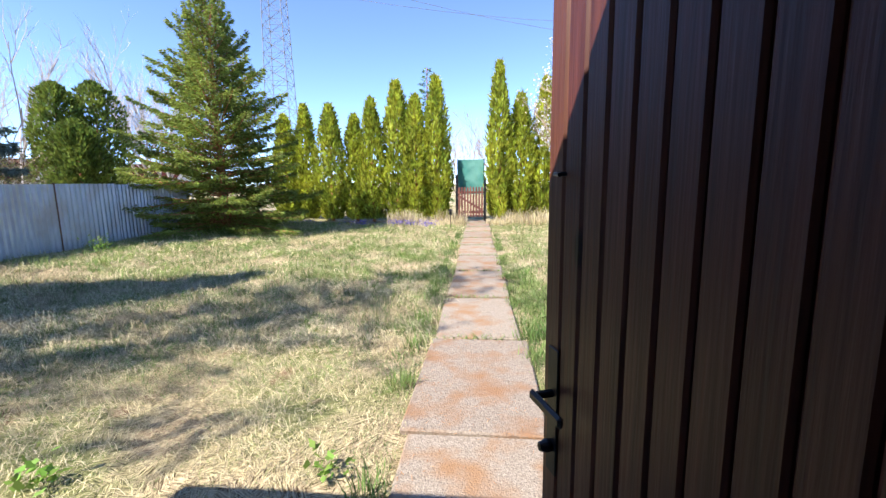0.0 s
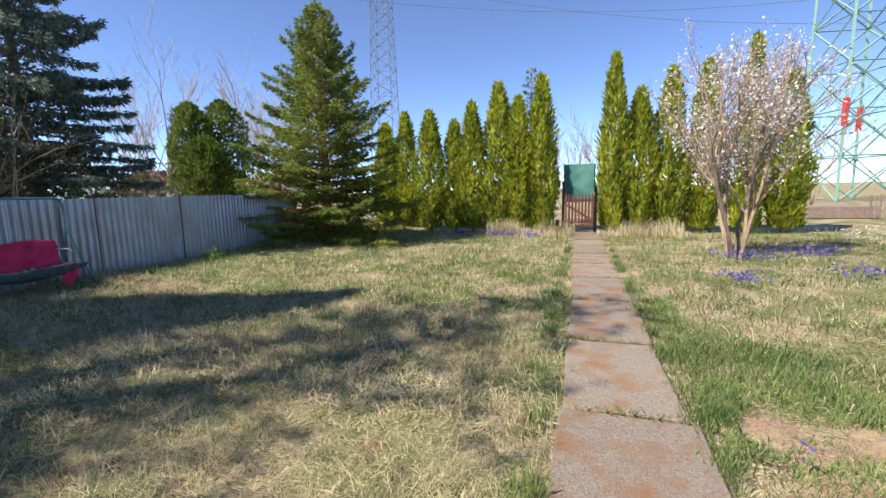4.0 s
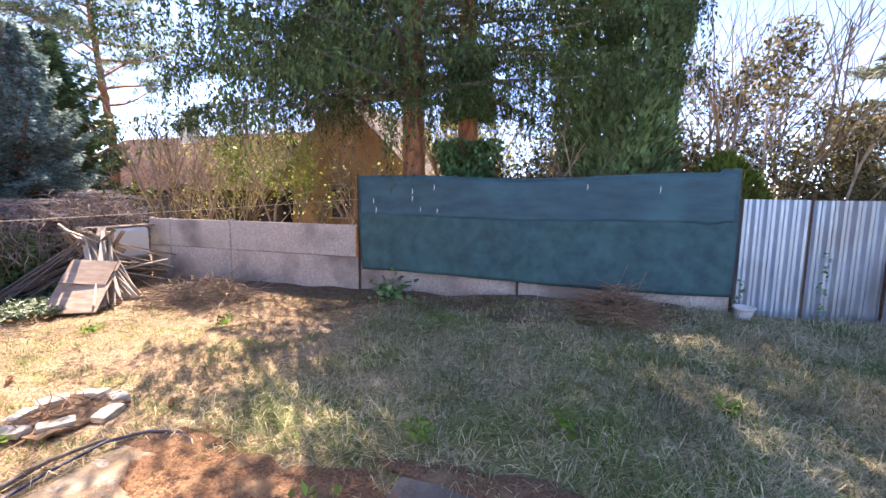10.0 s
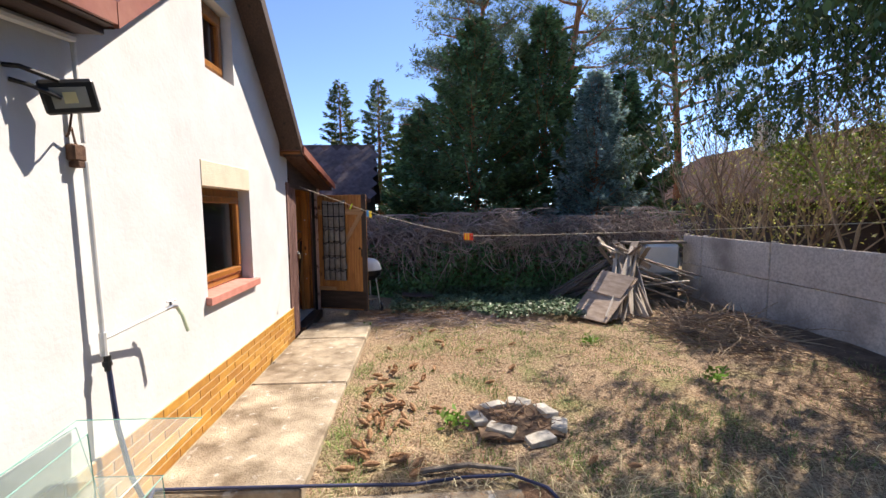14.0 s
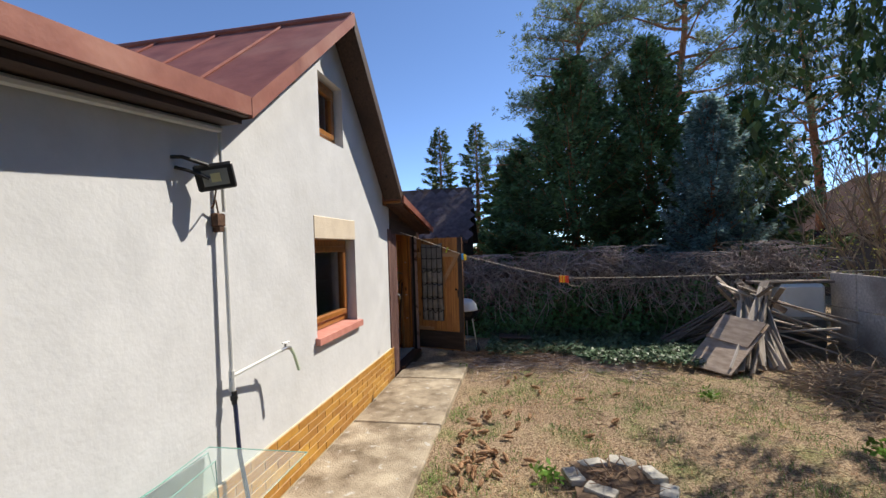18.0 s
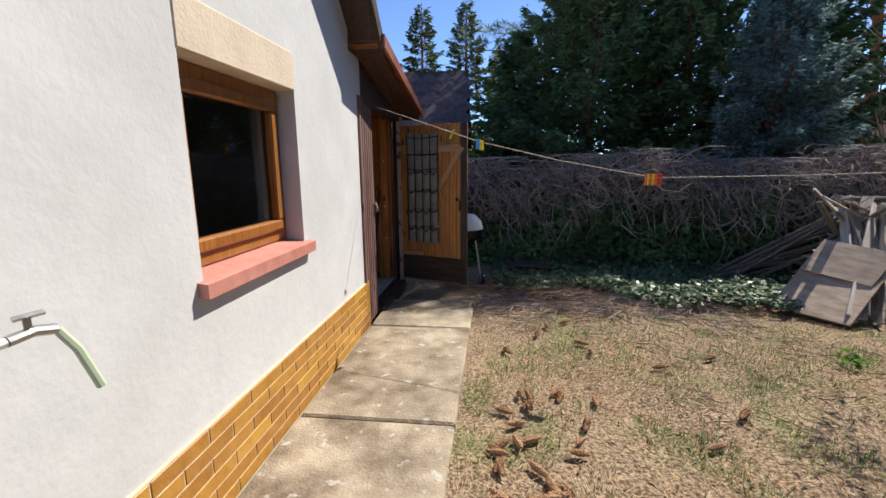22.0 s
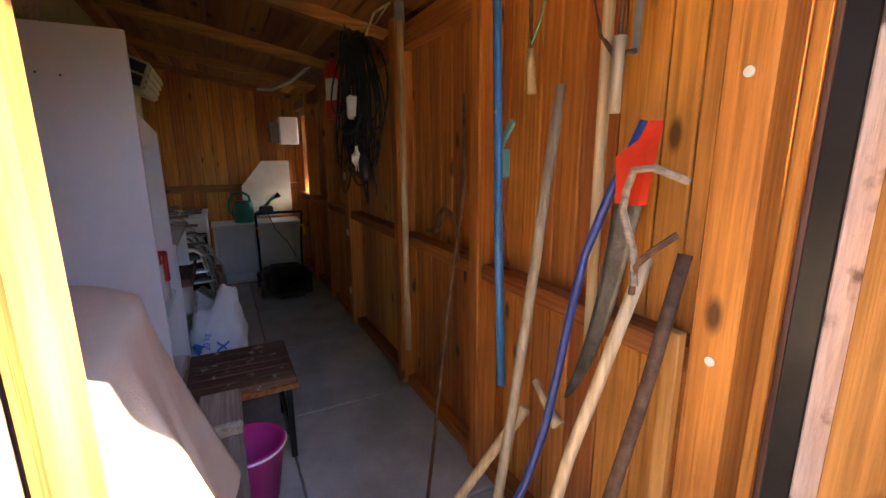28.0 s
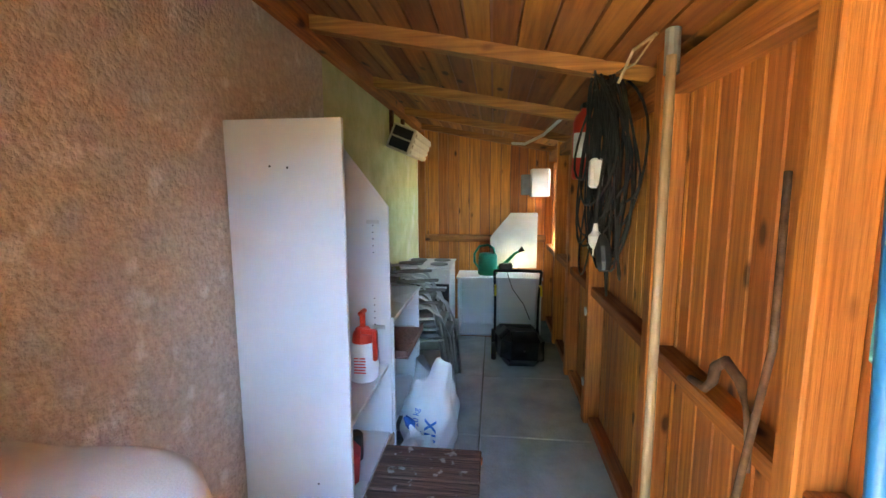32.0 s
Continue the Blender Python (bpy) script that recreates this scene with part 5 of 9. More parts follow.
# tangled evergreen shrubs, dead twigs
def shrub(name, x, y, w, h, n, ma, label, seed, leaf=(0.085, 0.05), z0=0.2, sticks=6, deep=0.8):
    rs = np.random.default_rng(seed)
    k = 34
    hubs = np.stack([rs.uniform(-w, w, k), rs.uniform(-deep, deep, k), z0 + (h - z0) * rs.random(k) ** 0.8], 1)
    hubs[:, 2] *= 1 - 0.25 * np.abs(hubs[:, 0] / w)
    rad = rs.uniform(0.3, 0.65, k)
    pick = rs.integers(0, k, n)
    c = hubs[pick] + unit(rs.normal(size=(n, 3))) * (rad[pick] * rs.random(n) ** 0.45)[:, None]
    meshes = [leaf_mesh("foliage", c, rs.normal(size=(n, 3)), rs.normal(size=(n, 3)), leaf[0] * rs.uniform(0.6, 1.3, n), leaf[1] * rs.uniform(0.6, 1.3, n), 0.2)]
    g = Geo()
    for j in range(sticks):
        b = branching((rs.uniform(-w, w) * 0.6, rs.uniform(-deep, deep) * 0.5, 0), (rs.normal() * 0.3, rs.normal() * 0.3, 1), h * 0.75, 0.03, 2, 5, seed * 13 + j, spread=0.55, up=0.2)
        g.add(b.v, b.f)
    return plant(name, (g.mesh("stem_frame"), meshes[0]), (M["twig"], ma), label, "bush", pose(x, y, 0, 0, 0, 90), "", ("stem_frame", "foliage"))


shrub("evergreen_shrub", -10.9, 3.4, 1.5, 4.0, 22000, M["shrubleaf"], "tangled evergreen shrub with dull leaves", 81, sticks=9)
shrub("evergreen_shrub", -11.3, 5.6, 1.8, 3.3, 22000, M["shrubleaf"], "dense dull green shrub along the fence", 82)
shrub("evergreen_shrub", -13.0, 10.5, 1.5, 2.6, 6000, M["shrubleaf"], "brownish shrub under the blue spruce", 83)
shrub("yellow_shrub", -12.4, 8.9, 1.2, 2.4, 5000, M["yellowbud"], "shrub with yellow green young leaves", 84, sticks=8)
shrub("evergreen_shrub", -12.4, 2.2, 2.0, 4.6, 16000, M["shrubleaf"], "tall ragged evergreen shrub with dark leaves", 93, sticks=10)
shrub("yellow_shrub", -11.4, -8.2, 1.2, 3.3, 1600, M["yellowbud"], "budding thicket of thin brown stems", 94, sticks=9, leaf=(0.055, 0.04))
shrub("yellow_shrub", -14.5, -9.6, 1.8, 4.2, 5000, M["yellowbud"], "tall budding thicket behind the fence corner", 95, sticks=8, leaf=(0.06, 0.045))
shrub("yellow_shrub", -11.8, -1.9, 1.0, 3.8, 5000, M["yellowbud"], "bright young leaves on thin stems behind the trunks", 96, sticks=12)
shrub("evergreen_shrub", -10.4, -0.2, 1.0, 2.6, 9000, M["shrubleaf"], "low tangled shrub behind the netting", 85)
shrub("yellow_shrub", -12.8, 1.0, 1.6, 3.4, 6000, M["yellowbud"], "budding shrub with pale leaves behind the trunks", 86, sticks=8)
shrub("yellow_shrub", -10.9, -4.4, 1.6, 2.5, 900, M["yellowbud"], "thin tangle of dry twigs with a few buds", 87, sticks=7)
shrub("evergreen_shrub", -10.5, -6.0, 1.1, 3.5, 5600, M["thujadark"], "small leaved evergreen shrub behind the concrete fence", 88, sticks=6, leaf=(0.06, 0.04), z0=1.9)
shrub("yellow_shrub", -10.2, -8.6, 1.0, 3.4, 1500, M["yellowbud"], "thin upright brown stems with few yellow buds", 89, sticks=11, leaf=(0.045, 0.03))
plant("dwarf_conifer", column_meshes(2.25, 0.75, 6000, seed=91, power=2.4, lump=0.1, leaf=(0.12, 0.05), foot=0.6), (M["bark"], M["thujadark"]), "rounded dark green dwarf conifer behind the netting", "bush", pose(-9.9, 2.5, 0), "", ("trunk", "crown"))
# dead hanging twigs below the big spruces
g = Geo()
rt = random.Random(5)
for i in range(420):
    p = Vector((rt.uniform(-10.8, -8.7), rt.uniform(-5.6, -1.9), rt.uniform(2.5, 4.4)))
    pts = [p]
    d = Vector((rt.gauss(0.1, 0.5), rt.gauss(0, 0.6), -0.4))
    for k in range(5):
        d = (d + Vector((rt.gauss(0, 0.25), rt.gauss(0, 0.25), -0.18))).normalized()
        pts.append(pts[-1] + d * rt.uniform(0.1, 0.22))
    g.tube(pts, [0.007, 0.006, 0.005, 0.004, 0.003, 0.002], 3, cap=False)
tagged(part("dead_twigs", g, M["redtwig"]), "dead reddish spruce twigs hanging down", "twigs", "", "stuff")

# ---- plants: behind the back hedge ----
plant("cypress_tree", conifer_meshes(6.7, 2.75, z0=0.2, nb=270, dens=170, droop=0.06, rise=(8, 58), leaf=(0.15, 0.052), spread=0.55, seed=101, power=0.72), (M["bark"], M["bark"], M["cypress"]), "tall dark green conical cypress behind the hedge", "tree", pose(-5.35, -11.8, 0))
plant("cypress_tree", conifer_meshes(7.0, 2.1, z0=0.3, nb=240, dens=190, droop=0.05, rise=(15, 62), leaf=(0.15, 0.052), spread=0.55, seed=102, power=0.62), (M["bark"], M["bark"], M["cypress"]), "slender dark green cypress behind the hedge", "tree", pose(-7.3, -11.8, 0))
plant("blue_cypress", conifer_meshes(4.75, 1.4, z0=0.3, nb=210, dens=240, droop=0.05, rise=(15, 62), leaf=(0.115, 0.042), spread=0.55, seed=103, power=0.62), (M["bark"], M["bark"], M["bluecypress"]), "blue grey conical cypress behind the hedge", "tree", pose(-7.95, -9.8, 0))
plant("cypress_tree", conifer_meshes(4.6, 1.6, z0=0.4, nb=140, dens=200, droop=0.05, rise=(10, 55), leaf=(0.16, 0.055), spread=0.5, seed=104, power=0.7), (M["bark"], M["bark"], M["cypress"]), "smaller dark cypress beside the tall ones", "tree", pose(-3.9, -13.0, 0))
for i, (x, y, h) in enumerate(((-0.95, -16, 6.3), (-2.35, -16, 6.4), (-3.4, -17, 5.2))):
    plant("spruce_tree", conifer_meshes(h, 1.5, z0=0.6, nb=130, dens=170, leaf=(0.15, 0.045), seed=111 + i, power=0.75), (M["bark"], M["bark"], M["darkspruce"]), "slim dark spruce far behind the hedge", "tree", pose(x, y, 0))


def pine_meshes(H, seed):
    rs = random.Random(seed)
    trunk = Geo().tube([(0.25 * math.sin(z * 0.5), 0.1 * math.sin(z), z) for z in np.linspace(0, H, 9)], [0.17 * (1 - 0.8 * z / H) for z in np.linspace(0, H, 9)], 8)
    limbs, c, d = Geo(), [], []
    for i in range(34):
        h = H * (0.42 + 0.56 * i / 34)
        az = i * 2.4
        L = (2.9 - 1.8 * (i / 34)) * rs.uniform(0.7, 1.1)
        pts = [Vector((0.25 * math.sin(h * 0.5), 0, h))]
        dd = Vector((math.cos(az), math.sin(az), 0.12))
        for k in range(5):
            dd = (dd + Vector((rs.gauss(0, 0.22), rs.gauss(0, 0.22), rs.gauss(0.05, 0.12)))).normalized()
            pts.append(pts[-1] + dd * L / 5)
        limbs.tube(pts, [0.05, 0.04, 0.03, 0.022, 0.015, 0.008], 4, cap=False)
        for k in range(2, 6):
            for q in range(12):
                hub = pts[k] + Vector((rs.gauss(0, 0.30), rs.gauss(0, 0.30), rs.gauss(0.06, 0.10)))
                for w in range(16):
                    v = Vector((rs.gauss(0, 1), rs.gauss(0, 1), rs.gauss(0.4, 0.8))).normalized()
                    c.append(tuple(hub))
                    d.append(tuple(v))
    c, d = np.array(c), np.array(d)
    c = c + d * 0.03
    return trunk.mesh("trunk"), limbs.mesh("limb_frame"), leaf_mesh("crown", c, d, rand_dir(len(c)), 0.17, 0.026)


plant("cypress_tree", conifer_meshes(5.2, 1.9, z0=0.4, nb=170, dens=150, droop=0.05, rise=(10, 58), leaf=(0.17, 0.058), spread=0.55, seed=105, power=0.7), (M["bark"], M["bark"], M["cypress"]), "broad dark cypress behind the corner of the hedge", "tree", pose(-9.3, -11.3, 0))
plant("pine_tree", pine_meshes(12.5, 3), (M["bark"], M["bark"], M["pine"]), "tall pine with open tufted crown behind the hedge", "tree", pose(-8.6, -13.4, 0))
plant("pine_tree", pine_meshes(10.5, 4), (M["bark"], M["bark"], M["pine"]), "slanting pine with loose needle tufts", "tree", pose(-12.4, -14.2, 0, 0, 0, 120))
plant("pine_tree", pine_meshes(9.6, 6), (M["bark"], M["bark"], M["pine"]), "lower pine behind the cypresses", "tree", pose(-5.7, -13.8, 0, 0, 0, 40))

# ---- paving ----
path = tagged(new("pavement_path"), "garden path of mossy concrete slabs leading to the gate", "", "", "structure")
yb = [0.24, 2.40, 4.05, 5.62, 7.40, 9.05, 10.6, 12.1, 13.6, 15.1, 16.5, 17.5]
for i, (a, b) in enumerate(zip(yb, yb[1:])):
    w = 0.47 if i < 2 else 0.43
    xc = 0.05 - 0.014 * a
    sl = Geo().box((-w, -(b - a) / 2 + 0.02, -0.06), (w, (b - a) / 2 - 0.02, 0.0), 0.012)
    part("slab", sl, M["pathslab"], path, "", pose(xc + 0.02 * math.sin(i * 5), (a + b) / 2, 0.028 + 0.004 * math.sin(i * 3), 0.3 * math.sin(i * 2), 0.3 * math.cos(i), 1.2 * math.sin(i * 4)))
walkway = tagged(new("pavement_house"), "concrete walkway slabs along the house wall", "", "", "structure")
for a, b in ((-6.08, -5.30), (-5.285, -3.84), (-3.825, -2.22)):
    part("slab", Geo().box((WX - 0.93, a, -0.08), (WX - 0.021, b, 0.05 + 0.004 * math.sin(a * 9)), 0.012), M["concrete"], walkway)
part("slab", Geo().box((-4.5, -2.19, -0.08), (WX - 0.002, -1.05, 0.026), 0.015), M["concrete"], walkway)
part("slab", Geo().box((-3.72, -1.03, -0.08), (WX - 0.002, 0.06, 0.02), 0.015), M["concrete"], walkway)
for bx, by, rx, ry, ph in ((-4.16, -1.02, 0.52, 0.80, 1.0), (-4.52, -1.75, 0.16, 0.5, 4.0), (-3.5, -0.1, 0.32, 0.34, 2.5), (-4.78, 0.2, 0.18, 0.6, 7.0), (-3.4, 0.75, 0.3, 0.4, 9.0)):
    def bed(u, v, bx=bx, by=by, rx=rx, ry=ry, ph=ph):
        a, q = 6.2832 * u, 0.02 + 0.98 * v
        k = q * (1 + 0.16 * math.sin(3 * a + ph) + 0.10 * math.sin(7 * a + 2 * ph) + 0.05 * math.sin(17 * a + ph))
        x, y = bx + rx * k * math.cos(a), by + ry * k * math.sin(a)
        return x, y, max(float(ground_z(x, y)), 0.027) + 0.013 - 0.02 * q ** 4 + 0.003 * math.sin(40 * x) * math.sin(37 * y)
    solid("needle_bed", Geo().sheet(bed, 64, 9, 0.0), M["needlebed"], "matted bed of reddish fallen needles over the paving", "needles", "needle beds", "stuff")
part("slab", Geo().box((-4.72, -0.33, -0.08), (-3.55, 0.88, 0.035), 0.02), M["darkconcrete"], walkway, "dark damp concrete slab in the lawn")

# ---- entrance door ----
door = tagged(new("door_1"), "open dark brown plank door with a black lever handle", "", "", "structure")
door.matrix_world = pose(0.475, 0.13, 0.06, 0, 0, 109)
dw, dh = 0.86, 2.0
for i in range(12):
    w = dw / 12
    part("plank", Geo().box((i * w + 0.002, -0.02, 0), ((i + 1) * w - 0.002, 0.004, dh), 0.006), M["doorbrown"], door)
part("core", Geo().box((0, -0.045, 0), (dw, -0.021, dh), 0.002), M["doorbrown"], door)
part("lock_plate", Geo().box((dw - 0.075, 0.0045, 0.82), (dw - 0.03, 0.009, 1.13), 0.003), M["blackmetal"], door)
lever = Geo().tube([(dw - 0.052, 0.006, 1.02), (dw - 0.052, 0.055, 1.02)], 0.010, 8).box((dw - 0.19 + 0.01, 0.048, 1.008), (dw - 0.04, 0.062, 1.034), 0.006)
part("lever_handle", lever, M["blackmetal"], door)
part("lock_knob", Geo().lathe([(0.014, 0), (0.016, 0.012), (0.01, 0.03), (0.0, 0.031)], 12, pose(dw - 0.052, 0.008, 0.89, -90)), M["blackmetal"], door)
part("hook", Geo().tube([(dw - 0.08, 0.004, 1.52), (dw - 0.08, 0.03, 1.52), (dw - 0.11, 0.035, 1.518)], 0.005, 6), M["blackmetal"], door)
structure("door_frame", Geo().box((DOORX[0] - 0.0, YF - 0.2, 0.035), (DOORX[0] + 0.06, YF - 0.1, 2.08), 0.005).box((DOORX[1] - 0.05, YF - 0.2, 0.035), (DOORX[1], YF - 0.1, 2.08), 0.005).box((DOORX[0] + 0.06, YF - 0.2, 2.03), (DOORX[1] - 0.05, YF - 0.1, 2.08), 0.005), M["doorbrown"], "dark brown door frame")

# ---- garden gate ----
gate = thing("garden_gate", "reddish picket gate with a green net screen behind it", "gate")
for x, h in ((-1.0, 1.9), (0.14, 1.7)):
    part("post", Geo().box((x - 0.045, 17.40, 0), (x + 0.045, 17.49, h), 0.006), M["blackmetal"], gate)
for z in (0.35, 1.15):
    part("cross_rail", Geo().box((-0.95, 17.40, z), (0.09, 17.43, z + 0.09), 0.005), M["picket"], gate)
pk = Geo()
pk.prism([(-0.035, 0), (0.035, 0), (0.035, 1.15), (0.0, 1.22), (-0.035, 1.15)], "y", 0, 0.022)
pkm = pk.mesh("picket")
for i in range(9):
    part("picket", pkm, M["picket"], gate, "", pose(-0.90 + i * 0.115, 17.375, 0.22))
part("diagonal_brace", Geo().box((-0.55, -0.01, -0.04), (0.55, 0.01, 0.04), 0.004), M["picket"], gate, "", pose(-0.43, 17.40, 0.75, 0, 32, 0))
screen = thing("net_screen", "green shade net stretched on a frame behind the gate", "screen")
for lo, hi in (((-1.02, 1.2), (-0.98, 2.55)), ((0.08, 1.2), (0.12, 2.55))):
    part("screen_post", Geo().box((lo[0], 18.2, 0), (hi[0], 18.24, hi[1]), 0.004), M["blackmetal"], screen)
M["gatenet"] = mat("teal_green_net", (0.03, 0.17, 0.15), (0.05, 0.24, 0.2), scale=3, rough=0.7, bump=0.2, c3=(0.12, 0.33, 0.28), s3=1.3)
part("net", Geo().sheet(lambda u, v: (-0.98 + 1.06 * u, 18.2 + 0.03 * math.sin(u * 7 + v * 4), 1.1 + 1.43 * v), 12, 10, 0.003), M["gatenet"], screen)
solid("solar_lamp", Geo().tube([(-1.05, 14.6, 0), (-1.05, 14.6, 0.55)], 0.012, 6).lathe([(0.05, 0), (0.05, 0.12), (0.09, 0.13), (0.02, 0.2)], 10, pose(-1.05, 14.6, 0.5)), M["blackmetal"], "small dark lantern on a stake beside the path", "garden lamp")

# ---- garden swing ----
swing = thing("garden_swing", "teal tube garden swing with a crumpled crimson cover", "swing")
SXx, sy0, sy1, sz0, sz1 = -8.52, 4.08, 5.74, 0.18, 1.68
arch = [(SXx + 0.38, sy0 + 0.03, sz0), (SXx + 0.2, sy0 - 0.02, 0.65), (SXx, sy0, 1.2), (SXx, sy0, 1.58), (SXx, sy0 + 0.04, 1.66), (SXx, sy0 + 0.12, sz1), (SXx, (sy0 + sy1) / 2, sz1 + 0.006), (SXx, sy1 - 0.12, sz1), (SXx, sy1 - 0.04, 1.66), (SXx, sy1, 1.58), (SXx, sy1, 1.2), (SXx + 0.2, sy1 + 0.06, 0.65), (SXx + 0.38, sy1 + 0.16, sz0)]
smooth(part("arch_frame", Geo().tube(arch, 0.019, 8), M["tealmetal"], swing))
for y, k in ((sy0, -1), (sy1, 1)):
    part("rear_leg", Geo().tube([(SXx, y, 1.25), (SXx - 0.12, y + 0.04 * k, 0.7), (SXx - 0.28, y + 0.08 * k, sz0)], 0.017, 8), M["tealmetal"], swing)
    part("suspension_chain", Geo().tube([(SXx, y - 0.03 * k, 1.56), (SXx + 0.06, y - 0.16 * k, 0.95)], 0.006, 5), M["rust"], swing)
    part("armrest", Geo().tube([(SXx + 0.02, y - 0.2 * k, 0.86), (SXx + 0.32, y - 0.16 * k, 0.86), (SXx + 0.38, y - 0.16 * k, 0.80), (SXx + 0.38, y - 0.16 * k, 0.62)], 0.013, 7), M["greymetal"], swing)
part("spreader", Geo().tube([(SXx - 0.24, sy0, 0.36), (SXx - 0.24, sy1, 0.36)], 0.013, 6), M["greymetal"], swing)


def seatf(u, v):
    y = sy0 + 0.16 + (sy1 - sy0 - 0.32) * u
    return (SXx + 0.02 + 0.42 * v, y, 0.57 + 0.06 * v - 0.05 * math.sin(math.pi * u) + 0.02)


smooth(part("seat", Geo().sheet(seatf, 16, 6, 0.02), M["seatgrey"], swing))


def coverf(u, v):
    y = sy0 + 0.12 + (sy1 - sy0 - 0.30) * u
    s = v
    w = 0.022 * math.sin(u * 19 + s * 9) + 0.018 * math.sin(u * 7 - s * 13) + 0.012 * math.sin(u * 31)
    if s < 0.72:
        return (SXx - 0.02 + 0.17 * s - w, y + 0.02 * math.sin(9 * s), 1.02 - 0.40 * s / 0.72 + 0.012 * math.sin(u * 11))
    return (SXx + 0.10 + 0.5 * (s - 0.72) - w * 0.4, y, 0.615 + 0.02 * math.sin(u * 23) + w * 0.5)


smooth(part("cover", Geo().sheet(coverf, 40, 22, 0.012), M["redcloth"], swing))
def lipf(u, v):
    y = sy0 + 0.2 + (sy1 - sy0 - 0.22) * u
    return (SXx + 0.44 + 0.03 * math.sin(math.pi * v), y, 0.60 - (0.02 + 0.13 * math.sin(math.pi * u) ** 0.6) * v + 0.02 * u)


smooth(part("seat_lip", Geo().sheet(lipf, 24, 6, 0.012), mat("dark_green_seat_cloth", (0.02, 0.045, 0.035), (0.04, 0.075, 0.06), scale=6, rough=0.8), swing, "dark green seat cloth sagging over the front tube"))
for y, zl in ((sy0 + 0.14, 0.2), (sy1 - 0.36, 0.33)):
    smooth(part("hanging_flap", Geo().sheet(lambda u, v: (SXx + 0.44 + 0.02 * math.sin(u * 9 + v * 5), y + 0.22 * u + 0.03 * math.sin(v * 6), 0.62 - zl * v * (0.8 + 0.2 * math.sin(u * 5))), 12, 8, 0.012), M["redcloth"], swing))

# ---- shade net on the concrete fence ----
def tarpf(u, v):
    y = -2.93 + 5.35 * u
    top = 1.94 + 0.02 * math.sin(u * 9) + (0.05 if u > 0.96 else 0) + 0.07 * abs(u - 0.5)
    bot = 0.42 + 0.03 * math.sin(u * 5 + 1)
    z = bot + (top - bot) * v
    bow = 0.03 * math.sin(math.pi * v) * math.sin(u * 12 + 2) + 0.016 * math.sin(u * 37 + v * 6)
    fold = 0.035 * math.exp(-((v - 0.58) / 0.05) ** 2) * (0.5 + 0.5 * math.sin(u * 11))
    pull = 0.06 * (1 - v) * max(0, 1 - u * 14)
    return (FX + 0.05 + bow + fold, y + pull, z)


tarp = thing("shade_net", "dark green woven shade net stretched along the fence", "net")
ob = part("net", Geo().sheet(tarpf, 110, 30, 0.004), M["tarp"], tarp)
smooth(ob)


def flapf(u, v):
    x, y, z = tarpf(0.004 + 0.992 * u, 0.60 + 0.385 * v)
    return (x + 0.011 + 0.006 * math.sin(u * 41) * (1 - v), y, z - 0.02 * (1 - v) * math.sin(u * 7))


smooth(part("folded_flap", Geo().sheet(flapf, 110, 14, 0.003), mat("blue_green_net_fold", (0.020, 0.080, 0.104), (0.038, 0.125, 0.152), scale=4, rough=0.6, bump=0.35, bscale=260, c3=(0.045, 0.16, 0.18), s3=1.3, t3=(0.5, 0.8), stretch=(1, 0.5, 2)), tarp, "bluish doubled upper band of the net"))
for y in (-2.95, -0.30, 2.43):
    part("net_post", Geo().tube([(FX + 0.016, y, 0.1), (FX + 0.016, y, 2.0)], 0.016, 7), M["rust"], tarp)
part("top_wire", Geo().tube([(FX + 0.03, -2.95, 1.97), (FX + 0.03, -0.3, 1.93), (FX + 0.03, 2.43, 2.02)], 0.005, 5), M["rust"], tarp)
part("edge_strip", Geo().box((FX + 0.02, -2.99, 0.65), (FX + 0.05, -2.95, 1.15), 0.01), mat("rusty_orange_strip", (0.4, 0.13, 0.03), (0.52, 0.2, 0.06), rough=0.8), tarp, "rusty orange strip at the edge of the net")
rt = random.Random(12)
for i in range(9):
    y = rt.choice((-2.6, -2.35, -2.2, -1.9, -1.6, 0.6, 1.6)) + rt.uniform(-0.1, 0.1)
    z = rt.uniform(1.45, 1.85)
    part("bird_dropping", Geo().tube([(FX + 0.114, y, z), (FX + 0.115, y + 0.004, z - rt.uniform(0.02, 0.05)), (FX + 0.114, y - 0.003, z - rt.uniform(0.06, 0.11))], [0.004, rt.uniform(0.006, 0.011), 0.003], 6), M["white"], tarp, "white streak on the net")
solid("plant_pot", Geo().lathe([(0.075, 0), (0.10, 0.10), (0.125, 0.13), (0.125, 0.15), (0.11, 0.15), (0.09, 0.04), (0.0, 0.04)], 20), M["galv"], "shallow pale grey plant pot on the grass", "pot", "", "", pose(-8.55, 2.5, float(ground_z(-8.55, 2.5))))
for k, (y, xx, n, hh) in enumerate(((3.35, FX + 0.03, 46, 0.5), (4.02, FX + 0.0, 26, 0.4), (2.5, FX + 0.05, 22, 0.25))):
    zz = np.linspace(0.22, 0.25 + hh * 1.6, n)
    c = np.stack([np.full(n, xx) + RNG.uniform(0.0, 0.03, n), y + RNG.normal(0, 0.025, n), zz], 1)
    solid("climbing_weed", leaf_mesh("climbing_weed", c, rand_dir(n) + np.array([0.6, 0, 0]), rand_dir(n), 0.055, 0.04), M["ivy"], "thin dark creeper growing up the steel fence", "weed", "", "stuff")

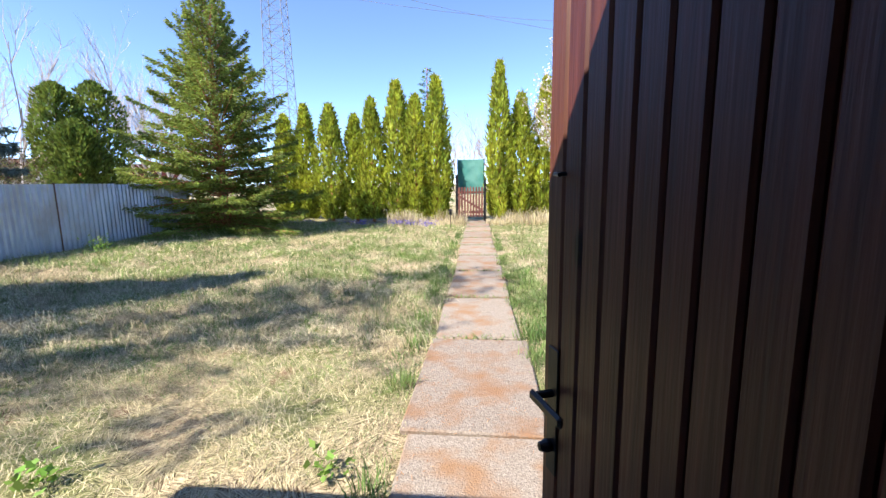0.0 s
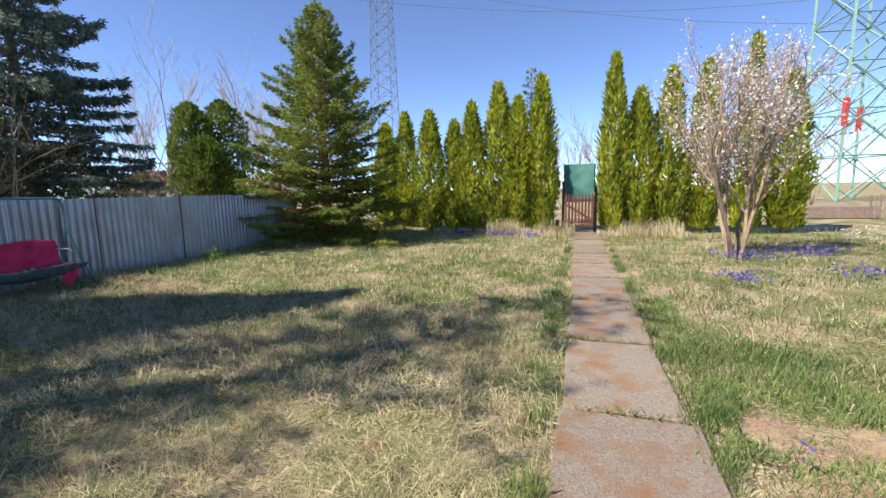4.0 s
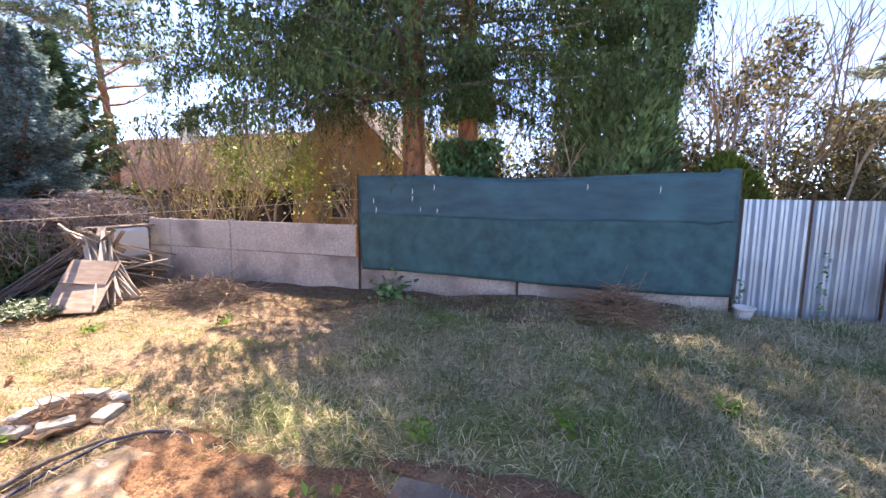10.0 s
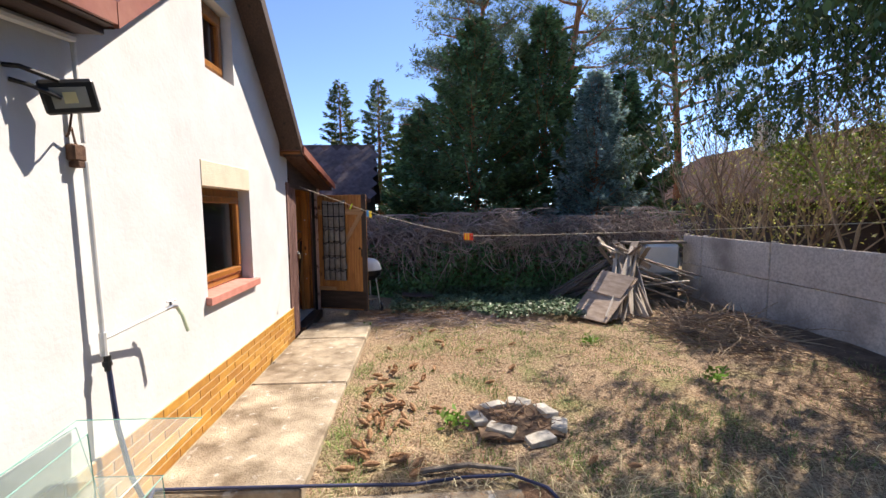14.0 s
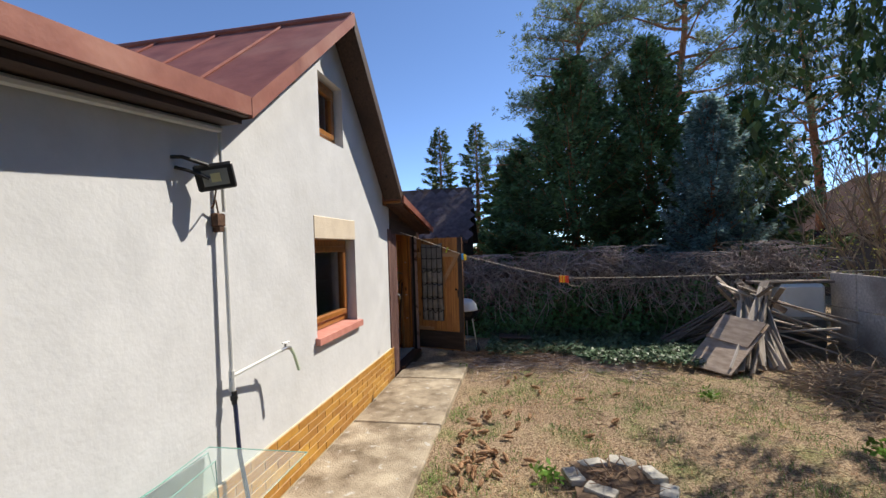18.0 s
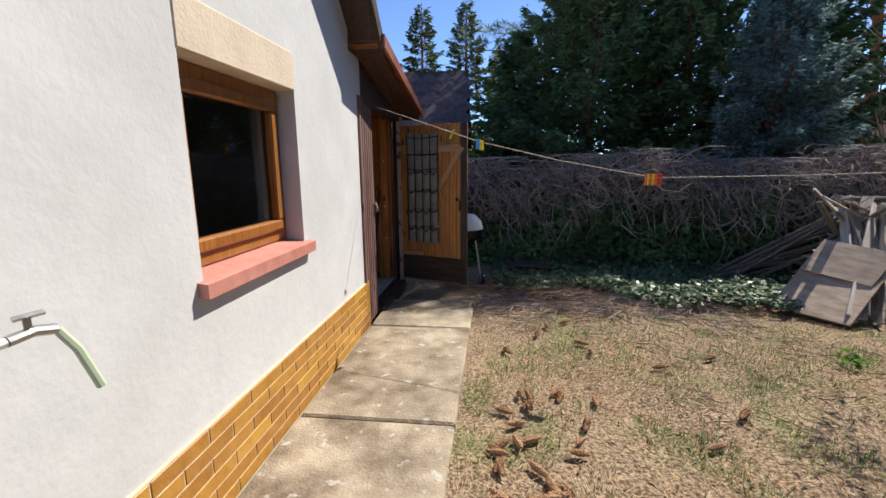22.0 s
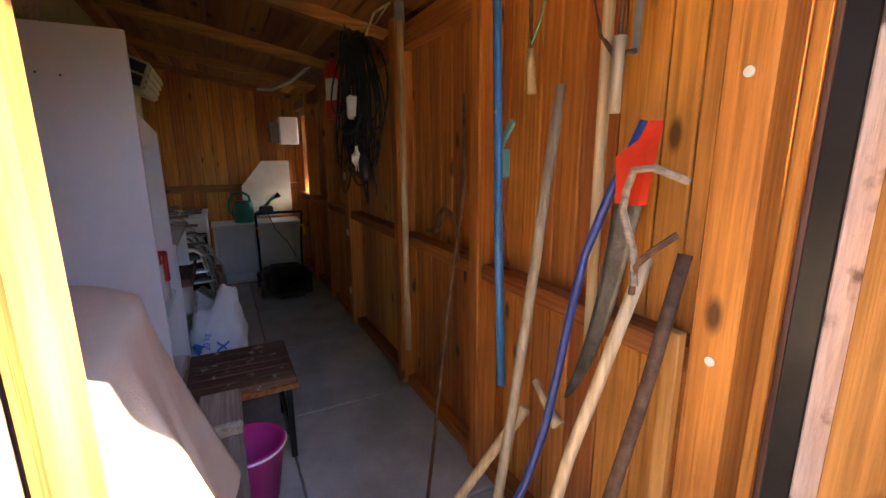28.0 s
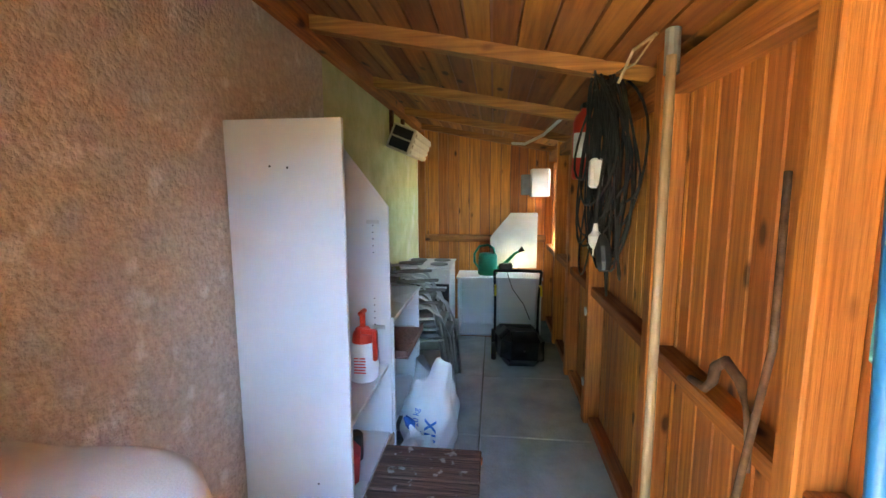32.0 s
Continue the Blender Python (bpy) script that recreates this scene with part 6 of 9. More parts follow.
# ---- heaps and weeds along the fence ----
def twig_heap(name, x, y, w, d, h, n, ma, label, seed, L=(0.25, 0.6), r=0.006, bend=0.25):
    rs = random.Random(seed)
    g = Geo()
    for i in range(n):
        a = rs.uniform(0, 6.28)
        q = rs.random() ** 0.6
        px, py = x + w * q * math.cos(a), y + d * q * math.sin(a)
        z = float(ground_z(px, py)) + h * (1 - q) * rs.random() + 0.012
        b = rs.uniform(0, 6.28)
        L_ = rs.uniform(*L)
        el = rs.uniform(-0.15, 0.35)
        pts = [Vector((px, py, z))]
        dd = Vector((math.cos(b), math.sin(b), el))
        for k in range(3):
            dd = (dd + Vector((rs.gauss(0, bend), rs.gauss(0, bend), rs.gauss(-0.08, bend * 0.6)))).normalized()
            p = pts[-1] + dd * L_ / 3
            p.z = max(p.z, float(ground_z(p.x, p.y)) + 0.006)
            pts.append(p)
        g.tube(pts, [r, r * 0.8, r * 0.6, r * 0.35], 4, cap=False)
    return tagged(part(name, g, ma), label, "heap", "", "stuff")


twig_heap("dry_grass_heap", -8.25, 1.05, 0.62, 0.55, 0.42, 900, M["redtwig"], "heap of dry brown grass stalks against the fence", 3, (0.2, 0.5), 0.004)
twig_heap("dry_stem_patch", -8.3, -0.8, 0.5, 1.6, 0.06, 320, M["redtwig"], "dry brown stems lying along the fence", 4, (0.15, 0.4), 0.004)
twig_heap("brushwood_heap", -7.75, -5.15, 0.75, 0.8, 0.30, 620, M["twig"], "heap of cut brown brushwood beside the board pile", 5, (0.25, 0.7), 0.008)
twig_heap("twig_litter", -5.7, -5.2, 1.9, 1.6, 0.02, 420, M["twig"], "scattered dry twigs on the bare lawn", 6, (0.06, 0.25), 0.004)
twig_heap("twig_litter", -3.75, -6.7, 0.8, 0.6, 0.06, 420, M["redtwig"], "cut vine stems lying by the shed", 7, (0.2, 0.6), 0.0045)
twig_heap("twig_litter", -7.6, -3.3, 0.9, 1.2, 0.03, 300, M["redtwig"], "dry stalks on the soil strip", 8, (0.08, 0.3), 0.004)


def weed(x, y, s, n, seed, ma="herb", label="fresh green leafy weed", leaf=(0.11, 0.07)):
    rs = np.random.default_rng(seed)
    c = np.stack([rs.normal(0, s * 0.4, n), rs.normal(0, s * 0.4, n), np.abs(rs.normal(0, s * 0.5, n))], 1) + np.array([x, y, float(ground_z(x, y)) + 0.01])
    d = np.stack([rs.normal(0, 1, n), rs.normal(0, 1, n), rs.uniform(-0.1, 0.9, n)], 1)
    return solid("weed", leaf_mesh("weed", c, d, rs.normal(size=(n, 3)) + np.array([0, 0, 0.2]), leaf[0] * rs.uniform(0.5, 1.2, n), leaf[1] * rs.uniform(0.6, 1.2, n), 0.12), M[ma], label, "weed", "", "stuff")


weed(-8.3, -2.1, 0.36, 130, 1, "ivy", "dark green broad leaved weed at the fence", (0.13, 0.1))
for i, (x, y, s, n) in enumerate(((-3.4, 1.25, 0.16, 90), (-4.05, -3.05, 0.14, 70), (-5.1, -0.35, 0.15, 60), (-5.6, 0.6, 0.13, 50), (-4.2, -0.6, 0.15, 90), (-6.1, 1.7, 0.14, 40), (0.85, 2.8, 0.14, 60), (-2.3, 1.8, 0.13, 50), (-1.4, 1.35, 0.12, 50), (-0.8, 2.0, 0.1, 40), (-5.9, -4.9, 0.1, 40), (-6.6, -3.6, 0.12, 50), (-8.2, 8.4, 0.3, 130), (-3.0, -5.9, 0.1, 40))):
    weed(x, y, s, n, 20 + i, "herb", "small clump of fresh green weeds", (0.07, 0.045))

# ---- fire ring ----
ring = [(-4.19, -3.12, 15, 0.30), (-4.36, -2.83, 55, 0.30), (-4.68, -2.72, 100, 0.30), (-4.95, -2.90, 150, 0.28), (-4.90, -3.20, 195, 0.30), (-4.66, -3.38, 250, 0.30), (-4.36, -3.36, 300, 0.28)]
for i, (x, y, a, L) in enumerate(ring):
    x, y, L = -4.56 + (x + 4.56) * 0.85, -3.05 + (y + 3.05) * 0.85, L * 0.74
    bm = bmesh.new()
    bmesh.ops.create_cube(bm, size=1)
    bmesh.ops.subdivide_edges(bm, edges=list(bm.edges), cuts=4, use_grid_fill=True)
    for v in bm.verts:
        v.co *= 0.5 / sum(abs(q) ** 16 for q in v.co) ** (1 / 16)
    bmesh.ops.scale(bm, vec=(0.12, L * 0.98, 0.046), verts=bm.verts)
    for v in bm.verts:
        v.co += Vector(noise.noise_vector(v.co * 9 + Vector((i * 7, 0, 0)))) * 0.013
    me = bpy.data.meshes.new("fire_ring_stone")
    bm.to_mesh(me)
    bm.free()
    solid("fire_ring_stone", me, M["stone"], "pale rough kerb stone laid in a fire ring", "stone", "fire ring", "", pose(x + 0.02 * math.sin(i * 5), y + 0.02 * math.cos(i * 3), 0.014 + 0.008 * math.sin(i * 2), 2 * math.sin(i * 4), 3 * math.cos(i * 3), a + 9 * math.sin(i * 7)))
twig_heap("burnt_twigs", -4.55, -3.05, 0.3, 0.27, 0.06, 120, M["redtwig"], "dry twigs and ash inside the fire ring", 15, (0.1, 0.3), 0.007)
solid("ash_bed", Geo().sheet(lambda u, v: (-4.86 + 0.62 * u, -3.32 + 0.55 * v, 0.015 + 0.02 * math.sin(u * 9) * math.sin(v * 8)), 10, 10, 0.02), M["soil"], "dark ash and soil in the fire ring", "ash")

# ---- pile of old boards ----
pile = thing("board_pile", "heap of old grey boards and slats with a chipboard sheet", "board pile")
rt = random.Random(33)
meshes = [Geo().box((-0.5, -w, -0.012), (0.5, w, 0.012), 0.004).mesh("board") for w in (0.03, 0.045, 0.06, 0.035)]
for me in meshes:
    me.materials.append(M["greywood"])
pale_mesh = Geo().box((-0.5, -0.05, -0.012), (0.5, 0.05, 0.012), 0.004).mesh("board")
M["paleboard"] = woodmat("pale_bleached_board", (0.42, 0.36, 0.30), (0.60, 0.53, 0.46), axis=0, vary=0.2, rough=0.9, bump=0.4)
pale_mesh.materials.append(M["paleboard"])
stick_mesh = Geo().box((-0.5, -0.018, -0.011), (0.5, 0.018, 0.011), 0.004).mesh("board")
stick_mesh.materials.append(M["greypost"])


def lean_board(a, b, k, roll, me=None):
    """A board from a up to b, of mesh k."""
    a, b = Vector(a), Vector(b)
    d = b - a
    part("board", me or (meshes[k % 4] if k % 3 else pale_mesh), None, pile, "", Matrix.Translation((a + b) / 2) @ d.to_track_quat("X", "Z").to_matrix().to_4x4() @ pose(0, 0, 0, roll) @ Matrix.Diagonal((d.length, 1, 1, 1)))


for i in range(26):      # slats standing in a fan beside the chipboard
    u = i / 25
    foot = (-6.55 - 0.75 * u + rt.uniform(-0.08, 0.08), -5.85 - 0.25 * u + rt.uniform(-0.15, 0.15), 0.03 + 0.06 * rt.random())
    lean_board(foot, (-7.35 + rt.uniform(-0.22, 0.22), -6.95 + rt.uniform(-0.15, 0.15), rt.uniform(0.65, 1.06)), i, rt.uniform(-70, 70))
for i in range(9):       # long pale beams resting on the heap, falling towards the fence
    h = 0.95 - 0.07 * i + rt.uniform(-0.03, 0.03)
    lean_board((-8.45 + rt.uniform(-0.2, 0.3), -6.9 + rt.uniform(-0.25, 0.3), max(0.12, h - rt.uniform(0.28, 0.5))), (-7.15 + rt.uniform(-0.2, 0.2), -6.95 + rt.uniform(-0.2, 0.15), h + 0.08), 3 if i % 2 else 1, rt.uniform(-40, 40))
for i in range(16):      # thin sticks along the hedge
    lean_board((-6.1 - rt.uniform(0, 0.5), -7.5 + rt.uniform(-0.3, 0.35), 0.05 + 0.05 * i / 16), (-7.3 + rt.uniform(-0.25, 0.2), -7.1 + rt.uniform(-0.2, 0.2), rt.uniform(0.5, 0.98)), i, rt.uniform(-80, 80), stick_mesh)
for i in range(12):      # short pieces on top
    p = Vector((-7.3 + rt.uniform(-0.3, 0.3), -6.95 + rt.uniform(-0.2, 0.2), rt.uniform(0.72, 1.0)))
    d = Vector((rt.uniform(-0.4, 0.4), rt.uniform(-0.3, 0.3), rt.uniform(0.0, 0.28)))
    lean_board(p - d, p + d, i, rt.uniform(-60, 60))
for i in range(14):      # filling of the heap
    p = Vector((-7.5 + rt.uniform(-0.5, 0.4), -7.0 + rt.uniform(-0.25, 0.25), rt.uniform(0.06, 0.5)))
    d = Vector((rt.uniform(-0.5, 0.5), rt.uniform(-0.35, 0.35), rt.uniform(-0.03, 0.12)))
    lean_board(p - d, p + d, i + 1, rt.uniform(-40, 40))
e1, e2 = Vector((-0.34, 0.55, 0.0)), Vector((-0.66, -0.41, 0.56))
en = e1.cross(e2).normalized()
en = en if en.z > 0 else -en
fr = Matrix((e1.normalized(), e2.normalized(), en)).transposed().to_4x4()
part("chipboard_sheet", Geo().box((0, 0, 0), (0.66, 0.98, 0.018), 0.003), M["ply"], pile, "large weathered chipboard sheet leaning on the pile", Matrix.Translation((-6.14, -6.29, 0.02)) @ fr)
part("chipboard_sheet", Geo().box((0, 0, 0), (0.60, 0.45, 0.016), 0.003), M["ply"], pile, "broken upper chipboard piece", Matrix.Translation(Vector((-6.14, -6.29, 0.05)) + e2 * 0.55) @ fr @ pose(0.02, 0, 0.02, 5, 3, -4))
tank = thing("old_cistern", "white enamelled tub and grey box behind the board pile", "tub")
part("tub", Geo().box((-8.6, -7.75, 0.45), (-7.95, -7.4, 1.02), 0.05), M["white"], tank)
part("tub_stand", Geo().box((-8.6, -7.75, 0.0), (-7.95, -7.42, 0.449), 0.02), M["darkconcrete"], tank)
solid("plank_shelf", Geo().box((-8.75, -7.75, 1.025), (-7.6, -7.45, 1.065), 0.006), M["greywood"], "weathered plank lying over the tub", "board")

# ---- hedge: dead vines and ivy over a fence ----
hedge = thing("vine_hedge", "old fence overgrown with grey dead vines and ivy", "hedge")
# solid brown sheet added as backing; its colour stands for the shade behind the vines
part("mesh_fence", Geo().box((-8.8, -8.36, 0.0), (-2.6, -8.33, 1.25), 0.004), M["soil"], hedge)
g, rt = Geo(), random.Random(50)
for i in range(2000):
    x = rt.uniform(-8.75, -2.65)
    top = 1.38 + 0.09 * math.sin(x * 2.1) + 0.06 * math.sin(x * 5.3)
    p = Vector((x, -8.25 + rt.gauss(0, 0.14), top - abs(rt.gauss(0, 0.22)) + 0.03))
    pts = [p]
    d = Vector((rt.gauss(0, 0.8), rt.gauss(0.15, 0.35), rt.uniform(-0.6, 0.9))).normalized()
    turn = Matrix.Rotation(rt.gauss(0, 0.42), 3, Vector((rt.gauss(0, 0.35), 1, rt.gauss(0, 0.35))))
    for k in range(8):
        d = (turn @ d + Vector((rt.gauss(0, 0.14), rt.gauss(0.03, 0.12), rt.gauss(-0.13, 0.12)))).normalized()
        q = pts[-1] + d * rt.uniform(0.08, 0.17)
        q.y = min(max(q.y, -8.5), -7.74)
        q.z = min(max(q.z, 0.05), top + 0.2)
        pts.append(q)
    r = rt.choice((0.004, 0.005, 0.006, 0.009))
    g.tube(pts, [r, r, r, r * 0.95, r * 0.9, r * 0.8, r * 0.7, r * 0.55, r * 0.35], 3, cap=False)
part("vine", g, M["vine"], hedge, "tangle of grey dead vine stems")
n = 9000
x = RNG.uniform(-8.7, -2.65, n)
z = 0.02 + 1.05 * RNG.random(n) ** 1.6
y = -8.0 - 0.06 * z - RNG.random(n) * 0.18 + 0.10 * np.sin(x * 3) * np.sin(z * 5) + 0.05 * np.sin(x * 7)
d = np.stack([RNG.normal(0, 0.5, n), 0.55 + 0.3 * RNG.random(n), -0.7 + RNG.normal(0, 0.3, n)], 1)
part("ivy_leaf", leaf_mesh("ivy_leaf", np.stack([x, y, z], 1), d, np.stack([np.ones(n), RNG.normal(0, 0.5, n), RNG.normal(0, 0.4, n)], 1), 0.075 * RNG.uniform(0.6, 1.3, n), 0.075 * RNG.uniform(0.6, 1.3, n), 0.15), M["ivy"], hedge, "dark glossy ivy leaves")
n = 11000
x = RNG.uniform(-7.0, -3.3, n)
k = RNG.random(n) ** 1.25
front = -6.35 + 0.25 * np.sin(x * 1.9) + 0.15 * np.sin(x * 4.7) - 0.45 * np.clip((x + 4.0) / 0.8, 0, 1)
y = -8.05 + (front + 8.05) * k
z = 0.045 + 0.09 * RNG.random(n) + 0.12 * np.clip((-7.6 - y) / 0.5, 0, 1) * RNG.random(n)
d = np.stack([RNG.normal(0, 1, n), RNG.normal(0.4, 0.9, n), RNG.normal(0.05, 0.3, n)], 1)
M["groundivy"] = leafmat("pale_sheen_ivy_leaf", (0.055, 0.095, 0.05), (0.13, 0.19, 0.105), thin=0.1, rough=0.42)
tagged(part("ground_ivy", leaf_mesh("ground_ivy", np.stack([x, y, z], 1), d, np.cross(d, np.array([0.1, 0.1, 1.0])) + RNG.normal(0, 0.35, (n, 3)), 0.062 * RNG.uniform(0.6, 1.35, n), 0.058 * RNG.uniform(0.6, 1.3, n), 0.12), M["groundivy"]), "carpet of ivy on the ground before the hedge", "ivy", "", "stuff")
solid("ground_board", Geo().box((-0.28, -0.3, 0), (0.28, 0.3, 0.02), 0.004), mat("damp_brown_board", (0.05, 0.03, 0.028), (0.09, 0.06, 0.055), rough=0.5), "dark board lying in the ivy", "board", "", "", pose(-3.74, -7.6, 0.13, 4, -3, 4))

# ---- spruce cones on the lawn ----
cone_me = Geo()
rows_, segs = 30, 14
vs, fs = [], []
for j in range(rows_ + 1):
    u = j / rows_
    rr = 0.022 * math.sin(math.pi * (0.07 + 0.90 * u)) ** 0.65 * (1.0 if j % 2 else 0.84)
    for q in range(segs):
        w = 6.2832 * (q + 0.5 * ((j // 2) % 2)) / segs
        k = 1 + (0.07 if q % 2 else -0.05)
        vs.append((-0.065 + 0.13 * u + (0.004 if j % 2 else 0.0), rr * k * math.cos(w), rr * k * math.sin(w)))
for j in range(rows_):
    for q in range(segs):
        fs.append((j * segs + q, j * segs + (q + 1) % segs, (j + 1) * segs + (q + 1) % segs, (j + 1) * segs + q))
fs += [tuple(range(segs))[::-1], tuple(rows_ * segs + q for q in range(segs))]
cone_me.add(vs, fs)
cone_first = solid("spruce_cone", cone_me, M["cone"], "brown open spruce cone lying on the dry lawn", "cone", "fallen cones", "", pose(-3.3, -2.45, 0.03))
rt = random.Random(8)
for i in range(74):
    if i < 46:
        x, y = -3.3 + abs(rt.gauss(0, 0.24)) * -1, -2.5 - abs(rt.gauss(0, 1.0))
    else:
        x, y = rt.uniform(-5.2, -3.2), rt.uniform(-6.2, -2.3)
    if x > -3.13 or (-5.1 < x < -4.05 and -3.5 < y < -2.6):
        continue
    s = rt.uniform(0.7, 1.05)
    copy_thing(cone_first, pose(x, y, float(ground_z(x, y)) + 0.022, rt.uniform(0, 360), rt.uniform(-12, 12), rt.uniform(0, 360)) @ Matrix.Diagonal((s, s, s, 1)))

# ---- garden hose ----
hp = [(-2.2, -2.26, 0.065), (-2.6, -2.25, 0.065), (-3.05, -2.24, 0.062), (-3.35, -2.27, 0.035), (-3.75, -2.25, 0.035), (-4.05, -2.30, 0.035), (-4.36, -2.30, 0.04), (-4.55, -2.16, 0.04), (-4.62, -1.95, 0.035), (-4.55, -1.75, 0.035)]
solid("garden_hose", Geo().tube(hp, 0.0105, 7), M["hose"], "dark blue garden hose lying across the paving", "hose")
solid("hose_stick", Geo().tube([(-3.75, -2.38, 0.03), (-4.1, -2.42, 0.04), (-4.4, -2.36, 0.03)], [0.02, 0.018, 0.012], 7), M["greybark"], "grey branch lying beside the hose", "branch")

# ---- flood lamp, water pipe and tap on the wall ----
fl = thing("flood_lamp", "black square flood lamp on a bracket with a loose cable", "lamp")
fm = pose(-2.265, -1.82, 2.22, -20, 12, 38) @ Matrix.Diagonal((0.85, 0.9, 0.85, 1))
part("housing", Geo().box((-0.115, -0.02, -0.085), (0.115, 0.028, 0.085), 0.012, fm), M["blackplastic"], fl)
part("lens", Geo().box((-0.075, 0.029, -0.052), (0.075, 0.032, 0.052), 0.002, fm), mat("lamp_reflector", (0.42, 0.42, 0.39), (0.5, 0.5, 0.47), rough=0.25, metal=0.4, bump=0), fl, "pale reflector behind glass")
part("led_chip", Geo().box((-0.028, 0.0325, -0.028), (0.028, 0.034, 0.028), 0.002, fm), mat("yellow_led_chip", (0.62, 0.56, 0.3), (0.68, 0.62, 0.35), rough=0.4, bump=0), fl)
part("bracket", Geo().tube([(WX - 0.002, -1.64, 2.30), (-2.20, -1.66, 2.30), (-2.27, -1.76, 2.27)], 0.011, 6).tube([(WX - 0.002, -1.66, 2.25), (-2.19, -1.70, 2.24), (-2.27, -1.77, 2.20)], 0.010, 6), M["blackmetal"], fl)
part("supply_cable", Geo().tube([(-2.26, -1.83, 2.15), (-2.24, -1.83, 2.06), (-2.22, -1.84, 2.05), (-2.2, -1.9, 2.1), (-2.18, -1.94, 2.04), (WX - 0.03, -1.96, 2.0)], 0.005, 6), M["rust"], fl)
solid("junction_box", Geo().box((WX - 0.045, -1.99, 1.95), (WX - 0.001, -1.91, 2.03), 0.008).box((WX - 0.05, -1.975, 1.92), (WX - 0.001, -1.925, 1.95), 0.004), M["rust"], "small brown junction box on the pipe", "junction box")
wp = thing("water_pipe", "white water pipe on the wall with a tap and hose tail", "pipe")
part("riser", Geo().tube([(WX - 0.035, -1.97, 2.525), (WX - 0.045, -1.975, 2.04)], 0.012, 8).tube([(WX - 0.045, -1.975, 1.95), (WX - 0.05, -1.985, 1.05)], 0.0135, 10), M["galv"], wp)
part("tee", Geo().tube([(WX - 0.05, -1.985, 1.1), (WX - 0.05, -1.985, 0.98)], 0.019, 10), M["galv"], wp)
part("branch_pipe", Geo().tube([(WX - 0.06, -1.99, 1.07), (WX - 0.10, -2.2, 1.10), (WX - 0.135, -2.38, 1.125)], 0.011, 8), M["galv"], wp)
part("tap", Geo().tube([(WX - 0.135, -2.38, 1.125), (WX - 0.142, -2.43, 1.13), (WX - 0.15, -2.47, 1.12)], 0.013, 8).tube([(WX - 0.141, -2.42, 1.135), (WX - 0.141, -2.42, 1.165)], 0.008, 6).tube([(WX - 0.132, -2.40, 1.166), (WX - 0.152, -2.45, 1.168)], 0.007, 6), M["steel"], wp, "weathered steel tap")
part("hose_tail", Geo().tube([(WX - 0.15, -2.47, 1.12), (WX - 0.162, -2.50, 1.06), (WX - 0.175, -2.53, 0.95)], 0.011, 8), mat("pale_green_hose", (0.45, 0.55, 0.38), (0.55, 0.64, 0.46), rough=0.4, bump=0), wp, "short pale green hose tail")
part("coupling", Geo().tube([(WX - 0.062, -1.985, 0.98), (WX - 0.06, -1.985, 0.90)], 0.016, 10).tube([(WX - 0.058, -1.985, 0.95), (WX - 0.06, -1.985, 0.925)], 0.022, 10), M["blackplastic"], wp)
part("feed_hose", Geo().tube([(WX - 0.065, -1.985, 0.9), (WX - 0.08, -1.99, 0.6), (WX - 0.11, -2.02, 0.3), (WX - 0.12, -2.1, 0.08), (WX - 0.06, -2.26, 0.068)], 0.013, 8), M["hose"], wp)

# ---- glass sheets leaning on the wall ----
def glass_sheet(a, b, c, d, t=0.006):
    a, b, c, d = (Vector(p) for p in (a, b, c, d))
    n = (b - a).cross(d - a).normalized() * t
    ob = thing("glass_sheet", "loose clear glass sheet leaning on the house wall", "glass sheet", "glass sheets")
    part("pane", Geo().add([a, b, c, d], [(0, 1, 2, 3)]), M["pane"], ob)
    e = Geo()
    for p, q in ((a, b), (b, c), (c, d), (d, a)):
        e.tube([p, q], t * 0.45, 4)
    part("edge", e, M["glassedge"], ob, "green polished glass edge")
    return ob


glass_sheet((-2.44, -0.62, 0.40), (-2.555, -2.19, 0.535), (-2.19, -1.79, 0.735), (-2.165, -0.60, 0.62))
glass_sheet((-2.30, -0.45, 0.03), (-2.30, -1.83, 0.03), (-2.163, -1.815, 0.69), (-2.163, -0.43, 0.69))
glass_sheet((-2.40, -0.80, 0.03), (-2.41, -1.60, 0.03), (-2.40, -1.577, 0.776), (-2.39, -0.78, 0.70))
glass_sheet((-2.585, -0.70, 0.03), (-2.60, -1.75, 0.03), (-2.60, -1.725, 0.479), (-2.58, -0.68, 0.41))
glass_sheet((-2.605, -0.72, 0.415), (-2.605, -1.727, 0.485), (-2.31, -1.71, 0.50), (-2.31, -0.72, 0.415))

# ---- open shed door with pocket organiser ----
sd = tagged(new("door_shed_right"), "open honey pine plank door with dark lower board", "", "", "structure")
hx, hy, ex, ey = -2.185, -6.70, -2.985, -6.44
ang = math.degrees(math.atan2(ey - hy, ex - hx))
sd.matrix_world = pose(hx, hy, 0.13, 0, 0, ang)      # local x from the hinge to the free edge, local -y faces the garden
LW = math.hypot(ex - hx, ey - hy)
x = 0.0
for w in (0.10, 0.085, 0.075, 0.08, 0.095, 0.10, 0.09, 0.085, LW - 0.71 - 0.0):
    part("plank", Geo().box((x + 0.0015, 0, 0.0), (x + w - 0.0015, 0.018, 1.81), 0.003), M["doorwood"], sd)
    x += w
part("kick_board", Geo().box((0.02, -0.024, 0.02), (LW - 0.02, -0.001, 0.30), 0.005), mat("dark_worn_board", (0.03, 0.02, 0.015), (0.065, 0.042, 0.032), scale=5, rough=0.8, stretch=(0.6, 6, 6), bump=0.4), sd, "dark dirty kick board")
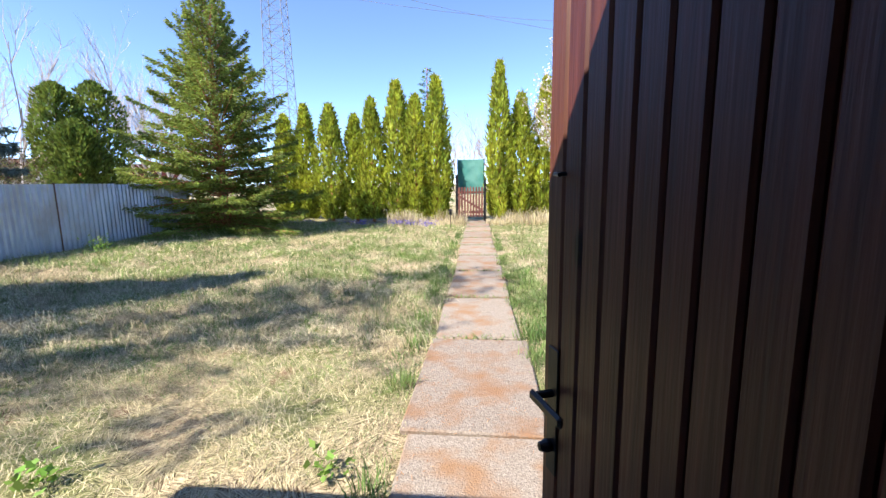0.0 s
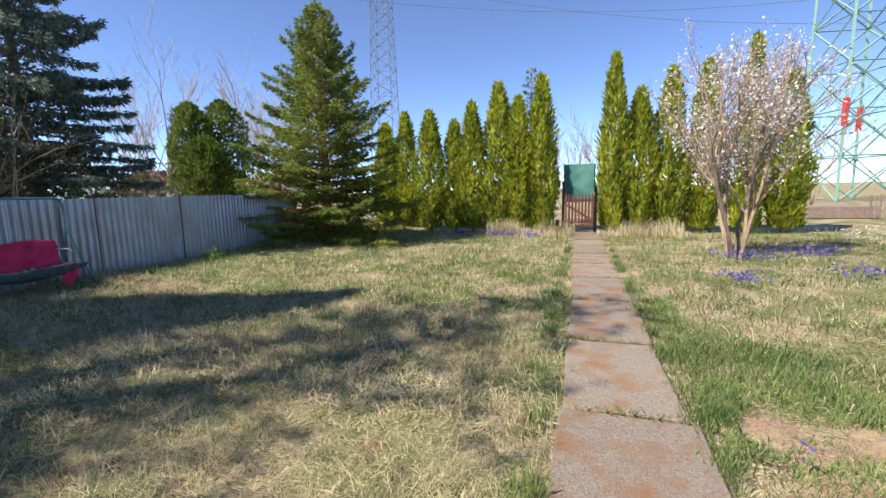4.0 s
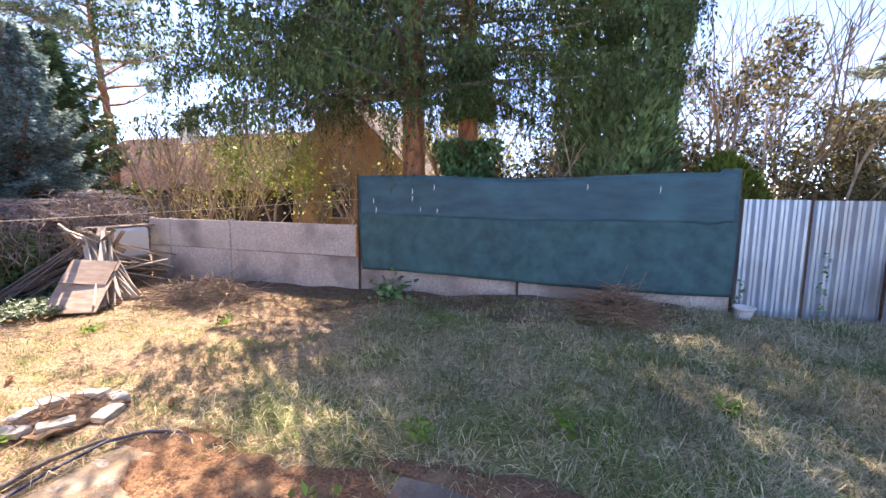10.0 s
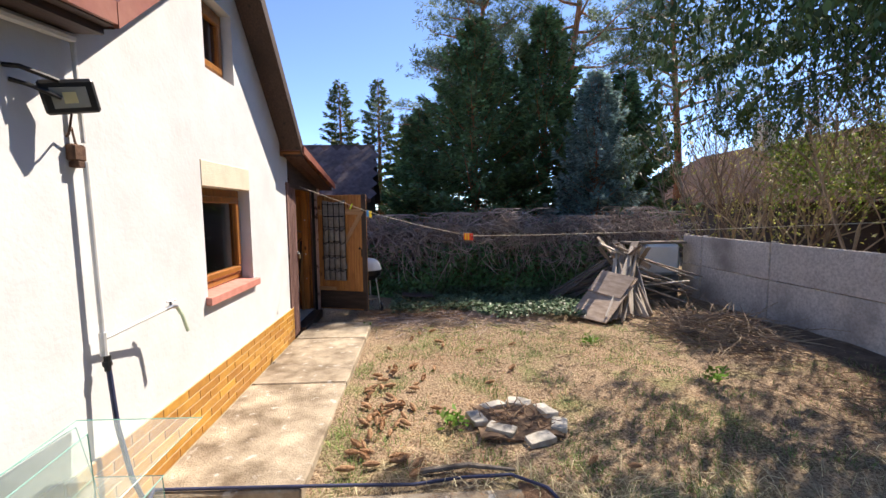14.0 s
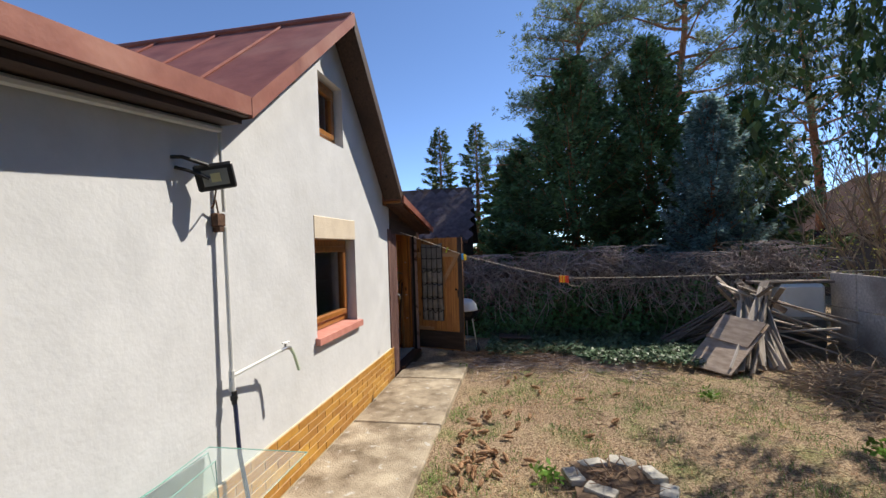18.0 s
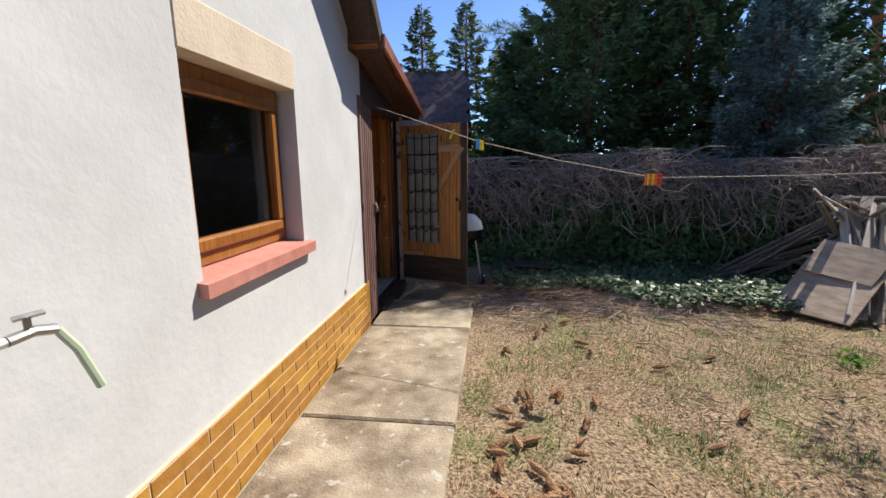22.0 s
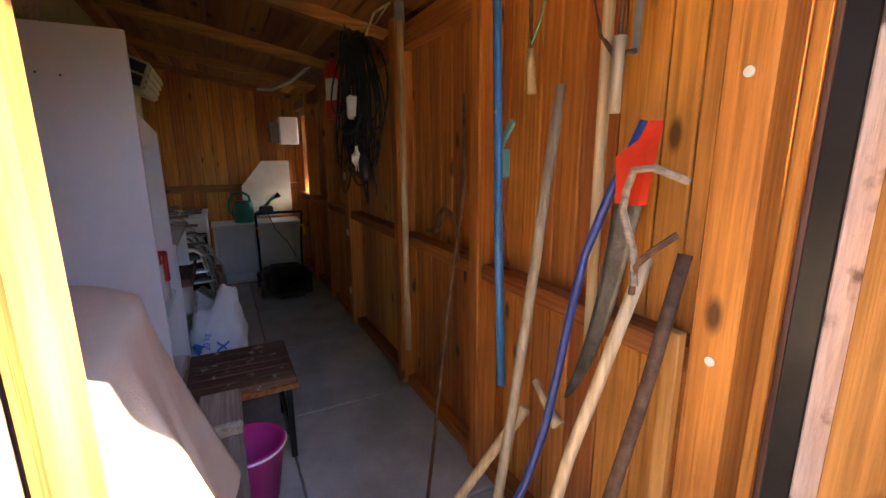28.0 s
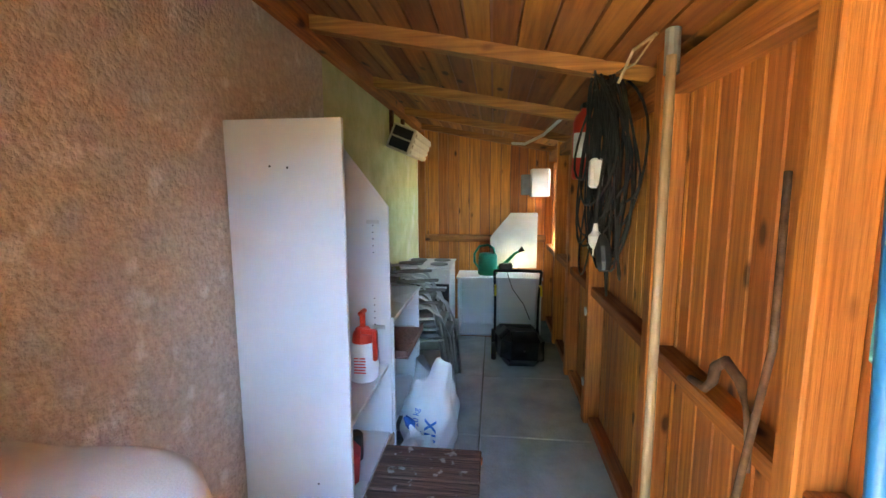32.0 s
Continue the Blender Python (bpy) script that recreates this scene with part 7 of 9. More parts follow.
part("edge_board", Geo().box((LW - 0.075, -0.02, 0.0), (LW + 0.003, -0.001, 1.815), 0.004), mat("dark_grey_edge_board", (0.035, 0.027, 0.024), (0.07, 0.055, 0.05), scale=5, rough=0.8, stretch=(6, 6, 0.6), bump=0.4), sd, "dark stained edge board")
M["palebrace"] = woodmat("pale_pine_brace", (0.5, 0.30, 0.14), (0.62, 0.40, 0.2), axis=0, knots=False)
part("ledge", Geo().box((0.03, -0.023, 1.50), (LW - 0.08, -0.001, 1.585), 0.004), M["palebrace"], sd)
part("ledge", Geo().box((0.0, -0.023, 0.31), (0.3, -0.001, 0.36), 0.004), M["palebrace"], sd)
part("diagonal", Geo().box((-0.35, -0.02, -0.032), (0.35, 0, 0.032), 0.004), M["palebrace"], sd, "", pose(0.60, -0.002, 1.26, 0, -58, 0))
part("latch", Geo().lathe([(0.02, 0), (0.02, 0.006), (0.0, 0.007)], 12, pose(LW - 0.12, -0.002, 0.98, 90)).box((LW - 0.1, -0.006, 0.85), (LW - 0.075, -0.0012, 0.97), 0.002), M["blackmetal"], sd)
org = thing("pocket_organiser", "grey fabric pocket organiser hanging on the shed door, one seam torn", "organiser", "", "", pose(hx, hy, 0.0, 0, 0, ang))
ou0, ou1 = 0.115, 0.50
cols = np.linspace(ou0, ou1, 5)
rows = [1.80, 1.615, 1.43, 1.21, 0.985, 0.785, 0.60]
part("backing", Geo().sheet(lambda u, v: (ou0 + (ou1 - ou0) * u, -0.034 - 0.004 * math.sin(u * 9), 0.61 + (1.86 - 0.61) * v - 0.03 * math.sin(math.pi * u) * v), 12, 20, 0.004), M["greycloth"], org)
for j in range(1, 6):
    zt, zb = rows[j] + (0.0 if j > 1 else 0.0), rows[j + 1]
    for i in range(4):
        x0, x1 = cols[i] + 0.004, cols[i + 1] - 0.004
        torn = j == 4 and i == 3
        rr = random.Random(j * 10 + i)
        sag = rr.uniform(0.02, 0.05) if j > 1 else 0.012
        bul = rr.uniform(0.02, 0.045) if j > 1 else 0.012

        def pf(u, v, x0=x0, x1=x1, zt=zt, zb=zb, sag=sag, bul=bul, torn=torn):
            zz = zb + (zt - zb) * v - sag * math.sin(math.pi * u) * v
            xx = x0 + (x1 - x0) * u + (0.02 * (1 - v) if torn else 0)
            return (xx, -0.041 - bul * math.sin(math.pi * min(1, max(0, u))) * (0.35 + 0.65 * v) + 0.004 * math.sin(u * 13 + v * 5), zz)
        pk_ = part("pocket", Geo().sheet(pf, 8, 8, 0.003), M["greycloth"], org)
        smooth(pk_)
        part("rim", Geo().tube([pf(u, 1.0) for u in np.linspace(0, 1, 9)], 0.0045, 5), M["blackcloth"], pk_)
for i, xx in enumerate(cols):
    part("binding", Geo().tube([(xx, -0.044, z) for z in np.linspace(0.61, 1.83, 9)], 0.0055, 5), M["blackcloth"], org)
for j, z in enumerate(rows[:-1]):
    part("binding", Geo().tube([(ou0 + (ou1 - ou0) * u, -0.046, z + (0.02 if j > 1 else 0.0) - 0.012 * math.sin(math.pi * u)) for u in np.linspace(0, 1, 9)], 0.005, 5), M["blackcloth"], org)

# ---- kettle grill behind the door ----
gr = thing("kettle_grill", "small grey kettle grill with wheels behind the shed door", "grill", "", "", pose(-2.93, -7.0, 0.02))
part("bowl", Geo().lathe([(0.02, 0.5), (0.13, 0.52), (0.20, 0.60), (0.215, 0.68), (0.205, 0.68), (0.19, 0.61), (0.0, 0.53)], 24), M["blackmetal"], gr)
smooth(part("lid", Geo().lathe([(0.22, 0.685), (0.218, 0.70), (0.19, 0.79), (0.12, 0.86), (0.0, 0.885)], 24), M["galv"], gr))
part("lid_handle", Geo().box((-0.05, -0.012, 0.895), (0.05, 0.012, 0.915), 0.006).tube([(-0.04, 0, 0.87), (-0.04, 0, 0.9)], 0.006, 5).tube([(0.04, 0, 0.87), (0.04, 0, 0.9)], 0.006, 5), M["blackplastic"], gr)
for a in (0.5, 2.6, 4.7):
    part("leg", Geo().tube([(0.15 * math.cos(a), 0.15 * math.sin(a), 0.56), (0.24 * math.cos(a), 0.24 * math.sin(a), 0.04)], 0.011, 7), M["steel"], gr)
for a in (0.5, 2.6):
    part("wheel", Geo().lathe([(0.02, -0.015), (0.07, -0.018), (0.075, 0.0), (0.07, 0.018), (0.02, 0.015)], 18, pose(0.25 * math.cos(a), 0.25 * math.sin(a), 0.075, 0, 90, 20)), M["blackplastic"], gr)
part("ash_shelf", Geo().lathe([(0.15, 0.2), (0.155, 0.2), (0.155, 0.215), (0.15, 0.215)], 20), M["steel"], gr)

# ---- clothes line ----
A_, B_ = Vector((-2.17, -5.80, 2.03)), Vector((FX + 0.03, -2.95, 1.60))
zs = [(0.0, 2.03), (0.055, 1.90), (0.111, 1.765), (0.146, 1.68), (0.24, 1.515), (0.334, 1.385), (0.45, 1.405), (0.55, 1.435), (0.70, 1.485), (0.868, 1.55), (1.0, 1.60)]
line_pts = [(A_.x + (B_.x - A_.x) * s, A_.y + (B_.y - A_.y) * s, z) for s, z in zs]
solid("clothes_line", Geo().tube(line_pts, 0.0032, 6), M["rope"], "pale twisted clothes line across the yard", "clothes line")
dirv = (B_ - A_).normalized()
yaw = math.degrees(math.atan2(dirv.y, dirv.x))


def peg(s, z, ma, label, tilt=0.0):
    t = thing("clothes_peg", label, "peg", "clothes pegs", "", Matrix.Translation((A_.x + (B_.x - A_.x) * s, A_.y + (B_.y - A_.y) * s, z)) @ pose(0, 0, 0, 0, tilt, yaw))
    for k in (-1, 1):
        part("peg_jaw", Geo().box((-0.006, 0.001 if k > 0 else -0.011, -0.055), (0.006, 0.011 if k > 0 else -0.001, 0.025), 0.002), ma, t)
    part("peg_spring", Geo().tube([(-0.008, 0, -0.004), (0.008, 0, -0.004)], 0.005, 6), M["steel"], t)


peg(0.112, 1.762, M["limeplastic"], "lime green plastic clothes peg", 25)
for i, (ma, nm) in enumerate(((M["blueplastic"], "light blue"), (M["blueplastic"], "light blue"), (M["yellowplastic"], "yellow"), (M["yellowplastic"], "yellow"))):
    peg(0.1445 + i * 0.0024, 1.672 - i * 0.004, ma, nm + " plastic clothes peg")
for i, (ma, nm) in enumerate(((M["orangeplastic"], "orange red"), (M["yellowplastic"], "yellow"), (M["orangeplastic"], "orange red"), (M["yellowplastic"], "yellow"), (M["orangeplastic"], "orange red"), (M["redplastic"], "red"), (M["redplastic"], "red"))):
    peg(0.326 + i * 0.0022, 1.388, ma, nm + " plastic clothes peg")
solid("line_tail", Geo().tube([(-4.40, -4.86, 1.375), (-4.45, -4.86, 1.30), (-4.55, -4.83, 1.29), (-4.62, -4.80, 1.35)], 0.003, 5), M["rope"], "loose tail of the clothes line", "cord")

# ---- neighbouring buildings ----
def house(name, x0, x1, y0, y1, eave, ridge, axis, wall, roof, label, windows=(), over=0.3):
    h = thing(name, label, "building")
    part("wall", Geo().box((x0, y0, -0.1), (x1, y1, eave), 0), wall, h)
    g = Geo()
    if axis == "y":
        c = (x0 + x1) / 2
        part("gable", Geo().prism([(x0, eave), (x1, eave), (c, ridge - 0.1)], "y", y0, y1), wall, h)
        sl = (ridge - eave) / (x1 - c)
        g.prism([(x0 - over, eave - over * sl), (c, ridge), (x1 + over, eave - over * sl), (x1 + over, eave - over * sl - 0.07), (c, ridge - 0.07), (x0 - over, eave - over * sl - 0.07)], "y", y0 - over, y1 + over)
    else:
        c = (y0 + y1) / 2
        part("gable", Geo().prism([(y0, eave), (y1, eave), (c, ridge - 0.1)], "x", x0, x1), wall, h)
        sl = (ridge - eave) / (y1 - c)
        g.prism([(y0 - over, eave - over * sl), (c, ridge), (y1 + over, eave - over * sl), (y1 + over, eave - over * sl - 0.07), (c, ridge - 0.07), (y0 - over, eave - over * sl - 0.07)], "x", x0 - over, x1 + over)
    part("roof", g, roof, h)
    for face, a, b, z0, z1 in windows:
        lo, hi = {"+x": ((x1, a, z0), (x1 + 0.03, b, z1)), "+y": ((a, y1, z0), (b, y1 + 0.03, z1)), "-y": ((a, y0 - 0.03, z0), (b, y0, z1))}[face]
        w = part("window", Geo().box(lo, hi, 0.004), M["blackplastic"], h)
        k = 0.04
        if face == "+x":
            part("sill", Geo().box((lo[0], lo[1] - k, lo[2] - k), (hi[0] + 0.02, hi[1] + k, lo[2]), 0.004), M["farwall"], w)
            part("lintel", Geo().box((lo[0], lo[1] - k, hi[2]), (hi[0] + 0.02, hi[1] + k, hi[2] + k), 0.004), M["farwall"], w)
    return h


house("ochre_cottage", -16.0, -12.0, -6.7, -3.3, 2.35, 4.0, "x", M["ochrewall"], M["paleroof"], "small ochre cottage with a worn roof behind the fence", (("+x", -5.5, -4.95, 1.1, 1.9),), 0.35)
house("dark_shed", -17.6, -12.5, -15.5, -7.45, 1.95, 3.5, "y", M["darkwood"], M["brownroof"], "long dark wooden shed with a red brown roof")
red = house("red_roof_house", -24, -16.5, -24, -11.5, 2.5, 4.6, "y", M["ochrewall"], M["tileroof"], "house with a large red brown roof beyond the sheds")
part("chimney", Geo().box((-18.0, -16.9, 3.2), (-17.4, -16.3, 5.0), 0.02), M["farwall"], red)
# shed with diamond shingles behind the hedge
ns = thing("shingle_shed", "shed with a dark diamond shingle roof behind the hedge", "building")
part("wall", Geo().box((-2.66, -11.0, 0), (1.6, -9.12, 2.1), 0), M["darkwood"], ns)
part("gable", Geo().prism([(-11.0, 2.1), (-9.12, 2.1), (-10.06, 3.1)], "x", -2.66, 1.6), M["darkwood"], ns)
part("roof_deck", Geo().prism([(-8.92, 1.93), (-10.06, 3.22), (-11.2, 1.93), (-11.2, 1.86), (-10.06, 3.15), (-8.92, 1.86)], "x", -2.78, 1.75), M["darkwood"], ns)
g = Geo()
sv = Vector((0, -10.06 + 8.92, 3.22 - 1.93))
sl = sv.length
sv.normalize()
nrm = Vector((0, sv.z, -sv.y))
for r in range(11):
    for c_ in range(17):
        o = Vector((-2.76 + c_ * 0.28 + (0.14 if r % 2 else 0), -8.92, 1.935)) + sv * (r * 0.15)
        if o.x > 1.7:
            continue
        k = 0.145
        p = [o - sv * 0.02, o + Vector((k, 0, 0)) + sv * 0.15, o + sv * 0.32, o + Vector((-k, 0, 0)) + sv * 0.15]
        p = [q for q in p]
        if max((q - Vector((0, -8.92, 1.935))).dot(sv) for q in p) > sl + 0.05:
            continue
        lift = nrm * (0.004 + 0.006 * (1 if r % 2 else 0))
        g.add([q + lift + nrm * (0.006 if i == 0 else 0.0) for i, q in enumerate(p)], [(0, 1, 2, 3)])
tagged(part("shingle", g, M["shingle"], ns, "dark diamond shaped shingles"), "", "", "", "stuff")
# far houses
for i, (x, y, w, d, a) in enumerate(((-62, 52, 9, 8, 20), (-74, 66, 11, 8, 40), (-55, 70, 9, 9, 10), (42, 66, 11, 9, 30), (58, 52, 10, 9, 60))):
    h = house("far_house", -w / 2, w / 2, -d / 2, d / 2, 3.0, 5.6, "x", M["farwall"], M["tileroof"] if i % 2 == 0 else M["roofred"], "distant house with a red roof", (("-y", -2.5, -1.2, 1.0, 2.2), ("-y", 1.2, 2.5, 1.0, 2.2)))
    h.matrix_world = pose(x, y, 0, 0, 0, a)

# ---- pylons and wires ----
def pylon(name, x, y, H, wb, wt, n, ma, label, yaw=0, mark=None, arms=()):
    p = thing(name, label, "pylon", "", "", pose(x, y, 0, 0, 0, yaw))
    th = 0.16 if wb < 5 else 0.10

    def half(z):
        return (wb + (wt - wb) * z / H) / 2
    zs_ = [H * (1 - (1 - i / n) ** 1.15) for i in range(n + 1)]
    for sx, sy in ((1, 1), (1, -1), (-1, 1), (-1, -1)):
        part("leg", Geo().tube([(sx * half(z), sy * half(z), z) for z in zs_], th * 0.9, 4), ma, p)
    for i in range(n):
        z0, z1 = zs_[i], zs_[i + 1]
        g = Geo()
        for (ax, ay), (bx, by) in (((1, 1), (1, -1)), ((1, -1), (-1, -1)), ((-1, -1), (-1, 1)), ((-1, 1), (1, 1))):
            a0, b0 = Vector((ax * half(z0), ay * half(z0), z0)), Vector((bx * half(z0), by * half(z0), z0))
            a1, b1 = Vector((ax * half(z1), ay * half(z1), z1)), Vector((bx * half(z1), by * half(z1), z1))
            g.tube([a0, b1], th * 0.5, 4).tube([b0, a1], th * 0.5, 4).tube([a1, b1], th * 0.4, 4)
        part("lattice", g, ma, p)
    for z, L in arms:
        part("cross_arm", Geo().tube([(-L, 0, z), (L, 0, z)], th, 4).tube([(-L, 0, z), (0, 0, z + 2.5), (L, 0, z)], th * 0.8, 4), ma, p)
    if mark:
        for sx, sy in ((1, 1), (1, -1), (-1, 1), (-1, -1)):
            part("marker", Geo().box((sx * half(mark) - 0.16, sy * half(mark) - 0.16, mark - 1.1), (sx * half(mark) + 0.16, sy * half(mark) + 0.16, mark + 1.1), 0.01), M["redplastic"], p, "bright red marker board")
    return p


pylon("power_pylon", 21.4, 47.5, 46, 4.9, 3.4, 14, M["pylongreen"], "pale green lattice power pylon with red markers", 12, 7.2, ((38, 9),))
pylon("power_pylon", -42, 90, 56, 5.6, 3.0, 22, M["pylongrey"], "grey lattice power pylon in the distance", 5, None, ((44, 8), (50, 6)))
for i, (a, b) in enumerate((((-34, 90, 43.5), (86, 112, 31)), ((-50, 90, 43.5), (82, 128, 44)), ((-36, 90, 50), (80, 100, 43)), ((-46, 90, 49), (-150, 60, 62)), ((-50, 90, 43.5), (-110, -60, 60)), ((-34, 90, 43.5), (-95, -60, 58)), ((-36, 90, 50), (-100, -60, 68)), ((-46, 90, 50), (-120, -60, 72)))):
    a, b = Vector(a), Vector(b)
    pts = [a.lerp(b, s) - Vector((0, 0, 4 * 5.0 * s * (1 - s))) for s in np.linspace(0, 1, 14)]
    solid("power_line", Geo().tube(pts, 0.045, 4), M["greymetal"], "thin overhead power line against the sky", "power line", "power lines")
# low wall and picket fence to the right of the garden
solid("cold_frame", Geo().box((9.6, 25.0, 0), (12.2, 26.5, 0.55), 0.02), M["paleroof"], "low pale cold frame far in the garden", "cold frame")
pf = thing("picket_fence", "weathered picket fence far across the garden", "fence")
pkm2 = Geo().box((-0.04, 0, 0), (0.04, 0.02, 1.0), 0.006).mesh("picket")
for i in range(44):
    part("picket", pkm2, M["greywood"], pf, "", pose(11.6 + i * 0.17, 24.4, 0.05))
for z in (0.3, 0.8):
    part("fence_rail", Geo().box((11.5, 24.425, z), (19.2, 24.46, z + 0.08), 0.004), M["greywood"], pf)
solid("garden_stake", Geo().tube([(6.7, 8.9, 0), (6.72, 8.9, 1.3)], 0.018, 6), M["tealmetal"], "blue green metal stake in the grass", "stake")

# ---- inside the shed ----
def text_mesh(name, body, size, depth=0.0006):
    cu = bpy.data.curves.new(name, "FONT")
    cu.body, cu.size, cu.extrude = body, size, depth
    ob = bpy.data.objects.new(name, cu)
    scene.collection.objects.link(ob)
    me = bpy.data.meshes.new_from_object(ob.evaluated_get(bpy.context.evaluated_depsgraph_get()))
    bpy.data.objects.remove(ob)
    return me


PY = -5.346
cab = thing("tall_shelf_unit", "tall white melamine shelf unit with a cut-off corner", "shelf unit")
part("side_panel", Geo().box((-0.575, -5.745, 0.39), (-0.555, PY, 1.82), 0.002), M["whitepanel"], cab)
part("side_panel", Geo().prism([(PY, 0.39), (PY, 1.80), (-5.52, 1.80), (-5.735, 1.52), (-5.735, 0.39)], "x", 0.05, 0.068), M["whitepanel"], cab)
part("top_panel", Geo().box((-0.555, -5.52, 1.782), (0.05, PY, 1.80), 0.002), M["whitepanel"], cab)
part("back_panel", Geo().box((-0.555, PY - 0.012, 0.39), (0.05, PY - 0.002, 1.78), 0), M["whitepanel"], cab)
for z in (0.40, 0.755):
    part("shelf", Geo().box((-0.554, -5.725, z - 0.018), (0.049, PY - 0.014, z), 0.002), M["whitepanel"], cab)
for k, (z, y) in enumerate(((1.44, -5.66), (0.93, -5.68))):
    part("hinge_plate", Geo().box((0.042, y - 0.03, z), (0.0495, y + 0.03, z + 0.02), 0.002), M["steel"], cab)
g = Geo()
for z in np.arange(0.95, 1.45, 0.032):
    if not 1.1 < z < 1.3:
        g.box((0.0485, -5.663, z), (0.0497, -5.657, z + 0.005), 0)
part("peg_hole", g, M["blackplastic"], cab)
for y, z in ((-5.5, 1.67), (-5.56, 1.665), (-5.62, 0.56)):
    part("screw_hole", Geo().lathe([(0.004, 0), (0.0, 0.0008)], 8, pose(-0.5755, y, z, 0, -90)), M["blackplastic"], cab)
plat = thing("block_base", "wooden planks on grey blocks under the shelf unit", "base")
for x in (-0.56, -0.1):
    part("block", Geo().box((x, -5.72, FZ + 0.001), (x + 0.19, -5.38, 0.32), 0.008), M["fenceconc"], plat)
for y in (-5.74, -5.56):
    part("plank", Geo().box((-0.62, y, 0.321), (0.10, y + 0.15, 0.385), 0.006), M["polewood"], plat)
spr = thing("pressure_sprayer", "white pressure sprayer bottle with a red pump head", "sprayer", "", "", pose(-0.13, -5.655, 0.757))
smooth(part("bottle", Geo().lathe([(0.055, 0), (0.066, 0.01), (0.068, 0.12), (0.055, 0.17), (0.03, 0.19), (0.0, 0.192)], 20), M["sack"], spr))
part("collar", Geo().lathe([(0.05, 0.17), (0.045, 0.21), (0.03, 0.235), (0.02, 0.24)], 18), M["redplastic"], spr)
part("pump", Geo().tube([(0, 0, 0.23), (0, 0, 0.30)], 0.013, 10).box((-0.035, -0.012, 0.295), (0.035, 0.012, 0.315), 0.006), M["redplastic"], spr)
part("trigger", Geo().box((-0.05, -0.075, 0.10), (-0.025, -0.055, 0.24), 0.006).box((-0.045, -0.07, 0.215), (-0.02, 0.0, 0.24), 0.006), M["redplastic"], spr)
g = Geo()
for i in range(6):
    g.box((-0.067, -0.03 + 0.002 * (i % 2), 0.05 + i * 0.013), (-0.0655 - 0.002, 0.022, 0.056 + i * 0.013), 0.001)
part("label_print", g, M["printred"], spr, "red printed lines")
solid("red_packet", Geo().box((-0.07, -0.05, 0), (0.07, 0.05, 0.16), 0.03), M["printred"], "crumpled red and white paper packet", "packet", "", "", pose(-0.35, -5.64, 0.401, 3, 4, 15))
solid("blue_packet", Geo().box((-0.05, -0.04, 0), (0.05, 0.04, 0.1), 0.02), M["printblue"], "small blue plastic packet", "packet", "", "", pose(-0.46, -5.66, 0.401, 0, 0, 30))
solid("black_can", Geo().lathe([(0.035, 0), (0.037, 0.02), (0.037, 0.11), (0.03, 0.12), (0.0, 0.12)], 16), M["blackplastic"], "small dark tin on the lower shelf", "tin", "", "", pose(-0.18, -5.62, 0.401))

low = thing("low_shelf_unit", "low white shelf unit beside the tall one", "shelf unit")
part("top_panel", Geo().box((0.075, -5.75, 0.96), (0.80, PY, 0.98), 0.002), M["whitepanel"], low)
for x in (0.075, 0.782):
    part("side_panel", Geo().box((x, -5.745, FZ + 0.001), (x + 0.018, PY, 0.96), 0.002), M["whitepanel"], low)
part("back_panel", Geo().box((0.094, PY - 0.012, 0.09), (0.782, PY - 0.002, 0.96), 0), M["whitepanel"], low)
part("shelf", Geo().box((0.094, -5.72, 0.36), (0.781, PY - 0.013, 0.378), 0.002), M["whitepanel"], low)
part("shelf", Geo().box((0.094, -5.72, 0.70), (0.781, PY - 0.013, 0.718), 0.002), M["whitepanel"], low)
solid("wooden_tray", Geo().box((0.2, -5.79, 0.719), (0.7, -5.45, 0.735), 0.003).box((0.2, -5.79, 0.735), (0.7, -5.775, 0.765), 0.003).box((0.2, -5.775, 0.735), (0.215, -5.45, 0.765), 0.003), M["shedred"], "red brown wooden tray on the shelf", "tray")
solid("paper_sheet", Geo().sheet(lambda u, v: (0.35 + 0.3 * u, -5.74 + 0.2 * v, 0.983 + 0.012 * math.sin(u * 4 + v * 3)), 8, 6, 0.001), M["sack"], "loose white paper on the shelf unit", "paper")

# stool, block, bucket
st = thing("slatted_stool", "low dark stool with peeling slats on black metal legs", "stool")
for i in range(6):
    x0 = -0.615 + i * 0.0725
    part("slat", Geo().box((x0, -6.185, 0.452), (x0 + 0.07, -5.765, 0.48), 0.005), M["stooltop"], st)
for x in (-0.618, -0.21):
    part("apron", Geo().box((x, -6.19, 0.425), (x + 0.028, -5.76, 0.4515), 0.004), M["studx"], st)
for x in (-0.60, -0.215):
    for y in (-6.165, -5.80):
        part("leg", Geo().box((x, y, FZ + 0.001), (x + 0.025, y + 0.025, 0.425), 0.003), M["blackmetal"], st)
for z in (0.2,):
    part("stretcher", Geo().box((-0.575, -6.16, z), (-0.215, -6.14, z + 0.02), 0.003).box((-0.595, -6.14, z), (-0.58, -5.8, z + 0.02), 0.003).box((-0.21, -6.14, z), (-0.195, -5.8, z + 0.02), 0.003), M["blackmetal"], st)
blk = thing("saw_block", "worn wooden trestle block with paint spots on its top", "trestle")
part("top_board", Geo().box((-1.13, -5.965, 0.60), (-0.92, -5.845, 0.645), 0.006), M["greywood"], blk)
for x in (-1.12, -0.955):
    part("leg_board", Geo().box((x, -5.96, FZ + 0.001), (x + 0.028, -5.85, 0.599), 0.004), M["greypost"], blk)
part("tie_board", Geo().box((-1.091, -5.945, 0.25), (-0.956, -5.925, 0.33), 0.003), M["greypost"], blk)
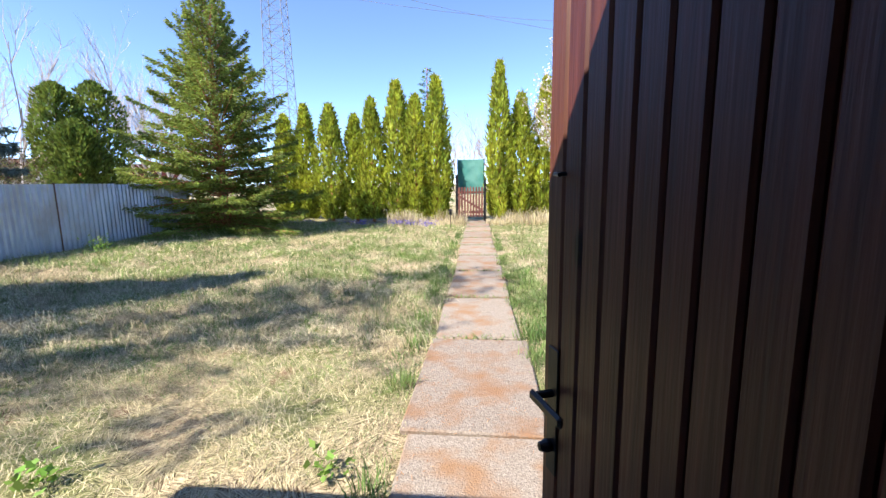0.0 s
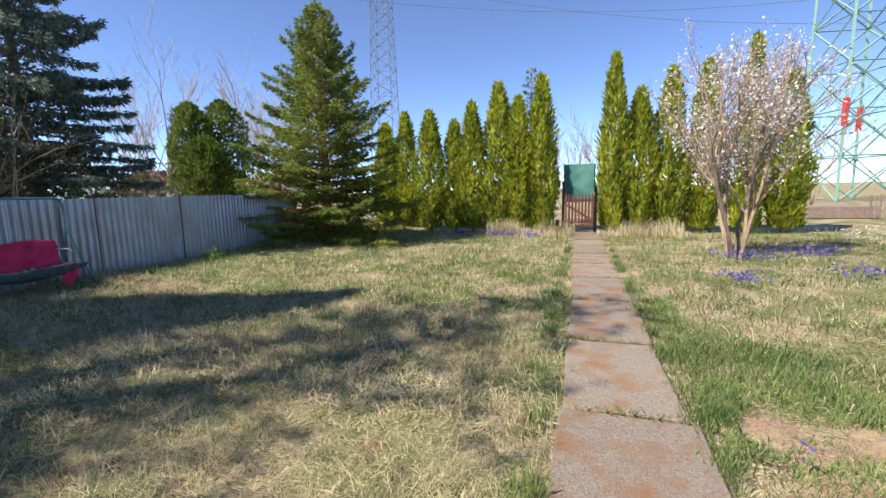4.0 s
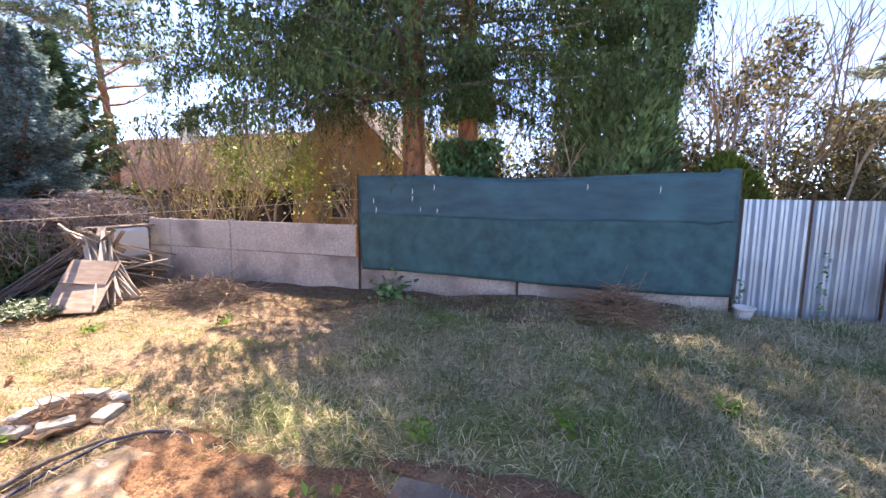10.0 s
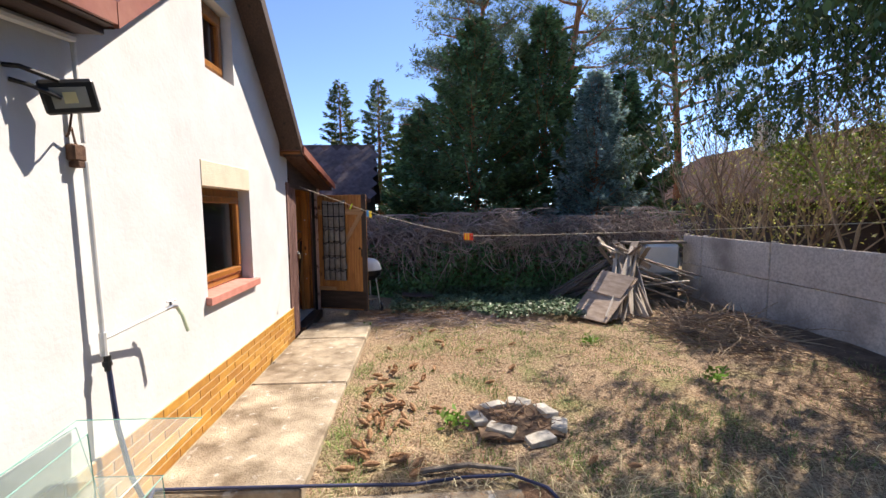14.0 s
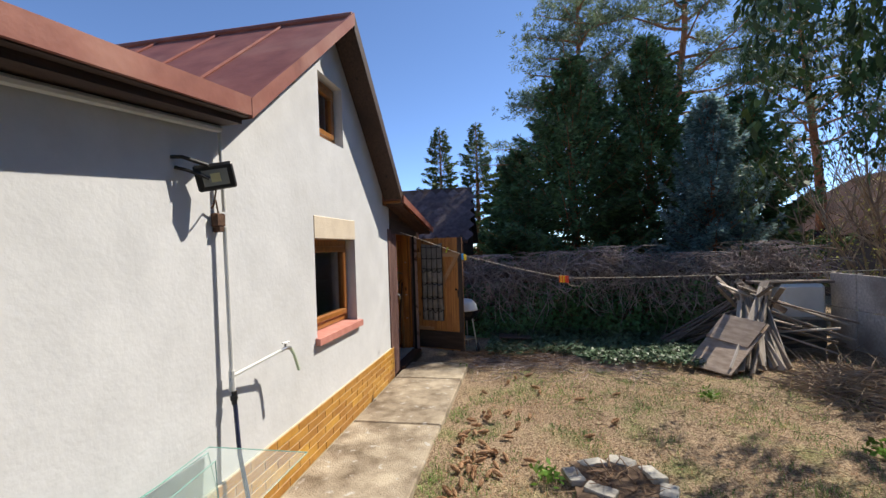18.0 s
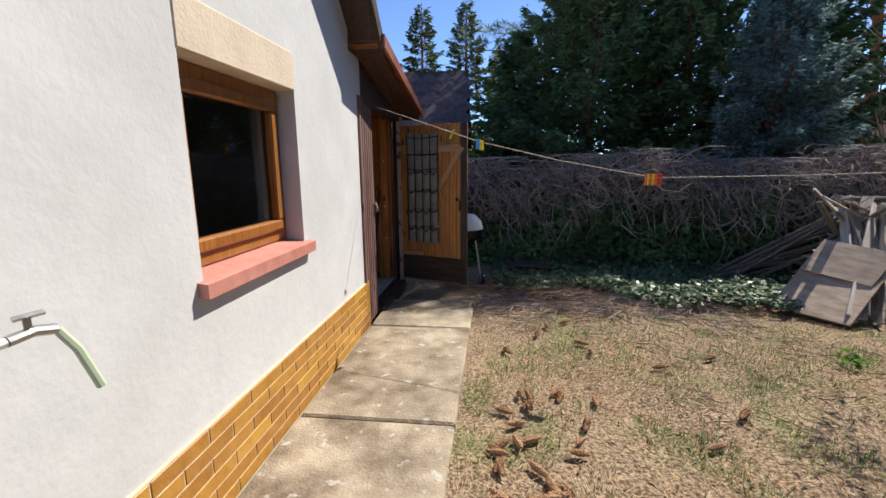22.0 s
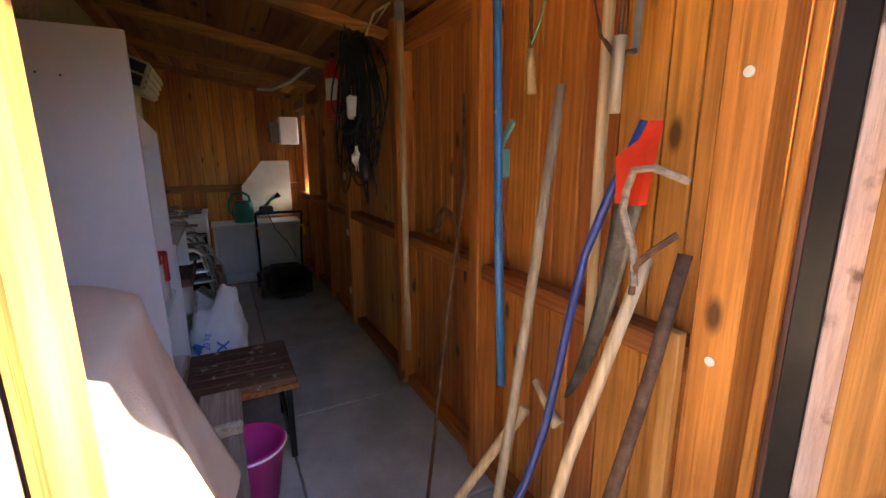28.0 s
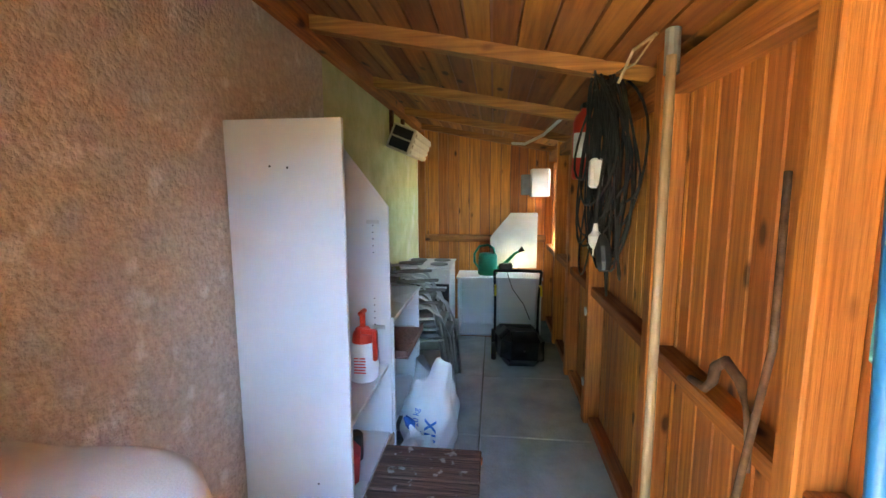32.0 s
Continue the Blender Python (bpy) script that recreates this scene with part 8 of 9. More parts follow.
bk = thing("bucket", "magenta plastic bucket standing on the shed floor", "bucket", "", "", pose(-0.77, -5.97, FZ + 0.001))
smooth(part("bucket_body", Geo().lathe([(0.095, 0), (0.13, 0.23), (0.138, 0.235), (0.138, 0.25), (0.124, 0.25), (0.09, 0.01), (0.0, 0.01)], 24), M["pinkplastic"], bk))
part("bucket_rim", Geo().tube([(0.137 * math.cos(a), 0.137 * math.sin(a), 0.243) for a in np.linspace(0, 6.2832, 25)], 0.005, 6), M["sack"], bk)

# covered object by the door
def clothf(u, v):
    # u round the cover from the wall by the door to the wall further in, v from the crown down to the hem
    a = math.pi * (1.02 * u - 0.01)
    cx, cy = -1.66, PY - 0.02
    fx, fy = -math.cos(a), -math.sin(a)
    k = (abs(fx) ** 4.5 + abs(fy) ** 4.5) ** (-1 / 4.5)
    grow = 0.0 if v < 0.001 else min(1.0, (v / 0.42) ** 0.8)
    low = max(0.0, (v - 0.42) / 0.58)
    side = max(0.0, fx) ** 2
    rx = 0.39 * grow + low * (0.05 + 0.07 * side)
    ry = 0.46 * grow + low * 0.10
    fold = low * (0.035 * math.sin(a * 9) + 0.022 * math.sin(a * 17 + 1.3) + 0.012 * math.sin(a * 31))
    x = cx + fx * k * (rx + fold)
    y = cy + fy * k * (ry + fold)
    hem = 0.62 + 0.05 * math.sin(a * 5 + 0.6) + 0.03 * math.sin(a * 11)
    dome = 1.168 - 0.03 * grow ** 4 + 0.01 * math.sin(x * 9) * math.sin(y * 13)
    z = dome + (hem - dome) * low ** 0.92
    return (x, min(y, PY - 0.006), z)


cov = thing("covered_machine", "machine hidden under a beige dust sheet beside the wall", "covered machine")
smooth(part("dust_sheet", Geo().sheet(clothf, 120, 40, 0.0), M["clothbeige"], cov))
part("machine_body", Geo().box((-1.88, -5.71, FZ + 0.001), (-1.38, -5.40, 1.09), 0.04), M["white"], cov, "white enamel machine body")

# sacks
def sackf(w, d, h, seed):
    g = Geo()
    n, m_ = 40, 22
    rs = random.Random(seed)
    vs, fs = [], []
    for j in range(m_ + 1):
        v = j / m_
        sq = 1 - 0.75 * max(0, (v - 0.62) / 0.38) ** 1.5
        fat = 0.86 + 0.2 * math.sin(math.pi * min(1, v * 1.25))
        for i in range(n):
            a = 6.2832 * i / n
            c, s = math.cos(a), math.sin(a)
            k = (abs(c) ** 4 + abs(s) ** 4) ** -0.25
            wr = 1 + 0.06 * math.sin(a * 5 + v * 9 + seed) + 0.045 * math.sin(a * 9 - v * 14) + 0.05 * v * math.sin(a * 13 + 5 * seed)
            vs.append((w * c * k * fat * wr * (1 - 0.1 * v), d * s * k * fat * sq * wr, h * v * (1 + (0.06 * math.sin(a * 3 + seed) + 0.13 * math.sin(a * 2 + 1.7 * seed) * v ** 3 + 0.05 * math.sin(a * 7 + seed) * v ** 4) * v)))
    for j in range(m_):
        for i in range(n):
            fs.append((j * n + i, j * n + (i + 1) % n, (j + 1) * n + (i + 1) % n, (j + 1) * n + i))
    fs.append(tuple(range(n))[::-1])
    fs.append(tuple(m_ * n + i for i in range(n)))
    return g.add(vs, fs)


sk = thing("building_sack", "open white plastic sack with blue print on the floor", "sack", "", "", pose(0.42, -5.86, FZ + 0.001, 0, -4, 78))
smooth(part("sack_body", sackf(0.15, 0.11, 0.5, 2), M["sack"], sk))
part("number_print", text_mesh("number", "20 kg", 0.05), M["printblue"], sk, "", pose(0.02, 0.150, 0.22, 90, 0, 180) @ pose(0, 0, 0, 0, 0, 90))
part("word_print", text_mesh("word", "mix", 0.15), M["printblue"], sk, "large blue lettering running up the sack", pose(-0.085, 0.152, 0.06, 90, 0, 180) @ pose(0, 0, 0, 0, 0, 90))
part("blue_patch", Geo().tube([(0.05, 0.132, 0.17), (0.075, 0.133, 0.22), (0.11, 0.128, 0.25)], [0.012, 0.03, 0.012], 8), M["printblue"], sk)
solid("clear_sack", sackf(0.12, 0.10, 0.25, 5), M["sack"], "smaller half full pale plastic bag", "bag", "", "", pose(0.12, -5.88, FZ + 0.001, 0, 6, 50))

# folding chairs leaning in a stack
ch = thing("tube_chair", "chrome tube armchair with grey seat in a stack", "chair", "stacked chairs", "", pose(1.32, -5.72, FZ, 0, 0, 90))
for y in (-0.21, 0.21):
    part("arm_tube", Geo().tube([(0.24, y, 0.70), (0.10, y, 0.695), (-0.04, y, 0.67), (-0.13, y, 0.60), (-0.19, y, 0.46), (-0.22, y, 0.22), (-0.235, y, 0.0)], 0.0125, 8), M["steel"], ch)
    part("leg", Geo().tube([(0.24, y, 0.0), (0.21, y, 0.40), (0.25, y, 0.82)], 0.0125, 8), M["steel"], ch)
    part("seat_tube", Geo().tube([(0.2, y * 0.92, 0.415), (-0.16, y * 0.92, 0.42), (-0.2, y * 0.85, 0.40)], 0.010, 8), M["steel"], ch)
part("seat", Geo().box((-0.2, -0.19, 0.425), (0.19, 0.19, 0.46), 0.014), M["seatgrey"], ch)
smooth(part("backrest", Geo().sheet(lambda u, v: (0.215 + 0.03 * math.sin(math.pi * u) + 0.02 * v, -0.2 + 0.4 * u, 0.60 + 0.2 * v), 10, 4, 0.018), M["seatgrey"], ch))
for y in (-0.21, 0.21):
    part("arm_pad", Geo().box((-0.12, y - 0.02, 0.70), (0.10, y + 0.02, 0.722), 0.008), M["seatgrey"], ch)
for k in (1, 2, 3):
    copy_thing(ch, pose(1.32 + 0.01 * k, -5.72 + 0.035 * k, FZ + 0.075 * k, 0, 1.5 * k, 90 + 1.2 * k))

# cooker
ck = thing("electric_cooker", "white enamel electric cooker with four hotplates", "cooker")
part("body", Geo().box((2.02, -5.83, FZ + 0.001), (2.52, PY - 0.01, 0.88), 0.008), M["white"], ck)
part("hob", Geo().box((2.0, -5.84, 0.881), (2.53, PY - 0.004, 0.90), 0.006), M["white"], ck)
part("control_panel", Geo().box((1.995, -5.83, 0.76), (2.019, PY - 0.012, 0.875), 0.004), M["white"], ck)
for i, y in enumerate((-5.78, -5.70, -5.62, -5.54, -5.43)):
    part("knob", Geo().lathe([(0.017, 0), (0.015, 0.018), (0.0, 0.019)], 14, pose(1.994, y, 0.81, 0, -90)), M["white"], ck)
for x in (2.14, 2.39):
    for y in (-5.71, -5.47):
        part("hotplate", Geo().lathe([(0.085, 0), (0.085, 0.008), (0.078, 0.011), (0.0, 0.010)], 24, pose(x, y, 0.901)), M["greymetal"], ck)
part("oven_door", Geo().box((1.998, -5.82, 0.2), (2.018, PY - 0.02, 0.735), 0.005), M["blackplastic"], ck, "dark glass oven door")
part("oven_handle", Geo().tube([(1.975, -5.80, 0.71), (1.975, -5.38, 0.71)], 0.01, 8), M["white"], ck)

# low white cabinet, watering can, offcut, box
wc = thing("low_open_cabinet", "low white open cabinet at the end of the shed", "cabinet")
for y in (-5.87, -6.29, -6.71):
    part("upright", Geo().box((2.45, y - 0.01, 0.10), (2.83, y + 0.008, 0.70), 0.002), M["whitepanel"], wc)
part("cabinet_top", Geo().box((2.44, -6.73, 0.70), (2.84, -5.85, 0.722), 0.002), M["whitepanel"], wc)
part("cabinet_bottom", Geo().box((2.45, -6.70, 0.10), (2.83, -5.88, 0.118), 0.002), M["whitepanel"], wc)
part("cabinet_back", Geo().box((2.815, -6.70, 0.118), (2.83, -5.88, 0.70), 0), M["whitepanel"], wc)
part("cabinet_foot", Geo().box((2.48, -6.68, FZ + 0.001), (2.8, -5.90, 0.10), 0.002), M["studx"], wc)
can = thing("watering_can", "green plastic watering can with a black rose", "watering can", "", "", pose(2.62, -6.17, 0.723))
smooth(part("can_body", Geo().lathe([(0.095, 0), (0.105, 0.01), (0.098, 0.2), (0.085, 0.225), (0.0, 0.226)], 24), M["greenplastic"], can))
smooth(part("spout", Geo().tube([(0, -0.09, 0.05), (-0.01, -0.18, 0.12), (-0.02, -0.28, 0.23), (-0.02, -0.32, 0.25)], [0.03, 0.02, 0.015, 0.014], 10), M["greenplastic"], can))
part("rose", Geo().lathe([(0.014, 0), (0.028, 0.05), (0.028, 0.058), (0.0, 0.06)], 14, pose(-0.02, -0.32, 0.25, 55)), M["blackplastic"], can)
smooth(part("can_handle", Geo().tube([(0, 0.095, 0.07), (0, 0.14, 0.13), (0, 0.14, 0.22), (0, 0.09, 0.30), (0, 0.0, 0.315), (0, -0.06, 0.28), (0, -0.075, 0.2)], 0.013, 8), M["greenplastic"], can))
solid("white_offcut", Geo().prism([(-6.19, 0.724), (-6.19, 1.08), (-6.42, 1.36), (-6.72, 1.36), (-6.72, 0.724)], "x", 3.03, 3.048), mat("grey_beige_laminate", (0.46, 0.44, 0.39), (0.55, 0.53, 0.47), scale=4, rough=0.6, bump=0.1), "white panel offcut with a cut corner leaning on the wall", "panel")
bx = thing("wall_box", "white box with grey side fixed to the shed wall", "box")
part("box_body", Geo().box((2.80, -6.82, 1.54), (2.96, -6.62, 1.84), 0.01), M["white"], bx)
part("box_side", Geo().box((2.83, -6.615, 1.56), (2.94, -6.52, 1.78), 0.006), M["greymetal"], bx)
ht = thing("wall_heater", "old beige slatted wall heater under the ceiling", "heater")
hm = pose(1.95, -5.47, 2.02, 22, 0, 0)
part("heater_case", Geo().box((-0.40, -0.11, -0.10), (0.40, 0.09, 0.11), 0.012, hm), M["beigemetal"], ht)
for i in range(4):
    part("grille_slat", Geo().box((-0.38, -0.122, -0.085 + i * 0.046), (0.38, -0.1105, -0.055 + i * 0.046), 0.003, hm), M["beigemetal"], ht)
# thin black plates on the closed end; black stands for the shade inside
part("end_opening", Geo().box((-0.402, -0.09, -0.08), (-0.4005, 0.07, 0.0), 0, hm).box((-0.402, -0.09, 0.015), (-0.4005, 0.07, 0.09), 0, hm), M["blackplastic"], ht, "black plates for the dark inside of the end")
for x in (1.7, 2.15):
    part("hanger", Geo().box((x, -5.38, 2.05), (x + 0.05, PY - 0.003, 2.3), 0.004), M["rust"], ht)
solid("white_conduit", Geo().tube([(1.0, -6.76, 2.13), (1.35, -6.70, 2.11), (1.75, -6.62, 2.05), (2.1, -6.5, 2.02), (2.4, -6.4, 2.06)], 0.013, 7), M["sack"], "loose white cable duct below the ceiling", "cable duct")

# mower
mw = thing("lawn_mower", "black lawn mower with folded yellow and black handles", "lawn mower", "", "", pose(1.75, -6.45, FZ))
smooth(part("grass_box", Geo().box((-0.19, -0.19, 0), (0.19, 0.19, 0.3), 0.075), M["blackplastic"], mw, "", pose(0, 0, 0.03, 4, 3, 12)))
part("deck", Geo().box((0.12, -0.2, 0.06), (0.55, 0.2, 0.22), 0.05), M["blackplastic"], mw)
for x, y in ((0.1, -0.21), (0.1, 0.21), (0.5, -0.21), (0.5, 0.21)):
    w = part("wheel", Geo().lathe([(0.02, -0.022), (0.075, -0.022), (0.082, 0), (0.075, 0.022), (0.02, 0.022)], 18, pose(x, y, 0.085, 90)), M["blackplastic"], mw)
    part("hub", Geo().lathe([(0.03, -0.024), (0.03, 0.024)], 12, pose(x, y, 0.085, 90)), M["yellowplastic"], w)
for y in (-0.2, 0.2):
    part("handle_tube", Geo().tube([(0.35, y, 0.2), (0.32, y, 0.5), (0.22, y * 1.05, 0.80)], 0.012, 8), M["blackmetal"], mw)
    part("handle_lever", Geo().tube([(0.25, y, 0.66), (0.12, y, 0.68), (0.08, y, 0.60)], 0.010, 7), M["yellowplastic"], mw)
part("handle_bar", Geo().tube([(0.22, -0.21, 0.80), (0.21, 0, 0.805), (0.22, 0.21, 0.80)], 0.014, 8), M["blackmetal"], mw)
part("switch_box", Geo().box((0.18, 0.05, 0.81), (0.26, 0.17, 0.87), 0.01), M["blackplastic"], mw)
part("mower_cable", Geo().tube([(0.22, 0.1, 0.8), (0.15, 0.05, 0.65), (0.1, -0.05, 0.52), (0.05, -0.1, 0.4)], 0.004, 5), M["cable"], mw)

# cable bundle, extinguisher
fe = thing("fire_extinguisher", "red fire extinguisher hanging on the shed wall", "fire extinguisher", "", "", pose(0.70, -6.735, 1.66))
smooth(part("cylinder", Geo().lathe([(0.05, 0), (0.06, 0.015), (0.06, 0.32), (0.045, 0.36), (0.018, 0.385), (0.018, 0.40), (0.0, 0.40)], 20), M["redplastic"], fe))
part("valve", Geo().box((-0.03, -0.015, 0.40), (0.05, 0.015, 0.43), 0.006).tube([(0.03, 0, 0.42), (0.06, 0.02, 0.3)], 0.008, 6), M["blackplastic"], fe)
part("label_plate", Geo().sheet(lambda u, v: (0.0615 * math.cos(1.9 + 1.5 * u), 0.0615 * math.sin(1.9 + 1.5 * u), 0.12 + 0.14 * v), 8, 2, 0.0005), M["sack"], fe, "white instruction label")
cb = thing("cable_bundle", "thick coil of black extension cables hanging from a nail", "cable")
rt = random.Random(21)
for i in range(22):
    w, h = rt.uniform(0.10, 0.42), rt.uniform(0.20, 0.45)
    cx, top = rt.gauss(-0.02, 0.06), 2.05 + rt.gauss(0, 0.012)
    yy = -6.70 + rt.gauss(0, 0.035)
    skew = rt.gauss(0, 0.05)
    pts = [(cx * (0.3 + 0.35 * (1 - math.cos(a))) + w * math.sin(a) * (0.55 + 0.2 * (1 - math.cos(a))) + skew * (1 - math.cos(a)), yy + 0.02 * math.sin(a * 2 + i), top - h * (1 - math.cos(a)) + 0.012 * math.sin(3 * a + i)) for a in np.linspace(0, 6.2832, 22)]
    part("cable_loop", Geo().tube(pts, rt.choice((0.0045, 0.0055, 0.006)), 6), M["cable"], cb)
for i in range(7):
    w, h, cx, top = rt.uniform(0.14, 0.24), rt.uniform(0.30, 0.40), rt.uniform(0.10, 0.24), rt.uniform(1.96, 2.03)
    pts = [(cx * 0.5 * (1 - math.cos(a)) + w * math.sin(a) * (0.5 + 0.3 * (1 - math.cos(a))), -6.67 + 0.03 * math.sin(a + i), top - h * (1 - math.cos(a)) + 0.02 * math.sin(2 * a + i)) for a in np.linspace(0, 6.2832, 26)]
    part("loose_loop", Geo().tube(pts, 0.005, 6), M["cable"], cb)
part("socket_end", Geo().box((-0.12, -6.66, 1.60), (-0.06, -6.61, 1.72), 0.012), M["sack"], cb, "white socket end")
part("white_plug", Geo().lathe([(0.012, 0), (0.026, 0.02), (0.028, 0.05), (0.012, 0.07), (0.008, 0.1)], 12, pose(-0.15, -6.63, 1.36)).tube([(-0.155, -6.635, 1.36), (-0.155, -6.635, 1.33)], 0.003, 5).tube([(-0.145, -6.625, 1.36), (-0.145, -6.625, 1.33)], 0.003, 5), M["white"], cb, "white mains plug")
part("plug_cord", Geo().tube([(-0.15, -6.63, 1.46), (-0.13, -6.65, 1.55), (-0.08, -6.68, 1.7)], 0.005, 6), M["cable"], cb)
part("black_plug", Geo().lathe([(0.02, 0), (0.03, 0.03), (0.03, 0.09), (0.012, 0.14)], 12, pose(-0.27, -6.64, 1.29, 0, 20)), M["blackplastic"], cb)
for x in (0.845,):
    for z in (1.26, 0.83, 0.36):
        solid("insulator_disc", Geo().lathe([(0.028, 0), (0.028, 0.006), (0.012, 0.009), (0.0, 0.009)], 16, pose(x, SY + 0.1005, z, -90)), M["galv"], "round pale washer screwed to the stud", "washer", "stud washers")

# long tools
def pole(name, pts, r, ma, label, cat="pole", n=8):
    return smooth(solid(name, Geo().tube(pts, r, n), M[ma], label, cat))


broom = thing("broom", "broom handle of pale wood hung in a grey socket", "broom")
smooth(part("handle", Geo().tube([(-0.525, -6.74, 1.98), (-0.58, -6.72, 1.2), (-0.635, -6.70, 0.5)], 0.0145, 10), M["polewood"], broom))
part("socket", Geo().tube([(-0.515, -6.745, 1.93), (-0.51, -6.745, 2.06)], 0.022, 10), M["greymetal"], broom)
part("bristle", Geo().tube([(-0.51, -6.70, 2.05), (-0.42, -6.66, 2.03), (-0.38, -6.63, 1.94)], 0.006, 4).tube([(-0.5, -6.7, 2.05), (-0.38, -6.68, 2.0), (-0.28, -6.65, 2.0)], 0.004, 4), M["polewood"], broom)
pole("iron_rod", [(-1.02, -6.78, 1.62), (-1.09, -6.74, 1.3), (-1.15, -6.64, 0.85), (-1.24, -6.5, 0.12)], 0.007, "rust", "thin rusty iron rod leaning on the wall")
pole("iron_hook", [(-0.78, -6.74, 1.10), (-0.86, -6.74, 1.11), (-0.89, -6.74, 1.14), (-0.90, -6.74, 1.18), (-0.94, -6.74, 1.21), (-1.0, -6.74, 1.19), (-1.04, -6.74, 1.12), (-1.05, -6.74, 1.02)], [0.009, 0.011, 0.012, 0.013, 0.013, 0.012, 0.009, 0.005], "rust", "curved rusty sickle hook on the rail", "hook")
pole("blue_pole", [(-1.31, -6.71, 2.0), (-1.34, -6.70, 1.75), (-1.41, -6.67, 1.2), (-1.47, -6.65, 0.75)], 0.013, "bluepole", "blue painted metal pole with chipped paint")
br = thing("wall_bracket", "small turquoise perforated bracket screwed to the wall", "bracket")
part("plate", Geo().box((-1.28, -6.80, 1.34), (-1.265, -6.755, 1.43), 0.004), M["bracket"], br)
part("stay", Geo().box((-0.05, -0.006, -0.012), (0.05, 0.006, 0.012), 0.003), M["bracket"], br, "", pose(-1.31, -6.76, 1.47, 0, 50, 0))
part("washer", Geo().lathe([(0.02, 0), (0.02, 0.005), (0.0, 0.006)], 12, pose(-1.345, SY + 0.003, 1.50, -90)), M["bracket"], br)
pole("grey_pole", [(-1.517, -6.78, 1.584), (-1.54, -6.70, 1.124), (-1.575, -6.61, 0.70), (-1.62, -6.47, 0.085)], 0.0145, "greypole", "weathered grey wooden handle")
pole("wooden_pole", [(-1.638, -6.80, 1.98), (-1.644, -6.80, 1.4), (-1.65, -6.80, 0.89)], 0.014, "polewood", "long bare wooden handle on the wall")
pole("hazel_stick", [(-1.572, -6.66, 0.726), (-1.49, -6.58, 0.52), (-1.32, -6.42, 0.085)], [0.016, 0.015, 0.014], "polewood", "short stick leaning on the wall")
pole("dark_pipe", [(-1.885, -6.80, 1.21), (-1.888, -6.72, 0.945), (-1.89, -6.60, 0.605), (-1.89, -6.45, 0.085)], 0.014, "rust", "dark brown pipe leaning in the corner")
solid("light_batten", Geo().box((-1.90, -6.815, 0.085), (-1.865, -6.79, 1.045), 0.003), M["doorwood"], "pale batten standing by the corner post", "batten")
saw = thing("bow_saw", "dark blue tube bow saw with a wooden grip", "saw")
smooth(part("bow_tube", Geo().tube([(-1.80, -6.752, 1.475), (-1.732, -6.745, 1.326), (-1.693, -6.72, 1.178), (-1.684, -6.69, 1.01), (-1.69, -6.66, 0.89), (-1.699, -6.62, 0.76), (-1.699, -6.57, 0.63), (-1.68, -6.51, 0.48), (-1.63, -6.45, 0.28)], 0.0105, 8), M["bluesteel"], saw))
smooth(part("grip", Geo().tube([(-1.61, -6.66, 0.831), (-1.652, -6.655, 0.801), (-1.70, -6.65, 0.775), (-1.715, -6.648, 0.766)], [0.010, 0.012, 0.013, 0.017], 8), M["polewood"], saw))
sc = thing("scythe", "scythe with a curved steel blade in a red plastic guard", "scythe")
smooth(part("handle", Geo().tube([(-1.835, -6.75, 1.20), (-1.80, -6.68, 0.923), (-1.783, -6.62, 0.735), (-1.75, -6.46, 0.085)], 0.0145, 8), M["polewood"], sc))


def bladef(u, v):
    a = u
    x = -1.783 + 0.08 * a + 0.068 * a ** 3
    z = 1.33 - 0.56 * a
    w = 0.045 * (1 - a) ** 0.6 + 0.004
    return (x + w * (v - 0.5) * 1.2, -6.748 + 0.012 * (v - 0.5), z + w * (v - 0.5) * 0.35)


smooth(part("blade", Geo().sheet(bladef, 24, 4, 0.003), mat("dark_worn_blade_steel", (0.05, 0.048, 0.045), (0.13, 0.125, 0.12), scale=14, rough=0.45, metal=0.6, bump=0.3), sc))
part("guard", Geo().prism([(-1.814, 1.306), (-1.757, 1.306), (-1.748, 1.405), (-1.80, 1.437), (-1.822, 1.474), (-1.836, 1.474), (-1.824, 1.40)], "y", -6.762, -6.735), M["redplastic"], sc)
hk = thing("bent_iron_hook", "bent old iron hook sticking out from the post", "hook")
part("arm", Geo().tube([(-1.915, -6.74, 1.36), (-1.87, -6.70, 1.385), (-1.835, -6.69, 1.38), (-1.82, -6.69, 1.34), (-1.815, -6.69, 1.30), (-1.84, -6.70, 1.22), (-1.85, -6.70, 1.15)], 0.008, 6), M["greywood"], hk)
part("prong", Geo().tube([(-1.905, -6.74, 1.26), (-1.87, -6.71, 1.22), (-1.85, -6.70, 1.19), (-1.845, -6.70, 1.13)], 0.007, 6), M["rust"], hk)
hs = thing("hand_saw", "old hand saw hanging high on the wall", "saw")
part("saw_blade", Geo().prism([(-1.730, 1.62), (-1.715, 1.62), (-1.705, 1.98), (-1.750, 1.98)], "y", -6.80, -6.797), M["greymetal"], hs)
part("saw_frame", Geo().tube([(-1.730, -6.79, 1.625), (-1.670, -6.79, 1.63), (-1.630, -6.79, 1.68), (-1.590, -6.79, 1.80), (-1.580, -6.79, 1.95)], 0.006, 6), M["rust"], hs)
sik = thing("sickle", "sickle with a dark worn wooden handle", "sickle")
smooth(part("sickle_handle", Geo().tube([(-1.695, -6.78, 1.50), (-1.695, -6.78, 1.58), (-1.695, -6.78, 1.66)], [0.014, 0.013, 0.016], 8), M["greypole"], sik))
